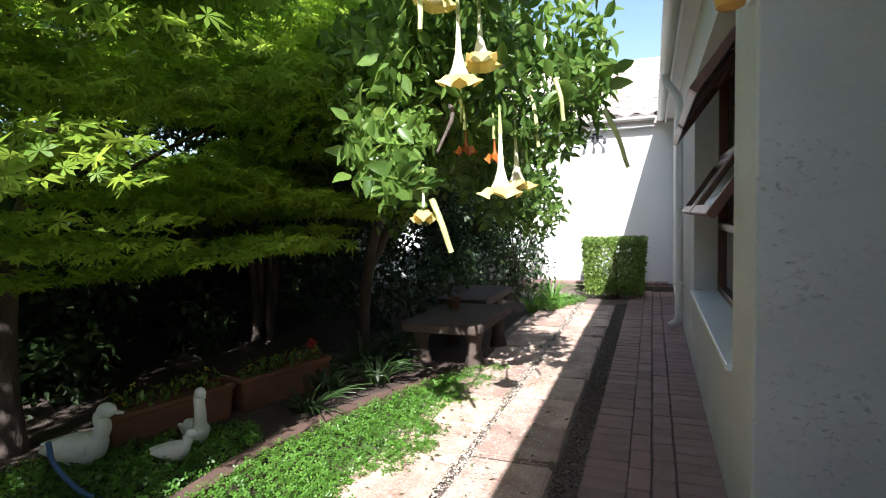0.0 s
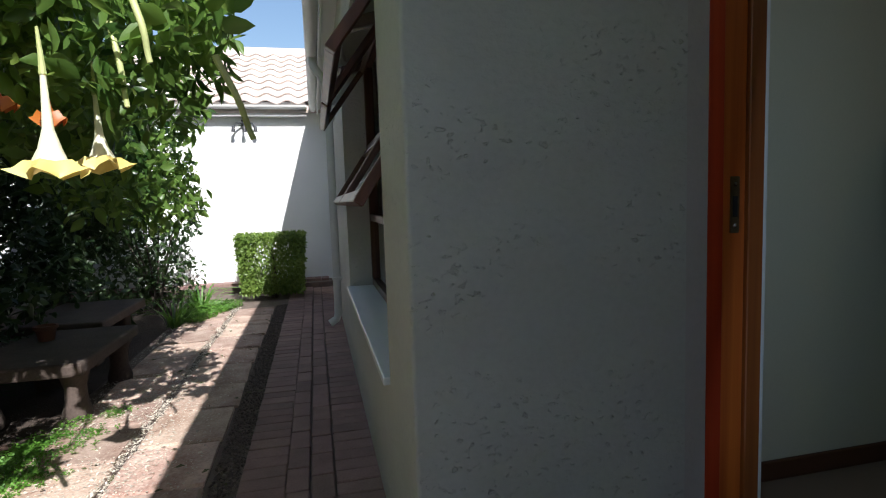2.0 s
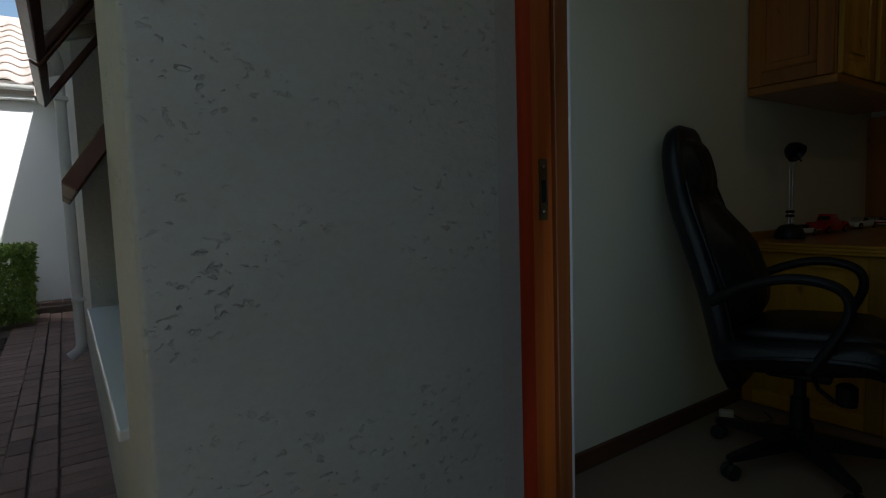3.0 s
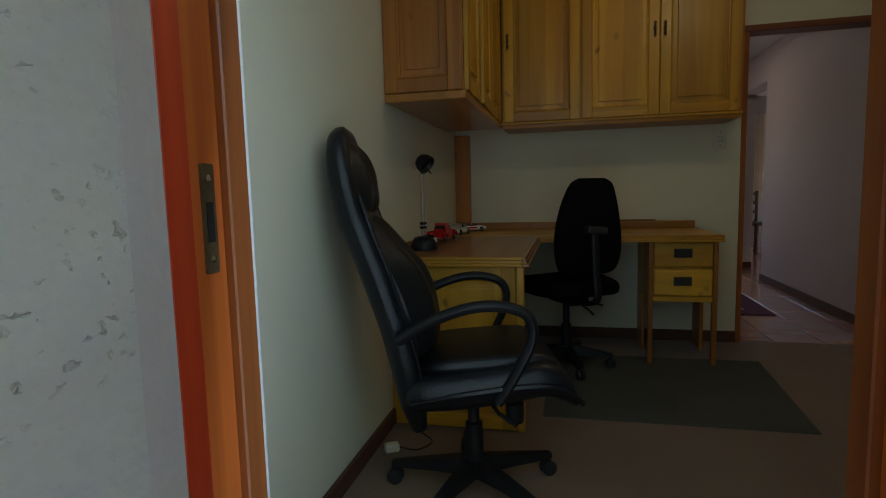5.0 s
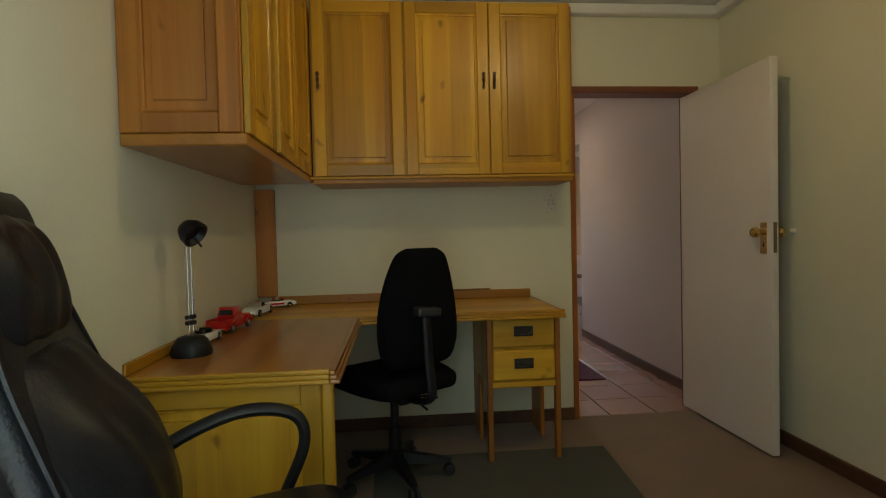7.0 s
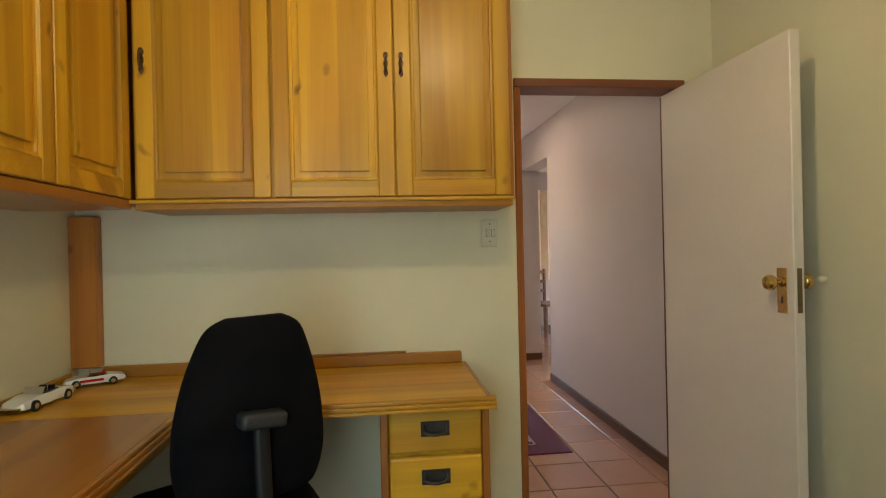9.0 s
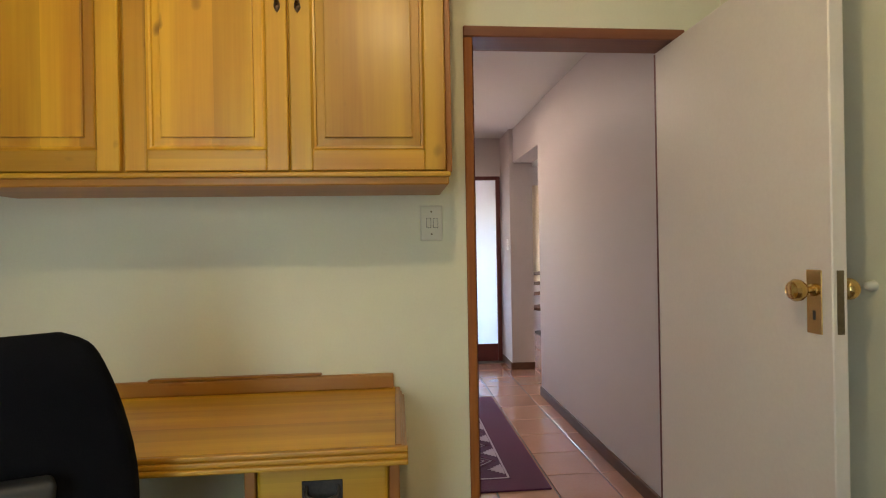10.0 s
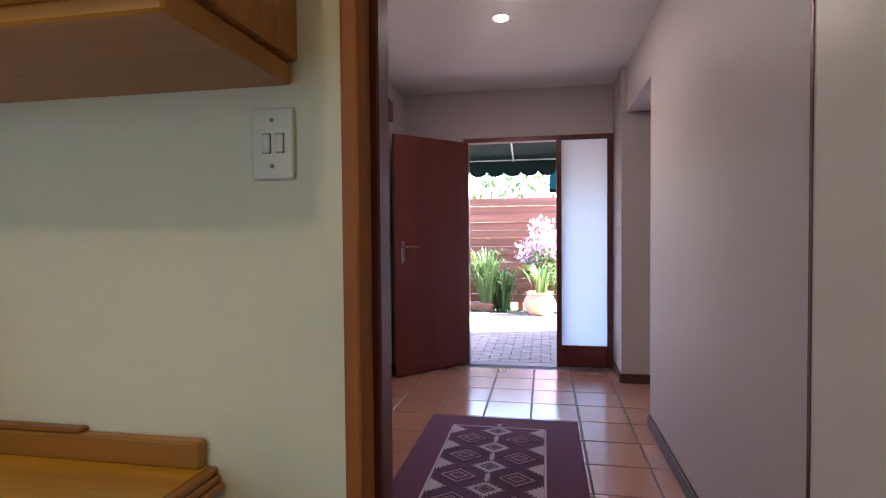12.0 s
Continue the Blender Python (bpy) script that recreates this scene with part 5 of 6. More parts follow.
pale, plum, blue = bmesh.new(), bmesh.new(), bmesh.new()
xm, x0r, x1r = 1.781, 1.495, 2.067
for x in (x0r, x1r - 0.012):
    flat(pale, [(x, 3.98), (x + 0.012, 3.98), (x + 0.012, 5.42), (x, 5.42)])
for y in (3.975, 5.412):
    flat(pale, [(x0r + 0.013, y), (x1r - 0.013, y), (x1r - 0.013, y + 0.012), (x0r + 0.013, y + 0.012)])
cy = 4.10
while cy < 5.40:
    toothed(pale, xm, cy, 0.10, 0.085, 5, 0.0120)
    ring(plum, xm, cy, 0.052, 0.044, 0.012, 0.0130)
    toothed(blue, xm, cy, 0.032, 0.028, 3, 0.0130)
    flat(pale, [(xm - 0.012, cy + 0.085), (xm + 0.012, cy + 0.085), (xm + 0.012, cy + 0.125), (xm - 0.012, cy + 0.125)], 0.0119)
    flat(pale, [(xm - 0.012, cy - 0.125), (xm + 0.012, cy - 0.125), (xm + 0.012, cy - 0.085), (xm - 0.012, cy - 0.085)], 0.0119)
    for sx in (-1, 1):
        ex = xm + sx * 0.265
        lim = (x0r + 0.014, ex + 0.1) if sx < 0 else (ex - 0.1, x1r - 0.014)
        toothed(pale, ex, cy, 0.085, 0.075, 4, 0.0121, lim)
        c2 = cy + 0.125
        if c2 < 5.36:
            qx = xm + sx * 0.143
            ring(plum, qx, c2, 0.115, 0.098, 0.010, 0.0124)
            ring(pale, qx, c2, 0.088, 0.074, 0.006, 0.0126)
            flat(plum, [(qx + 0.072, c2), (qx, c2 + 0.060), (qx - 0.072, c2), (qx, c2 - 0.060)], 0.0122)
            ring(pale, qx, c2, 0.045, 0.036, 0.005, 0.0128)
    cy += 0.25
wpart("woven_pattern", pale, RUG_PALE, rug, "pale woven diamonds and border")
wpart("woven_pattern", plum, RUG_BASE, rug, "plum woven diamonds")
wpart("woven_pattern", blue, RUG_BLUE, rug, "dark blue woven hearts")

fdf = thing("door_2", "dark hardwood front door frame with a frosted sidelight", "door frame", (2.0, 7.12, 0.0), kind="structure")
for x in (1.33, 2.165, 2.605):
    wpart("post", boxm(x, x + 0.045, 7.06, 7.16, 0, 2.03, 0.004), MAHOGANY, fdf)
wpart("head", boxm(1.33, 2.65, 7.058, 7.162, 2.03, 2.07, 0.004), MAHOGANY, fdf)
wpart("kick_panel", boxm(2.21, 2.605, 7.075, 7.125, 0.0, 0.19, 0.004), MAHOGANY, fdf)
pane_f = wpart("pane", boxm(2.205, 2.61, 7.095, 7.101, 0.19, 2.03), FROST, fdf, "frosted sidelight glass")
pane_f.visible_shadow = False
fleaf = thing("front_door", "dark red-brown flush front door standing open", "door", (1.378, 7.05, 0.008), 228.5)
part("panel", boxm(0.0, 0.80, -0.04, 0.0, 0.004, 2.025, 0.003), MAHOGANY, fleaf)
for y0, y1 in ((-0.044, -0.04), (0.0, 0.004)):
    part("plate", boxm(0.705, 0.745, y0, y1, 0.95, 1.14, 0.001), CHROME, fleaf)
for y, q in ((-0.044, -1), (0.004, 1)):
    part("lever", tube(bmesh.new(), smooth_line([(0.725, y, 1.09), (0.725, y + 0.045 * q, 1.09), (0.70, y + 0.05 * q, 1.09), (0.61, y + 0.05 * q, 1.085)], 4), 0.008), CHROME, fleaf, "", True)
sw2 = thing("light_switch", "white switch plate on the hall nib wall", "light switch", (2.66, 6.72, 1.24))
wpart("plate", boxm(2.652, 2.6598, 6.685, 6.755, 1.24, 1.36, 0.003), WHITE_PAINT, sw2)
wpart("rocker", boxm(2.648, 2.6525, 6.712, 6.728, 1.29, 1.32, 0.002), SWITCH, sw2)
kb = thing("key_box", "small dark wooden key box on the hall wall", "key box", (0.77, 6.5, 2.14))
wpart("case", boxm(0.7702, 0.81, 6.44, 6.56, 2.15, 2.32, 0.005), MAHOGANY, kb)
wpart("knob", lathe(bmesh.new(), [(0.004, 0), (0.008, 0.006), (0.004, 0.012)], (0.815, 6.47, 2.23), 10), BRASS, kb)
dn = thing("downlight", "recessed round halogen downlight in the hall ceiling", "downlight", (1.81, 5.42, 2.5))
bm = bmesh.new()
lathe(bm, [(0.055, -0.001), (0.052, -0.006), (0.040, -0.005)], seg=28)
part("rim", bm, CHROME, dn, "", True)
part("bulb", lathe(bmesh.new(), [(0.036, -0.0065), (0.030, -0.011), (0.012, -0.013)], seg=24), BULB, dn, "bright warm bulb", True)

# room beyond the hall opening
bm = bmesh.new()
vs = []
for i in range(49):
    x = 3.05 + 1.20 * i / 48
    vs.append((x, 9.10 + 0.028 * math.sin(i * 1.05) + 0.01 * math.sin(i * 2.3)))
prism(bm, vs + [(x, y + 0.008) for x, y in vs[::-1]], 0.75, 2.2)
tagged(part("curtain", bm, CURTAIN, None, "", True), "cream gathered curtain beside the window", "curtain")
wf = thing("window_2", "white framed window of the room beyond", "window", (4.05, 9.3, 0.9), kind="structure")
bm = bmesh.new()
for x in (3.9, 4.58, 5.25):
    box(bm, x, x + 0.05, 9.27, 9.32, 0.95, 2.05, 0.003)
for z in (0.9, 2.05):
    box(bm, 3.9, 5.3, 9.268, 9.322, z, z + 0.05, 0.003)
wpart("window_frame", bm, WHITE_PAINT, wf)
for xa, xb in ((3.95, 4.58), (4.63, 5.25)):
    wpart("pane", boxm(xa, xb, 9.292, 9.297, 0.95, 2.05), GLASS, wf).visible_shadow = False


def side_chair(at, turn):
    t = thing("dining_chair", "dark wooden dining chair in the room beyond", "chair", at, turn)
    part("seat", boxm(-0.21, 0.21, -0.21, 0.21, 0.43, 0.47, 0.012, 2), SKIRTING, t)
    for x, y in ((-0.19, -0.19), (-0.19, 0.19)):
        part("leg", boxm(x - 0.018, x + 0.018, y - 0.018, y + 0.018, 0.0, 0.95, 0.004), SKIRTING, t)
    for x, y in ((0.19, -0.19), (0.19, 0.19)):
        part("leg", boxm(x - 0.018, x + 0.018, y - 0.018, y + 0.018, 0.0, 0.43, 0.004), SKIRTING, t)
    for z in (0.60, 0.74, 0.88):
        part("back_slat", boxm(-0.20, -0.18, -0.172, 0.172, z, z + 0.05, 0.004), SKIRTING, t)
    return t


side_chair((3.46, 8.25, 0.0), -60)

# ---- front yard beyond the hall ----
front = part("pavement_front", boxm(-3.0, 6.0, 7.16, 10.75, -0.3, -0.078), BED, None, "brick paved yard before the front door", kind="structure")
pl = part("trim_threshold", boxm(1.375, 2.165, 7.06, 7.20, -0.06, -0.004, 0.004), MAHOGANY, None, "dark timber threshold of the front door", kind="structure")
fence = thing("slat_fence", "red-brown timber fence of horizontal boards", "fence", (1.5, 11.7, -0.1))
for x in (-2.0, -0.2, 1.6, 2.75, 4.6):
    wpart("post", boxm(x, x + 0.09, 11.70, 11.78, -0.17, 1.80, 0.005), FENCE_RED, fence)
for k in range(13):
    z = 0.0 + 0.14 * k
    d = 0.0 if k % 2 else 0.035
    wpart("board", boxm(-2.1, 5.0, 11.655 - d, 11.678 - d, z, z + 0.1385, 0.003), FENCE_RED, fence)
aw = thing("awning", "dark green canvas awning with a scalloped valance", "awning", (1.5, 7.3, 2.2))
bm = loft(bmesh.new(), [[(-0.5, y, z), (2.76, y, z), (2.76, y, z + 0.01), (-0.5, y, z + 0.01)] for y, z in ((7.29, 2.36), (8.30, 2.03))])
wpart("canopy", bm, AWNING, aw)
bm = bmesh.new()
n_sc = 17
low = []
for i in range(n_sc):
    for k in range(7):
        a = math.pi * k / 6
        low.append((-0.5 + (i + 0.5 - 0.5 * math.cos(a)) * 3.26 / n_sc, 1.90 - 0.055 * math.sin(a)))
out = [(-0.5, 2.035)] + low + [(2.76, 2.035)]
prism(bm, [(u, w) for u, w in out], 8.296, 8.304)
bm.transform(Matrix(((1, 0, 0, 0), (0, 0, 1, 0), (0, 1, 0, 0), (0, 0, 0, 1))))
wpart("valance", bm, AWNING, aw, "scalloped canvas valance")
wpart("rail", tube(bmesh.new(), [(-0.5, 8.30, 2.03), (2.76, 8.30, 2.03)], 0.012), WHITE_PAINT, aw)
for x in (0.5, 1.72, 2.6):
    wpart("rib", tube(bmesh.new(), [(x, 7.30, 2.345), (x, 8.30, 2.015)], 0.010), WHITE_PAINT, aw)
tc_ = thing("hanging_cloth", "teal canvas cloth hanging under the awning", "cloth", (2.23, 8.36, 1.7))
bm = loft(bmesh.new(), [[(2.13 - o, 8.36, z), (2.36 + o, 8.36, z), (2.36 + o, 8.372, z), (2.13 - o, 8.372, z)] for z, o in ((1.92, 0.0), (1.80, 0.01), (1.70, 0.015))])
wpart("cloth", bm, TEAL, tc_)
wpart("hem", boxm(2.115, 2.375, 8.358, 8.374, 1.655, 1.70, 0.004), AWNING, tc_)
wpart("tie", tube(bmesh.new(), [(2.24, 8.366, 1.91), (2.24, 8.31, 2.03)], 0.004), AWNING, tc_)


def urn(at):
    t = thing("plant_pot", "round pale terracotta pot with strappy leaves", "plant pot", at)
    part("pot", lathe(bmesh.new(), [(0.13, 0), (0.19, 0.06), (0.235, 0.17), (0.235, 0.25), (0.19, 0.32), (0.185, 0.335), (0.21, 0.35), (0.21, 0.37), (0.175, 0.37), (0.16, 0.33), (0.02, 0.32)], seg=28), POT_PALE, t, "", True)
    return t


def blades(name, parent, n, reach, height, width, material, spread=0.05, z0=0.0, droop=1.0):
    """A tuft of arching strap leaves."""
    vs, fs = [], []
    for i in range(n):
        a = rng.uniform(0, 2 * math.pi)
        r_l, h_l, w = reach * rng.uniform(0.4, 1.1), height * rng.uniform(0.6, 1.15), width * rng.uniform(0.7, 1.2)
        o = rng.uniform(0, spread)
        d = np.array((math.cos(a), math.sin(a), 0))
        s = np.array((-d[1], d[0], 0))
        b = len(vs)
        for k in range(6):
            u = k / 5
            c = d * (o + r_l * u ** 1.4) + np.array((0, 0, z0 + h_l * (math.sin(u * 1.9) if droop else u)))
            ww = w * (1 - u ** 2.2) + 0.001
            vs += [tuple(c - s * ww), tuple(c + s * ww + np.array((0, 0, 0.004)))]
        for k in range(5):
            fs.append((b + 2 * k, b + 2 * k + 1, b + 2 * k + 3, b + 2 * k + 2))
    return joined(vs, fs, name, material, parent)


pot = urn((1.98, 10.62, -0.078))
blades("leaves", pot, 60, 0.30, 0.42, 0.014, BLADE, 0.10, 0.33)
lil = thing("orchid_shrub", "shrub covered in pale lilac blossom", "flowering shrub", (2.02, 11.15, -0.17))
bm = bmesh.new()
for k in range(9):
    a = k * 0.7
    tube(bm, smooth_line([(0, 0, 0), (0.08 * math.cos(a), 0.08 * math.sin(a), 0.6), (0.22 * math.cos(a), 0.2 * math.sin(a), 1.25 + 0.03 * k)], 4), 0.014, 0.005, 6)
part("stem", bm, TWIG, lil)
P = clouds([(0, 0, 1.18), (-0.2, 0, 1.08), (0.2, 0.05, 1.20), (0.0, -0.05, 1.42)], [(0.26, 0.2, 0.24)] * 4, [260] * 4)
scatter("blossom", SMALL, P, rng.uniform(0.035, 0.075, len(P)), turns(len(P), 60), LILAC, lil)
P = clouds([(0, 0, 0.85), (0.1, 0, 0.6)], [(0.3, 0.25, 0.3), (0.25, 0.2, 0.3)], [260, 200])
scatter("leaves", OVATE, P, rng.uniform(0.06, 0.12, len(P)), turns(len(P), 50), BLADE, lil)
for x, y, h in ((1.12, 11.05, 1.0), (1.38, 11.15, 0.7), (0.62, 11.2, 0.8), (2.6, 11.2, 0.7), (0.2, 11.1, 0.9)):
    t = thing("strap_plant", "clump of upright grey-green strap leaves", "garden plant", (x, y, -0.17), group="plants along the fence")
    blades("leaves", t, 110, 0.40, h, 0.016, BLADE, 0.12)
gc = rng.uniform((-1.5, 10.72, -0.14), (4.0, 11.05, -0.02), (2600, 3))
tagged(scatter("ground_cover", TREFOIL, gc, rng.uniform(0.02, 0.05, len(gc)), turns(len(gc), 35), SHRUB), "low dark green ground cover along the fence", "ground cover", kind="stuff")
sm = thing("plant_trough", "low terracotta trough at the foot of the fence", "planter", (0.95, 10.95, -0.17))
part("trough", boxm(-0.28, 0.28, -0.1, 0.1, 0, 0.24, 0.012, 2), TERRACOTTA, sm)
P = clouds([(1.35, 11.95, 1.95), (0.6, 12.0, 2.1), (2.3, 12.1, 2.0), (1.7, 12.3, 2.3), (0.0, 12.2, 2.1)], [(0.5, 0.3, 0.42), (0.6, 0.4, 0.5), (0.6, 0.4, 0.45), (0.9, 0.4, 0.5), (0.6, 0.4, 0.5)], [150, 150, 150, 160, 100])
vine = thing("climber", "pale leafed climber over the top of the fence", "climbing plant", (1.3, 12.0, -0.17))
wpart("stem", tube(bmesh.new(), smooth_line([(1.3, 12.0, -0.17), (1.2, 11.98, 0.9), (1.35, 12.0, 1.9), (1.7, 12.2, 2.4)], 5), 0.03, 0.012, 7), BARK, vine)
ob = scatter("leaves", OVATE, P, rng.uniform(0.07, 0.14, len(P)), turns(len(P), 55), BLADE, vine)
ob.matrix_parent_inverse = vine.matrix_basis.inverted()

# ---- garden: things along the house ----
pipe = thing("downpipe", "white painted downpipe with a swan-neck bend", "downpipe", (-3.82, -1.25, -0.12))
wpart("pipe", tube(bmesh.new(), smooth_line([(-3.82, -1.378, 2.43), (-3.82, -1.37, 2.35), (-3.82, -1.28, 2.22), (-3.82, -1.25, 2.12)], 6) + [Vector((-3.82, -1.25, 0.02)), Vector((-3.82, -1.27, -0.03)), Vector((-3.82, -1.33, -0.07))], 0.037, seg=14), PIPE_PAINT, pipe, "", True)
for z in (0.35, 1.85):
    wpart("bracket", boxm(-3.865, -3.775, -1.292, -1.20, z, z + 0.03, 0.004), PIPE_PAINT, pipe)
wl = thing("wall_lamp", "amber glass wall lamp on a small bracket", "wall lamp", (0.045, -1.2, 1.75))
wpart("back_plate", boxm(0.005, 0.085, -1.2145, -1.2005, 1.75, 1.87, 0.004), WHITE_PAINT, wl)
wpart("arm", tube(bmesh.new(), [(0.045, -1.214, 1.82), (0.045, -1.262, 1.84)], 0.010), IRON, wl)
wpart("shade", lathe(bmesh.new(), [(0.020, -0.055), (0.042, -0.045), (0.050, -0.01), (0.045, 0.03), (0.025, 0.055), (0.012, 0.06)], (0.045, -1.268, 1.79), 24), AMBER, wl, "", True)
fl = thing("wall_lamp", "small dark three-armed lamp on the white wall", "wall lamp", (FX, -2.34, 2.22))
wpart("back_plate", boxm(FX, FX + 0.03, -2.39, -2.29, 2.20, 2.33, 0.006), GREY_PLASTIC, fl)
for a in (-1, 0, 1):
    wpart("arm", tube(bmesh.new(), [(FX + 0.03, -2.34, 2.28), (FX + 0.12, -2.34 + 0.11 * a, 2.26), (FX + 0.13, -2.34 + 0.14 * a, 2.20)], 0.014), GREY_PLASTIC, fl)
    wpart("shade", lathe(bmesh.new(), [(0.030, -0.06), (0.026, -0.03), (0.02, 0.01), (0.012, 0.02)], (FX + 0.13, -2.34 + 0.15 * a, 2.20), 16), GREY_PLASTIC, fl, "", True)
plinth = part("step_far", boxm(FX, FX + 0.36, -5.0, -1.2, -0.3, -0.058), BED, None, "low brick step along the white wall", kind="structure")

# ---- garden: bench, ducks, planters, hedge ----
bench = thing("garden_bench", "weathered stone slab bench on thick legs", "bench", (-2.4, -3.08, -0.14))
wpart("slab", boxm(-2.95, -1.92, -3.42, -2.74, 0.155, 0.235, 0.018, 2), CONCRETE, bench)
for x, y in ((-2.08, -2.84), (-2.08, -3.30), (-2.80, -2.84), (-2.80, -3.30)):
    bm = lathe(bmesh.new(), [(0.075, -0.145), (0.082, -0.10), (0.060, -0.02), (0.058, 0.06), (0.078, 0.13), (0.080, 0.155)], (x, y, 0), 12)
    wpart("leg", bm, CONCRETE, bench, "", True)
bench2 = thing("garden_bench", "second weathered stone bench beyond the first", "bench", (-3.7, -3.4, -0.14))
wpart("slab", boxm(-4.25, -3.15, -3.75, -3.05, 0.155, 0.235, 0.018, 2), CONCRETE, bench2)
for x in (-4.05, -3.35):
    wpart("leg", boxm(x - 0.08, x + 0.08, -3.65, -3.15, -0.15, 0.155, 0.02, 2), CONCRETE, bench2)
fp = thing("flower_pot", "small terracotta pot standing on the stone bench", "flower pot", (-2.62, -3.20, 0.235))
part("pot", lathe(bmesh.new(), [(0.045, 0), (0.06, 0.075), (0.072, 0.08), (0.072, 0.10), (0.06, 0.10), (0.055, 0.085), (0.01, 0.08)], seg=20), TERRACOTTA, fp, "", True)


def duck(at, turn, s, sitting):
    """A plaster duck in one piece that looks along its own +x."""
    bm = bmesh.new()
    body = [(-0.20, 0.13, 0.008, 0.006), (-0.17, 0.125, 0.035, 0.022), (-0.11, 0.11, 0.065, 0.055), (-0.03, 0.10, 0.085, 0.085), (0.06, 0.105, 0.080, 0.085), (0.12, 0.125, 0.055, 0.070), (0.145, 0.14, 0.025, 0.035)]
    loft(bm, [[(x, w * math.cos(2 * math.pi * k / 14), z + h * math.sin(2 * math.pi * k / 14)) for k in range(14)] for x, z, w, h in body])
    lift = sitting
    neck = smooth_line([(0.09, 0, 0.14), (0.13, 0, 0.19 + lift * 0.4), (0.12, 0, 0.21 + lift), (0.145, 0, 0.235 + lift)], 5)
    tube(bm, neck, 0.048, 0.030, 12)
    bmesh.ops.create_uvsphere(bm, u_segments=14, v_segments=10, radius=0.042, matrix=Matrix.Translation((0.155, 0, 0.245 + lift)) @ Matrix.Diagonal((1.2, 0.9, 0.95, 1)))
    loft(bm, [[(x, w * math.cos(2 * math.pi * k / 8), z + lift + h * math.sin(2 * math.pi * k / 8)) for k in range(8)] for x, z, w, h in ((0.185, 0.24, 0.022, 0.016), (0.215, 0.232, 0.018, 0.009), (0.24, 0.228, 0.012, 0.005))])
    for q in (-1, 1):
        loft(bm, [[(x, q * (0.068 + 0.012 * math.cos(2 * math.pi * k / 8)), z + h * math.sin(2 * math.pi * k / 8)) for k in range(8)] for x, z, h in ((-0.16, 0.12, 0.012), (-0.08, 0.11, 0.045), (0.02, 0.11, 0.055), (0.08, 0.12, 0.02))])
    bm.transform(Matrix.Scale(s, 4))
    ob = part("duck_statue", bm, STATUE, None, "", True)
    ob.matrix_basis = pose(at[0], at[1], at[2], 0, 0, turn)
    return ob


tagged(duck((0.17, -4.26, -0.155), 111, 0.98, 0.06), "white plaster duck standing in the ground cover", "duck statue", "plaster ducks")
tagged(duck((-0.03, -3.84, -0.155), 118, 0.60, 0.0), "small white plaster duck lying down", "duck statue", "plaster ducks")
tagged(duck((-0.24, -3.90, -0.155), 62, 0.78, 0.17), "white plaster duck with its neck raised", "duck statue", "plaster ducks")
hose = part("garden_hose", tube(bmesh.new(), smooth_line([(0.42, -4.10, 0.10), (0.45, -4.02, 0.02), (0.42, -3.90, -0.10), (0.40, -3.72, -0.145), (0.52, -3.55, -0.145)], 6), 0.012, seg=10), BLUE_CLOTH, None, "", True)
tagged(hose, "blue-grey hose lying in the ground cover", "garden hose")
for k, (x, y, tn) in enumerate(((-0.36, -4.22, 162.7), (-1.12, -3.985, 162.7))):
    t = thing("trough_planter", "long terracotta trough planter with bedding flowers", "planter", (x, y, -0.17), tn, "terracotta troughs")
    bm = loft(bmesh.new(), [[(u, w, z) for u, w in rounded(0.74 + a, 0.20 + a, 0.02, 2)] for z, a in ((0.0, -0.04), (0.19, 0.0), (0.20, 0.025), (0.225, 0.025), (0.226, -0.02), (0.19, -0.03))])
    part("trough", bm, TERRACOTTA, t)
    P = rng.uniform((-0.34, -0.08, 0.21), (0.34, 0.08, 0.30), (150, 3))
    scatter("leaves", OVATE, P, rng.uniform(0.03, 0.06, len(P)), turns(len(P), 45), TRUMPET, t)
    P = rng.uniform((-0.34, -0.09, 0.26), (0.34, 0.09, 0.33), (26, 3))
    scatter("yellow_flowers", TREFOIL, P, rng.uniform(0.012, 0.022, len(P)), turns(len(P), 40), YELLOW_PETAL, t)
    if k == 1:
        P = rng.normal((0.27, 0, 0.32), 0.020, (22, 3))
        scatter("red_flower", TREFOIL, P, rng.uniform(0.016, 0.028, len(P)), turns(len(P), 50), RED_PETAL, t)
kerb = thing("bed_edging", "low brown edging slabs round the planting bed", "edging", (-0.2, -3.35, -0.17))
pts = [(1.6, -3.45), (0.9, -3.50), (0.28, -3.46), (-0.34, -3.48), (-0.9, -3.36), (-1.34, -3.20), (-1.75, -3.02)]
line = smooth_line([(x, y, 0) for x, y in pts], 1)
for a, b in zip(line, line[1:]):
    d = (b - a)
    n = Vector((-d.y, d.x, 0)).normalized() * 0.055
    g = d.normalized() * 0.006
    bm = prism(bmesh.new(), [(p.x, p.y) for p in (a + g - n, b - g - n, b - g + n, a + g + n)], -0.17, -0.125)
    wpart("edging_slab", bm, EDGING, kerb)

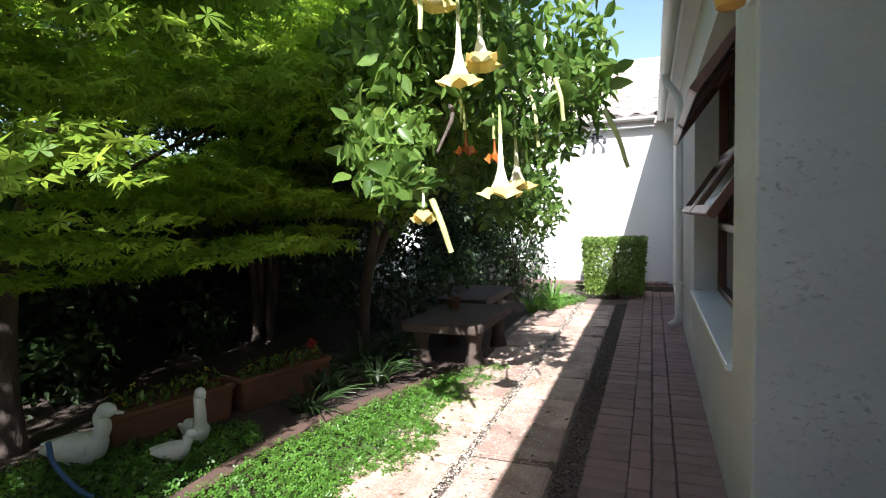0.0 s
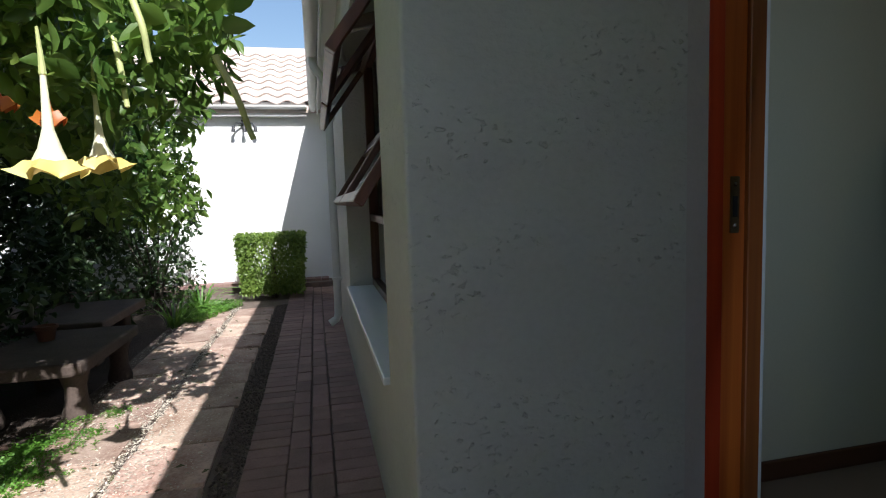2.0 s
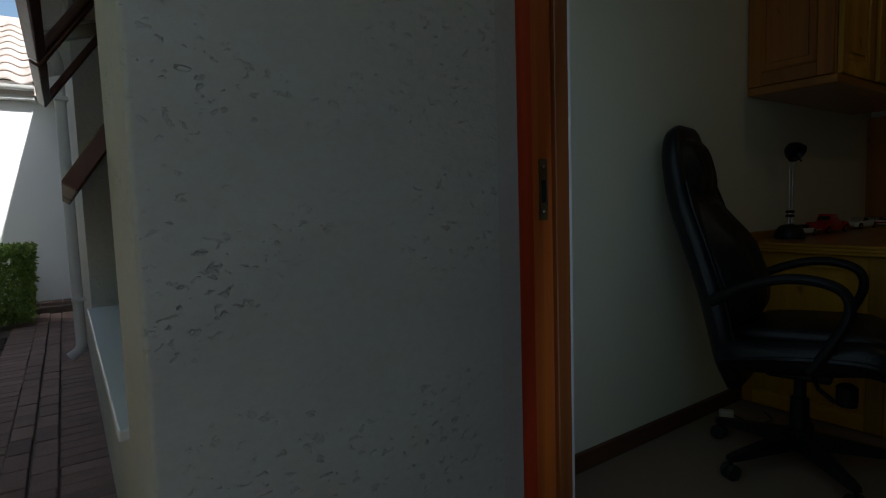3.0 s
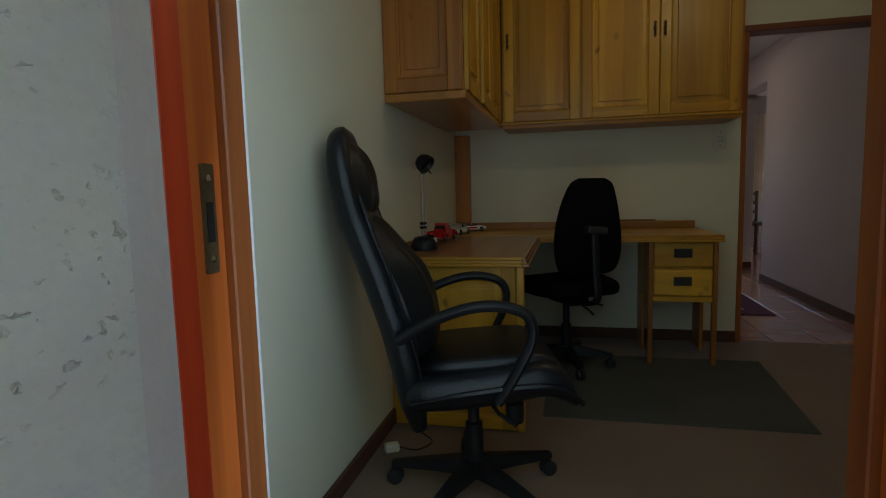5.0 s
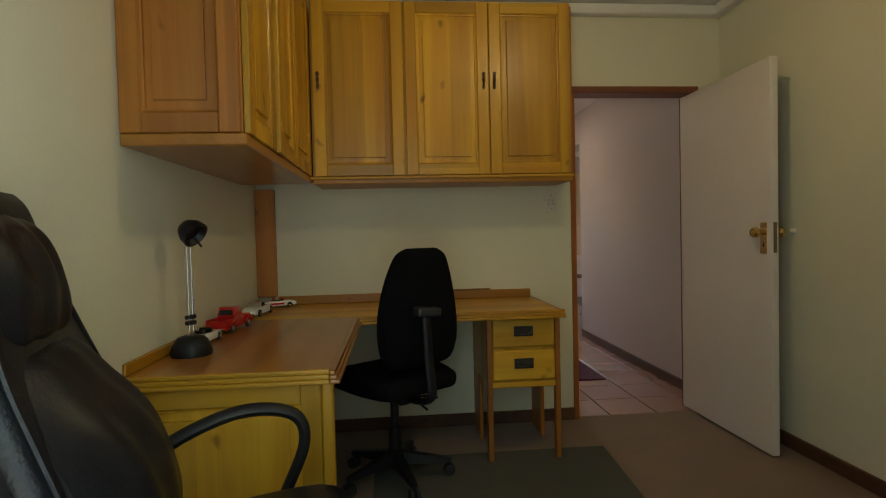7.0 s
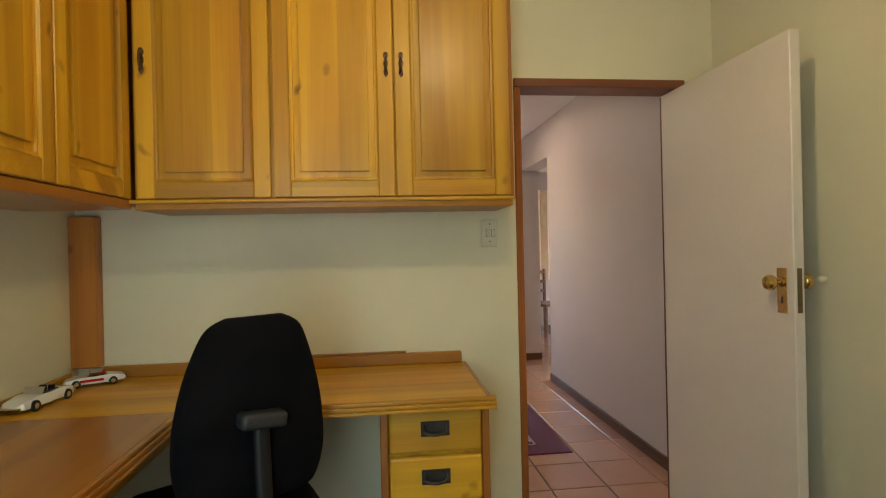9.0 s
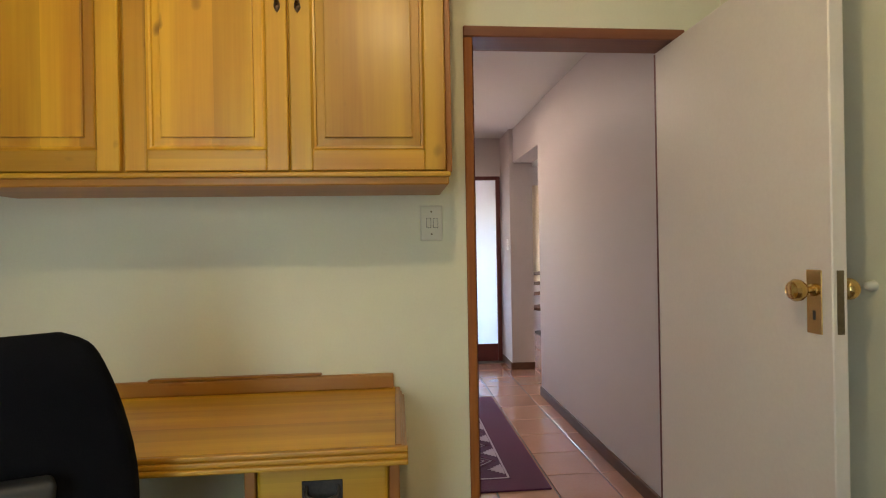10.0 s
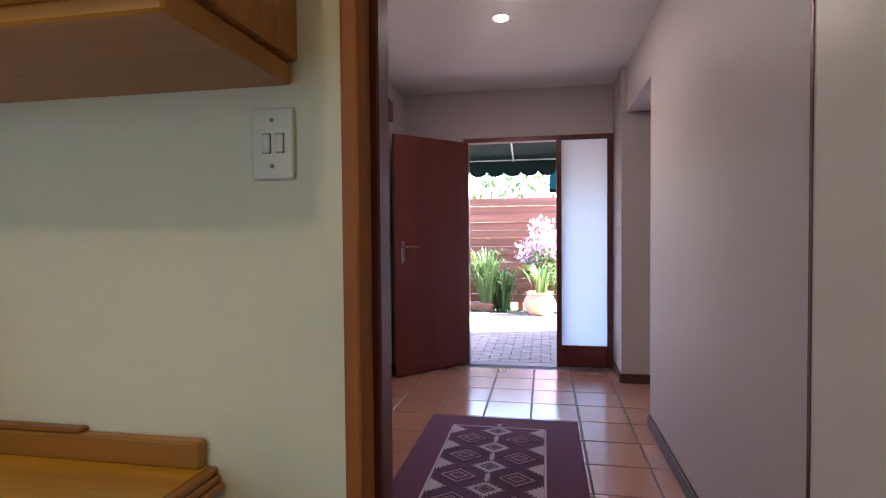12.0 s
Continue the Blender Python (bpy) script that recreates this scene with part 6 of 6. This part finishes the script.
hb = thing("hedge_block", "clipped square green hedge bush", "hedge", (-6.05, -2.0, -0.17))
part("stem", tube(bmesh.new(), [(0, 0, 0), (0.02, 0.01, 0.3), (0, 0, 0.7)], 0.05, 0.02, 8), BARK, hb)
n = 15000
u = rng.uniform(-1, 1, (n, 3))
ax = rng.integers(0, 3, n)
sg = rng.choice((-1, 1), n)
u[np.arange(n), ax] = sg * (1 - rng.exponential(0.12, n))
u = np.clip(u + rng.normal(0, 0.02, u.shape), -1.08, 1.08)
P = u * np.array((0.36, 0.42, 0.37)) + np.array((0, 0, 0.50))
P[:, 0] *= 0.88 + 0.12 * (P[:, 2] / 0.9)
P[:, 1] *= 0.86 + 0.14 * (P[:, 2] / 0.9)
scatter("leaves", SMALL, P, rng.uniform(0.03, 0.055, n), turns(n, 60), HEDGE, hb)

# ---- garden: trees ----
def tree(name, label, at, limbs, leaves):
    """A trunk with tapering limbs, and a crown of separate leaves."""
    t = thing(name, label, "tree", at)
    bm = bmesh.new()
    for pts, r0, r1 in limbs:
        tube(bm, smooth_line(pts, 4), r0, r1, 9)
    part("trunk", bm, BARK, t, "", True)
    for nm, shape, P, sizes, tilt, mtl in leaves:
        scatter(nm, shape, P, sizes, turns(len(P), tilt), mtl, t)
    return t


def pads(n, lo, hi, rad, count):
    c = rng.uniform(lo, hi, (n, 3))
    return clouds(c, [tuple(np.array(rad) * rng.uniform(0.7, 1.3)) for _ in range(n)], [count] * n)


P = np.concatenate([pads(100, (-2.4, -1.3, 1.30), (1.0, 1.6, 2.7), (0.44, 0.44, 0.055), 115),
                    # next two groups hang out of view, added to shade shrubs and ducks
                    pads(26, (0.55, 1.7, 3.4), (1.55, 2.45, 4.0), (0.36, 0.30, 0.09), 110),
                    pads(40, (1.35, 1.0, 1.85), (2.8, 1.7, 2.5), (0.36, 0.32, 0.09), 110),
                    pads(60, (-2.4, 0.4, 1.9), (0.7, 1.75, 2.75), (0.44, 0.38, 0.06), 115),
                    pads(27, (-2.0, 0.3, 0.95), (0.5, 1.35, 1.6), (0.40, 0.35, 0.045), 100),
                    # two more unseen groups, added to shade the bed and the low maple sprays
                    pads(32, (0.45, 1.5, 2.8), (2.65, 2.1, 3.4), (0.40, 0.30, 0.08), 110),
                    pads(16, (0.9, 0.45, 2.3), (1.75, 1.2, 2.8), (0.36, 0.32, 0.08), 110),
                    pads(34, (-2.7, 0.5, 2.55), (-1.2, 1.6, 3.2), (0.34, 0.30, 0.06), 150),
                    pads(10, (-1.9, 0.9, 1.95), (-1.5, 1.5, 2.5), (0.26, 0.22, 0.05), 110)])
tree("maple_tree", "green maple tree with layered fine-cut leaves", (0.15, -4.85, -0.17),
     [([(0, 0, 0), (0.02, 0.02, 0.5), (-0.08, 0.0, 1.1), (-0.3, 0.1, 1.9), (-0.6, 0.3, 2.9)], 0.085, 0.025),
      ([(0.02, 0.02, 0.5), (0.25, 0.05, 1.0), (0.6, 0.2, 1.8), (1.1, 0.4, 2.7)], 0.055, 0.018),
      ([(-0.08, 0.0, 1.1), (-0.6, 0.3, 1.6), (-1.2, 0.6, 2.0)], 0.03, 0.008),
      # these two limbs carry the unseen shading pads
      ([(0.6, 0.2, 1.8), (0.75, 1.0, 2.9), (0.8, 2.1, 3.65)], 0.035, 0.01),
      ([(0.6, 0.2, 1.8), (1.4, 0.9, 2.0), (2.3, 1.35, 2.2)], 0.03, 0.008),
      ([(-0.3, 0.1, 1.9), (0.2, 0.5, 2.4), (0.6, 0.9, 2.6)], 0.03, 0.008)],
     [("crown", palm_leaf(7), P, rng.uniform(0.045, 0.095, len(P)), 26, MAPLE)])
P = pads(90, (-1.6, -1.0, 1.3), (1.6, 1.7, 3.8), (0.50, 0.45, 0.06), 130)
tree("maple_tree", "many-stemmed maple with dark slender trunks", (-2.45, -5.3, -0.17),
     [([(0.1 * k - 0.15, 0.08 * (k % 2), 0), (0.12 * k - 0.2, 0.1, 0.9), (0.25 * k - 0.45, 0.2 * (k - 1.5) * 0.5, 2.0), (0.45 * k - 0.8, 0.25 * (k - 1), 3.2)], 0.045, 0.015) for k in range(4)],
     [("crown", palm_leaf(7), P, rng.uniform(0.06, 0.11, len(P)), 22, MAPLE)])
P = np.concatenate([clouds([(0.65, 0.8, 2.25), (0.35, 0.75, 1.75), (1.25, 1.05, 2.5), (0.2, 0.5, 2.6), (-0.3, 0.6, 2.3), (1.0, 0.8, 2.8), (-0.7, 0.5, 1.9), (-1.0, 0.6, 2.7), (0.3, 0.9, 3.0), (0.7, 1.25, 1.9), (0.9, 0.6, 2.0), (0.5, 0.35, 2.2)],
                           [(0.5, 0.42, 0.36)] * 12, [900] * 12),
                    clouds([(1.40, 0.72, 1.58), (1.60, 0.93, 1.40), (1.20, 0.65, 1.65), (1.0, 0.75, 1.90), (1.12, 1.58, 1.86), (0.75, 1.45, 2.15), (-0.9, 0.75, 1.5), (-1.5, 0.85, 1.35), (-0.4, 0.8, 1.45), (-1.2, 0.9, 2.0), (-1.9, 0.7, 1.6)], [(0.22, 0.2, 0.16), (0.13, 0.12, 0.11), (0.25, 0.25, 0.18), (0.3, 0.25, 0.2), (0.22, 0.14, 0.11), (0.35, 0.25, 0.2), (0.45, 0.3, 0.3), (0.4, 0.28, 0.3), (0.4, 0.3, 0.3), (0.5, 0.35, 0.35), (0.4, 0.3, 0.35)], [150, 70, 170, 200, 100, 250, 380, 340, 320, 400, 380]),
                    clouds([(0.45, 0.4, 1.67), (-0.05, 0.15, 1.37), (-0.45, -0.15, 1.37), (0.15, 0.0, 2.1)], [(0.30, 0.24, 0.24)] * 4, [130] * 4)]) + np.array((0.75, 0.65, 0.0))
tr = tree("angels_trumpet", "large-leafed shrub hung with yellow trumpet flowers", (-2.30, -4.0, -0.17),
     [([(0, 0, 0), (0.2, 0.2, 0.8), (0.8, 0.8, 1.7), (1.5, 1.5, 2.3)], 0.06, 0.02), ([(0.2, 0.2, 0.8), (0.3, 0.7, 1.6), (0.2, 1.1, 2.4)], 0.045, 0.015),
      ([(0.8, 0.8, 1.7), (1.5, 1.4, 1.85), (2.05, 1.68, 1.72), (2.35, 1.72, 1.52)], 0.020, 0.005), ([(0.8, 0.8, 1.7), (0.9, 1.2, 2.3), (1.05, 1.5, 2.9)], 0.03, 0.01)],
     [("crown", OVATE, P, 0.045 + 0.085 * rng.uniform(0, 1, len(P)) ** 1.6, 60, TRUMPET)])


def trumpet(tip, length, tilt, heading, old=False, wide=1.0):
    """A hanging trumpet flower whose open mouth is at tip."""
    q = Matrix.Translation(tip) @ Matrix.Rotation(radians(heading), 4, "Z") @ Matrix.Rotation(radians(tilt), 4, "Y")
    t = thing("trumpet_flower", "hanging yellow and orange trumpet flower", "flower", group="trumpet flowers")
    t.matrix_basis = q
    seg, Lh = 20, length
    def ring_at(z, r, wave=0.0):
        r = r * wide
        return [(r * (1 + wave * math.cos(5 * 2 * math.pi * k / seg)) * math.cos(2 * math.pi * k / seg), r * (1 + wave * math.cos(5 * 2 * math.pi * k / seg)) * math.sin(2 * math.pi * k / seg), z + wave * 0.05 * math.cos(5 * 2 * math.pi * k / seg)) for k in range(seg)]
    def skin(rs, mtl, nm):
        bm = bmesh.new()
        vs = [[bm.verts.new(p) for p in r_] for r_ in rs]
        for a, b in zip(vs, vs[1:]):
            for k in range(seg):
                bm.faces.new((a[k], a[(k + 1) % seg], b[(k + 1) % seg], b[k]))
        return part(nm, bm, mtl, t, "", True)
    m1, m2 = (PETAL_OLD, PETAL_OLD) if old else (PETAL, PETAL_RIM)
    skin([ring_at(Lh, 0.007), ring_at(Lh * 0.72, 0.010), ring_at(Lh * 0.45, 0.014), ring_at(Lh * 0.25, 0.028), ring_at(Lh * 0.12, 0.042, 0.04)], m1, "tube")
    skin([ring_at(Lh * 0.12, 0.0425, 0.04), ring_at(0.03, 0.056, 0.08), ring_at(0.006, 0.074, 0.16), ring_at(-0.004, 0.086, 0.28)], m2, "rim")
    bm = tube(bmesh.new(), [(0, 0, Lh), (0.002, 0, Lh + 0.05), (0.01, 0, Lh + 0.12)], 0.010, 0.004, 8)
    part("calyx", bm, POD, t, "", True)
    return t


trumpet((0.05, -2.345, 1.09), 0.11, 14, 200, False, 0.55)
trumpet((-0.245, -2.105, 1.185), 0.26, 0, 0)
trumpet((-0.765, -2.155, 1.235), 0.26, -6, 30)
trumpet((-0.55, -2.36, 1.41), 0.11, 5, 0, True, 0.6)
trumpet((-0.50, -2.20, 1.36), 0.10, 5, 0, True, 0.5)
trumpet((-0.20, -2.27, 1.665), 0.28, 6, 20)
trumpet((-0.31, -2.205, 1.765), 0.26, 12, 200)
trumpet((-0.16, -2.36, 1.99), 0.22, 8, 100)


def pod(a, b, r_p=0.013):
    """A long hanging seed pod."""
    a, b = Vector(a), Vector(b)
    mid = (a + b) / 2 + Vector((0.012, 0.008, 0))
    ob = part("seed_pod", tube(bmesh.new(), [a] + smooth_line([a.lerp(b, 0.08), mid, b.lerp(a, 0.12)], 4) + [b], r_p, r_p * 0.8, 10), POD, None, "", True)
    return tagged(ob, "long pale green hanging seed pod", "seed pod", "seed pods")


pod((-0.30, -1.68, 1.52), (-0.33, -1.59, 1.28), 0.011)
pod((0.02, -2.32, 1.17), (0.012, -2.245, 0.955), 0.014)
pod((-0.62, -2.05, 1.70), (-0.60, -2.01, 1.42), 0.011)
pod((-0.19, -1.86, 1.64), (-0.20, -1.83, 1.47), 0.010)
pod((-0.05, -2.38, 1.98), (0.0, -2.36, 1.84), 0.012)
pod((-0.30, -2.30, 1.62), (-0.30, -2.30, 1.52), 0.008)

# dense planting behind
P = np.concatenate([pads(110, (-6.4, -6.5, 0.0), (4.2, -5.2, 4.2), (0.55, 0.4, 0.42), 260),
                    pads(50, (-6.6, -4.8, 0.0), (-2.6, -3.5, 2.2), (0.45, 0.4, 0.4), 240),
                    pads(50, (-5.6, -4.6, 1.2), (-1.2, -3.3, 3.6), (0.5, 0.45, 0.4), 240),
                    pads(60, (-5.0, -6.6, 2.9), (5.2, -5.2, 5.2), (0.6, 0.5, 0.3), 240),
                    pads(70, (-3.8, -6.8, 1.3), (2.6, -6.2, 3.0), (0.5, 0.3, 0.4), 220),
                    pads(44, (-4.6, -6.2, 0.0), (0.6, -5.3, 1.1), (0.45, 0.3, 0.35), 240),
                    # unseen group beside the walk, added to block sky light from the ducks
                    pads(60, (2.3, -6.5, 0.2), (4.2, -3.5, 2.9), (0.5, 0.45, 0.4), 240)])
tagged(scatter("shrubbery", OVATE, P, rng.uniform(0.06, 0.12, len(P)), turns(len(P), 45), SHRUB), "dense dark green shrubs along the garden boundary", "shrubs", kind="stuff")
bush = thing("wall_shrub", "dark leafed shrub growing before the white wall", "shrub", (-5.55, -3.3, -0.17))
bm = bmesh.new()
for k in range(6):
    a = k * 1.05
    tube(bm, smooth_line([(0, 0, 0), (0.12 * math.cos(a), 0.12 * math.sin(a), 0.5), (0.35 * math.cos(a), 0.35 * math.sin(a), 1.1)], 4), 0.02, 0.006, 6)
part("stem", bm, BARK, bush)
P = clouds([(0, 0, 0.7), (0.1, 0.25, 1.2), (-0.1, 0.15, 0.4), (0, 0.1, 1.7), (0.2, -0.3, 1.1)], [(0.45, 0.40, 0.42)] * 5, [420] * 5)
scatter("leaves", OVATE, P, rng.uniform(0.05, 0.10, len(P)), turns(len(P), 50), SHRUB, bush)
for x, y, h in ((-1.55, -3.45, 0.20), (-1.25, -3.7, 0.18), (-1.85, -3.75, 0.24), (-2.2, -3.6, 0.26), (-0.9, -3.62, 0.13), (-5.2, -2.75, 0.3), (-4.6, -2.9, 0.3)):
    t = thing("strap_plant", "clump of arching strap leaves in the bed", "garden plant", (x, y, -0.17), group="strap plants in the bed")
    blades("leaves", t, 46, 0.38, h, 0.009, SHRUB if x > -3 else CLOVER, 0.08)
gf = thing("garden_fence", "dark timber boundary fence behind the trees", "fence", (-2.0, -6.9, -0.17))
for k in range(62):
    x = -7.0 + 0.185 * k
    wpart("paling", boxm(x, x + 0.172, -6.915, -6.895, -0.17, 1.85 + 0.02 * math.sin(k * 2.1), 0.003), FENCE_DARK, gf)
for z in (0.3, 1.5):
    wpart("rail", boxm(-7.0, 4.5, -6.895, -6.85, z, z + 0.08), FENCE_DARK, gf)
wall("wall_garden_east", [(4.5, 4.7, -7.0, -1.2, -0.3, 1.9)], PLASTER_OUT, "plain plastered garden wall behind the walk")
wall("wall_garden_back", [(-7.2, 4.7, -7.4, -7.2, -0.3, 1.6)], PLASTER_OUT, "plain plastered boundary wall")

# ---- garden: ground cover, gravel, litter ----
def strewn(n, poly, z0, z1):
    """Points inside an outline of (x, y)."""
    poly = np.array(poly)
    lo, hi = poly.min(0), poly.max(0)
    out = np.empty((0, 2))
    while len(out) < n:
        q = rng.uniform(lo, hi, (n, 2))
        inside = np.zeros(n, bool)
        j = len(poly) - 1
        for i in range(len(poly)):
            (xi, yi), (xj, yj) = poly[i], poly[j]
            c = ((yi > q[:, 1]) != (yj > q[:, 1])) & (q[:, 0] < (xj - xi) * (q[:, 1] - yi) / (yj - yi + 1e-12) + xi)
            inside ^= c
            j = i
        out = np.concatenate([out, q[inside]])
    return np.column_stack([out[:n], rng.uniform(z0, z1, n)])


P = strewn(9500, [(1.6, -3.42), (1.5, -2.95), (0.4, -2.90), (-0.25, -2.72), (-0.55, -2.55), (-0.85, -2.72), (-1.5, -2.72), (-1.75, -2.98), (-1.0, -3.22), (-0.3, -3.40), (0.6, -3.44)], -0.15, -0.085)
keep = np.array([noise.noise((p[0] * 3.1, p[1] * 3.1, 0.3)) > -0.28 - 0.9 * (-2.78 - p[1]) for p in P])
P = P[keep]
tufts = rng.uniform((-2.1, -2.92), (0.4, -2.62), (26, 2))
P = np.concatenate([P] + [np.column_stack([rng.normal(c, 0.045, (60, 2)), rng.uniform(-0.13, -0.09, 60)]) for c in tufts])
tagged(scatter("clover_cover", TREFOIL, P, rng.uniform(0.013, 0.026, len(P)), turns(len(P), 24), CLOVER), "bright green clover creeping over the paving edge", "ground cover", kind="stuff")
P = strewn(6500, [(1.5, -3.55), (1.5, -4.6), (-0.2, -4.5), (-0.55, -3.75), (-0.4, -3.56), (0.4, -3.54)], -0.165, -0.10)
tagged(scatter("ground_cover", TREFOIL, P, rng.uniform(0.015, 0.035, len(P)), turns(len(P), 30), CLOVER), "green creeping ground cover round the ducks", "ground cover", kind="stuff")
P = strewn(1500, [(-4.6, -2.95), (-4.6, -2.65), (-5.6, -2.3), (-5.7, -2.9)], -0.15, -0.05)
tagged(scatter("ground_cover", TREFOIL, P, rng.uniform(0.02, 0.04, len(P)), turns(len(P), 35), CLOVER), "tuft of bright weeds by the hedge", "ground cover", kind="stuff")
STONE_SHAPE = ([(1, 0, 0), (-1, 0, 0), (0, 0.8, 0), (0, -0.8, 0), (0, 0, 0.55), (0, 0, -0.55)], [(0, 2, 4), (2, 1, 4), (1, 3, 4), (3, 0, 4), (2, 0, 5), (1, 2, 5), (3, 1, 5), (0, 3, 5)])
P = strewn(6500, [(2.5, -1.93), (2.5, -1.80), (-5.4, -1.80), (-5.4, -1.93)], -0.142, -0.128)
tagged(scatter("gravel", STONE_SHAPE, P, rng.uniform(0.006, 0.014, len(P)), turns(len(P), 30), PEBBLE), "strip of brown gravel beside the brick path", "gravel", kind="stuff")
P = np.concatenate([strewn(5200, [(1.5, -2.44), (1.5, -2.34), (-5.4, -2.34), (-5.4, -2.44)], -0.130, -0.117), strewn(5200, [(0.2, -2.9), (0.2, -2.0), (-4.5, -2.0), (-4.5, -2.9)], -0.1185, -0.1165), strewn(2600, [(-1.0, -2.7), (-1.0, -2.2), (-2.8, -2.2), (-2.8, -2.9)], -0.1185, -0.1165)])
tagged(scatter("fallen_petals", SMALL, P, rng.uniform(0.006, 0.021, len(P)), turns(len(P), 14), LITTER), "pale petals and dry leaf bits on the paving", "leaf litter", kind="stuff")
P = strewn(150, [(0.2, -2.9), (0.2, -1.82), (-5.0, -1.82), (-5.0, -2.9)], -0.117, -0.112)
tagged(scatter("fallen_leaves", SMALL, P, rng.uniform(0.02, 0.05, len(P)), turns(len(P), 14), TWIG), "brown fallen leaves on the paving", "leaf litter", kind="stuff")

# ---- pieces of floors and paving ----
def slab_mesh(name, w, l, h, bevel, material, rough=0.0):
    bm = boxm(-w / 2, w / 2, -l / 2, l / 2, -h, 0, bevel)
    if rough:
        for v in bm.verts:
            v.co.x += random.uniform(-rough, rough)
            v.co.y += random.uniform(-rough, rough)
    me = bpy.data.meshes.new(name)
    bm.to_mesh(me)
    bm.free()
    me.materials.append(material)
    return me


def lay(name, meshes, parent, x, y, z, turn=0.0, jitter=0.002):
    m = pose(x + random.uniform(-jitter, jitter), y + random.uniform(-jitter, jitter), z + random.uniform(-jitter, jitter), random.uniform(-0.5, 0.5), random.uniform(-0.5, 0.5), turn + random.uniform(-0.6, 0.6))
    return piece(name, random.choice(meshes), parent, m)


heads = [slab_mesh("brick", 0.098, 0.196, 0.05, 0.004, BRICK, 0.0012) for _ in range(3)]
longs = [slab_mesh("brick", 0.198, 0.097, 0.05, 0.004, BRICK, 0.0012) for _ in range(3)]
x = 1.55
k = 0
while x > -6.6:
    lay("brick", heads, bed, x, -1.703, -0.1185)
    lay("brick", heads, bed, x + 0.03, -1.290, -0.1185)
    if k % 2 == 0:
        lay("brick", longs, bed, x, -1.553, -0.1185)
        lay("brick", longs, bed, x + 0.09, -1.446, -0.1185)
    x -= 0.1035
    k += 1
flags = [slab_mesh("flagstone", 0.450, 0.415, 0.05, 0.012, STONE, 0.010) for _ in range(4)]
x = 1.6
while x > -5.4:
    lay("flagstone", flags, bed, x, -2.155, -0.121, 180 * random.randint(0, 1), 0.006)
    lay("flagstone", flags, bed, x + 0.12, -2.625, -0.121, 180 * random.randint(0, 1), 0.006)
    x -= 0.475
step_bricks = [slab_mesh("brick", 0.105, 0.215, 0.06, 0.005, BRICK, 0.001)]
for k in range(34):
    lay("brick", step_bricks, plinth, FX + 0.115, -1.32 - 0.108 * k, -0.02, 90)
tiles = [slab_mesh("tile", 0.300, 0.318, 0.012, 0.002, TILE)]
for i in range(9):
    for j in range(19):
        x, y = 0.885 + 0.3095 * i - 0.0, 3.19 + 0.3265 * j
        if (x > 2.86 and y < 5.5) or (x < 2.95 and y > 7.02):
            continue
        piece("tile", tiles[0], floor_hall, Matrix.Translation((x, y, 0.0)))
fb = [slab_mesh("brick", 0.196, 0.098, 0.05, 0.004, BRICK_LIGHT, 0.0012) for _ in range(2)]
for j in range(33):
    for i in range(9):
        x, y = 0.9 + 0.2035 * i + (0.10 if j % 2 else 0), 7.28 + 0.105 * j
        lay("brick", fb, front, x, y, -0.055)
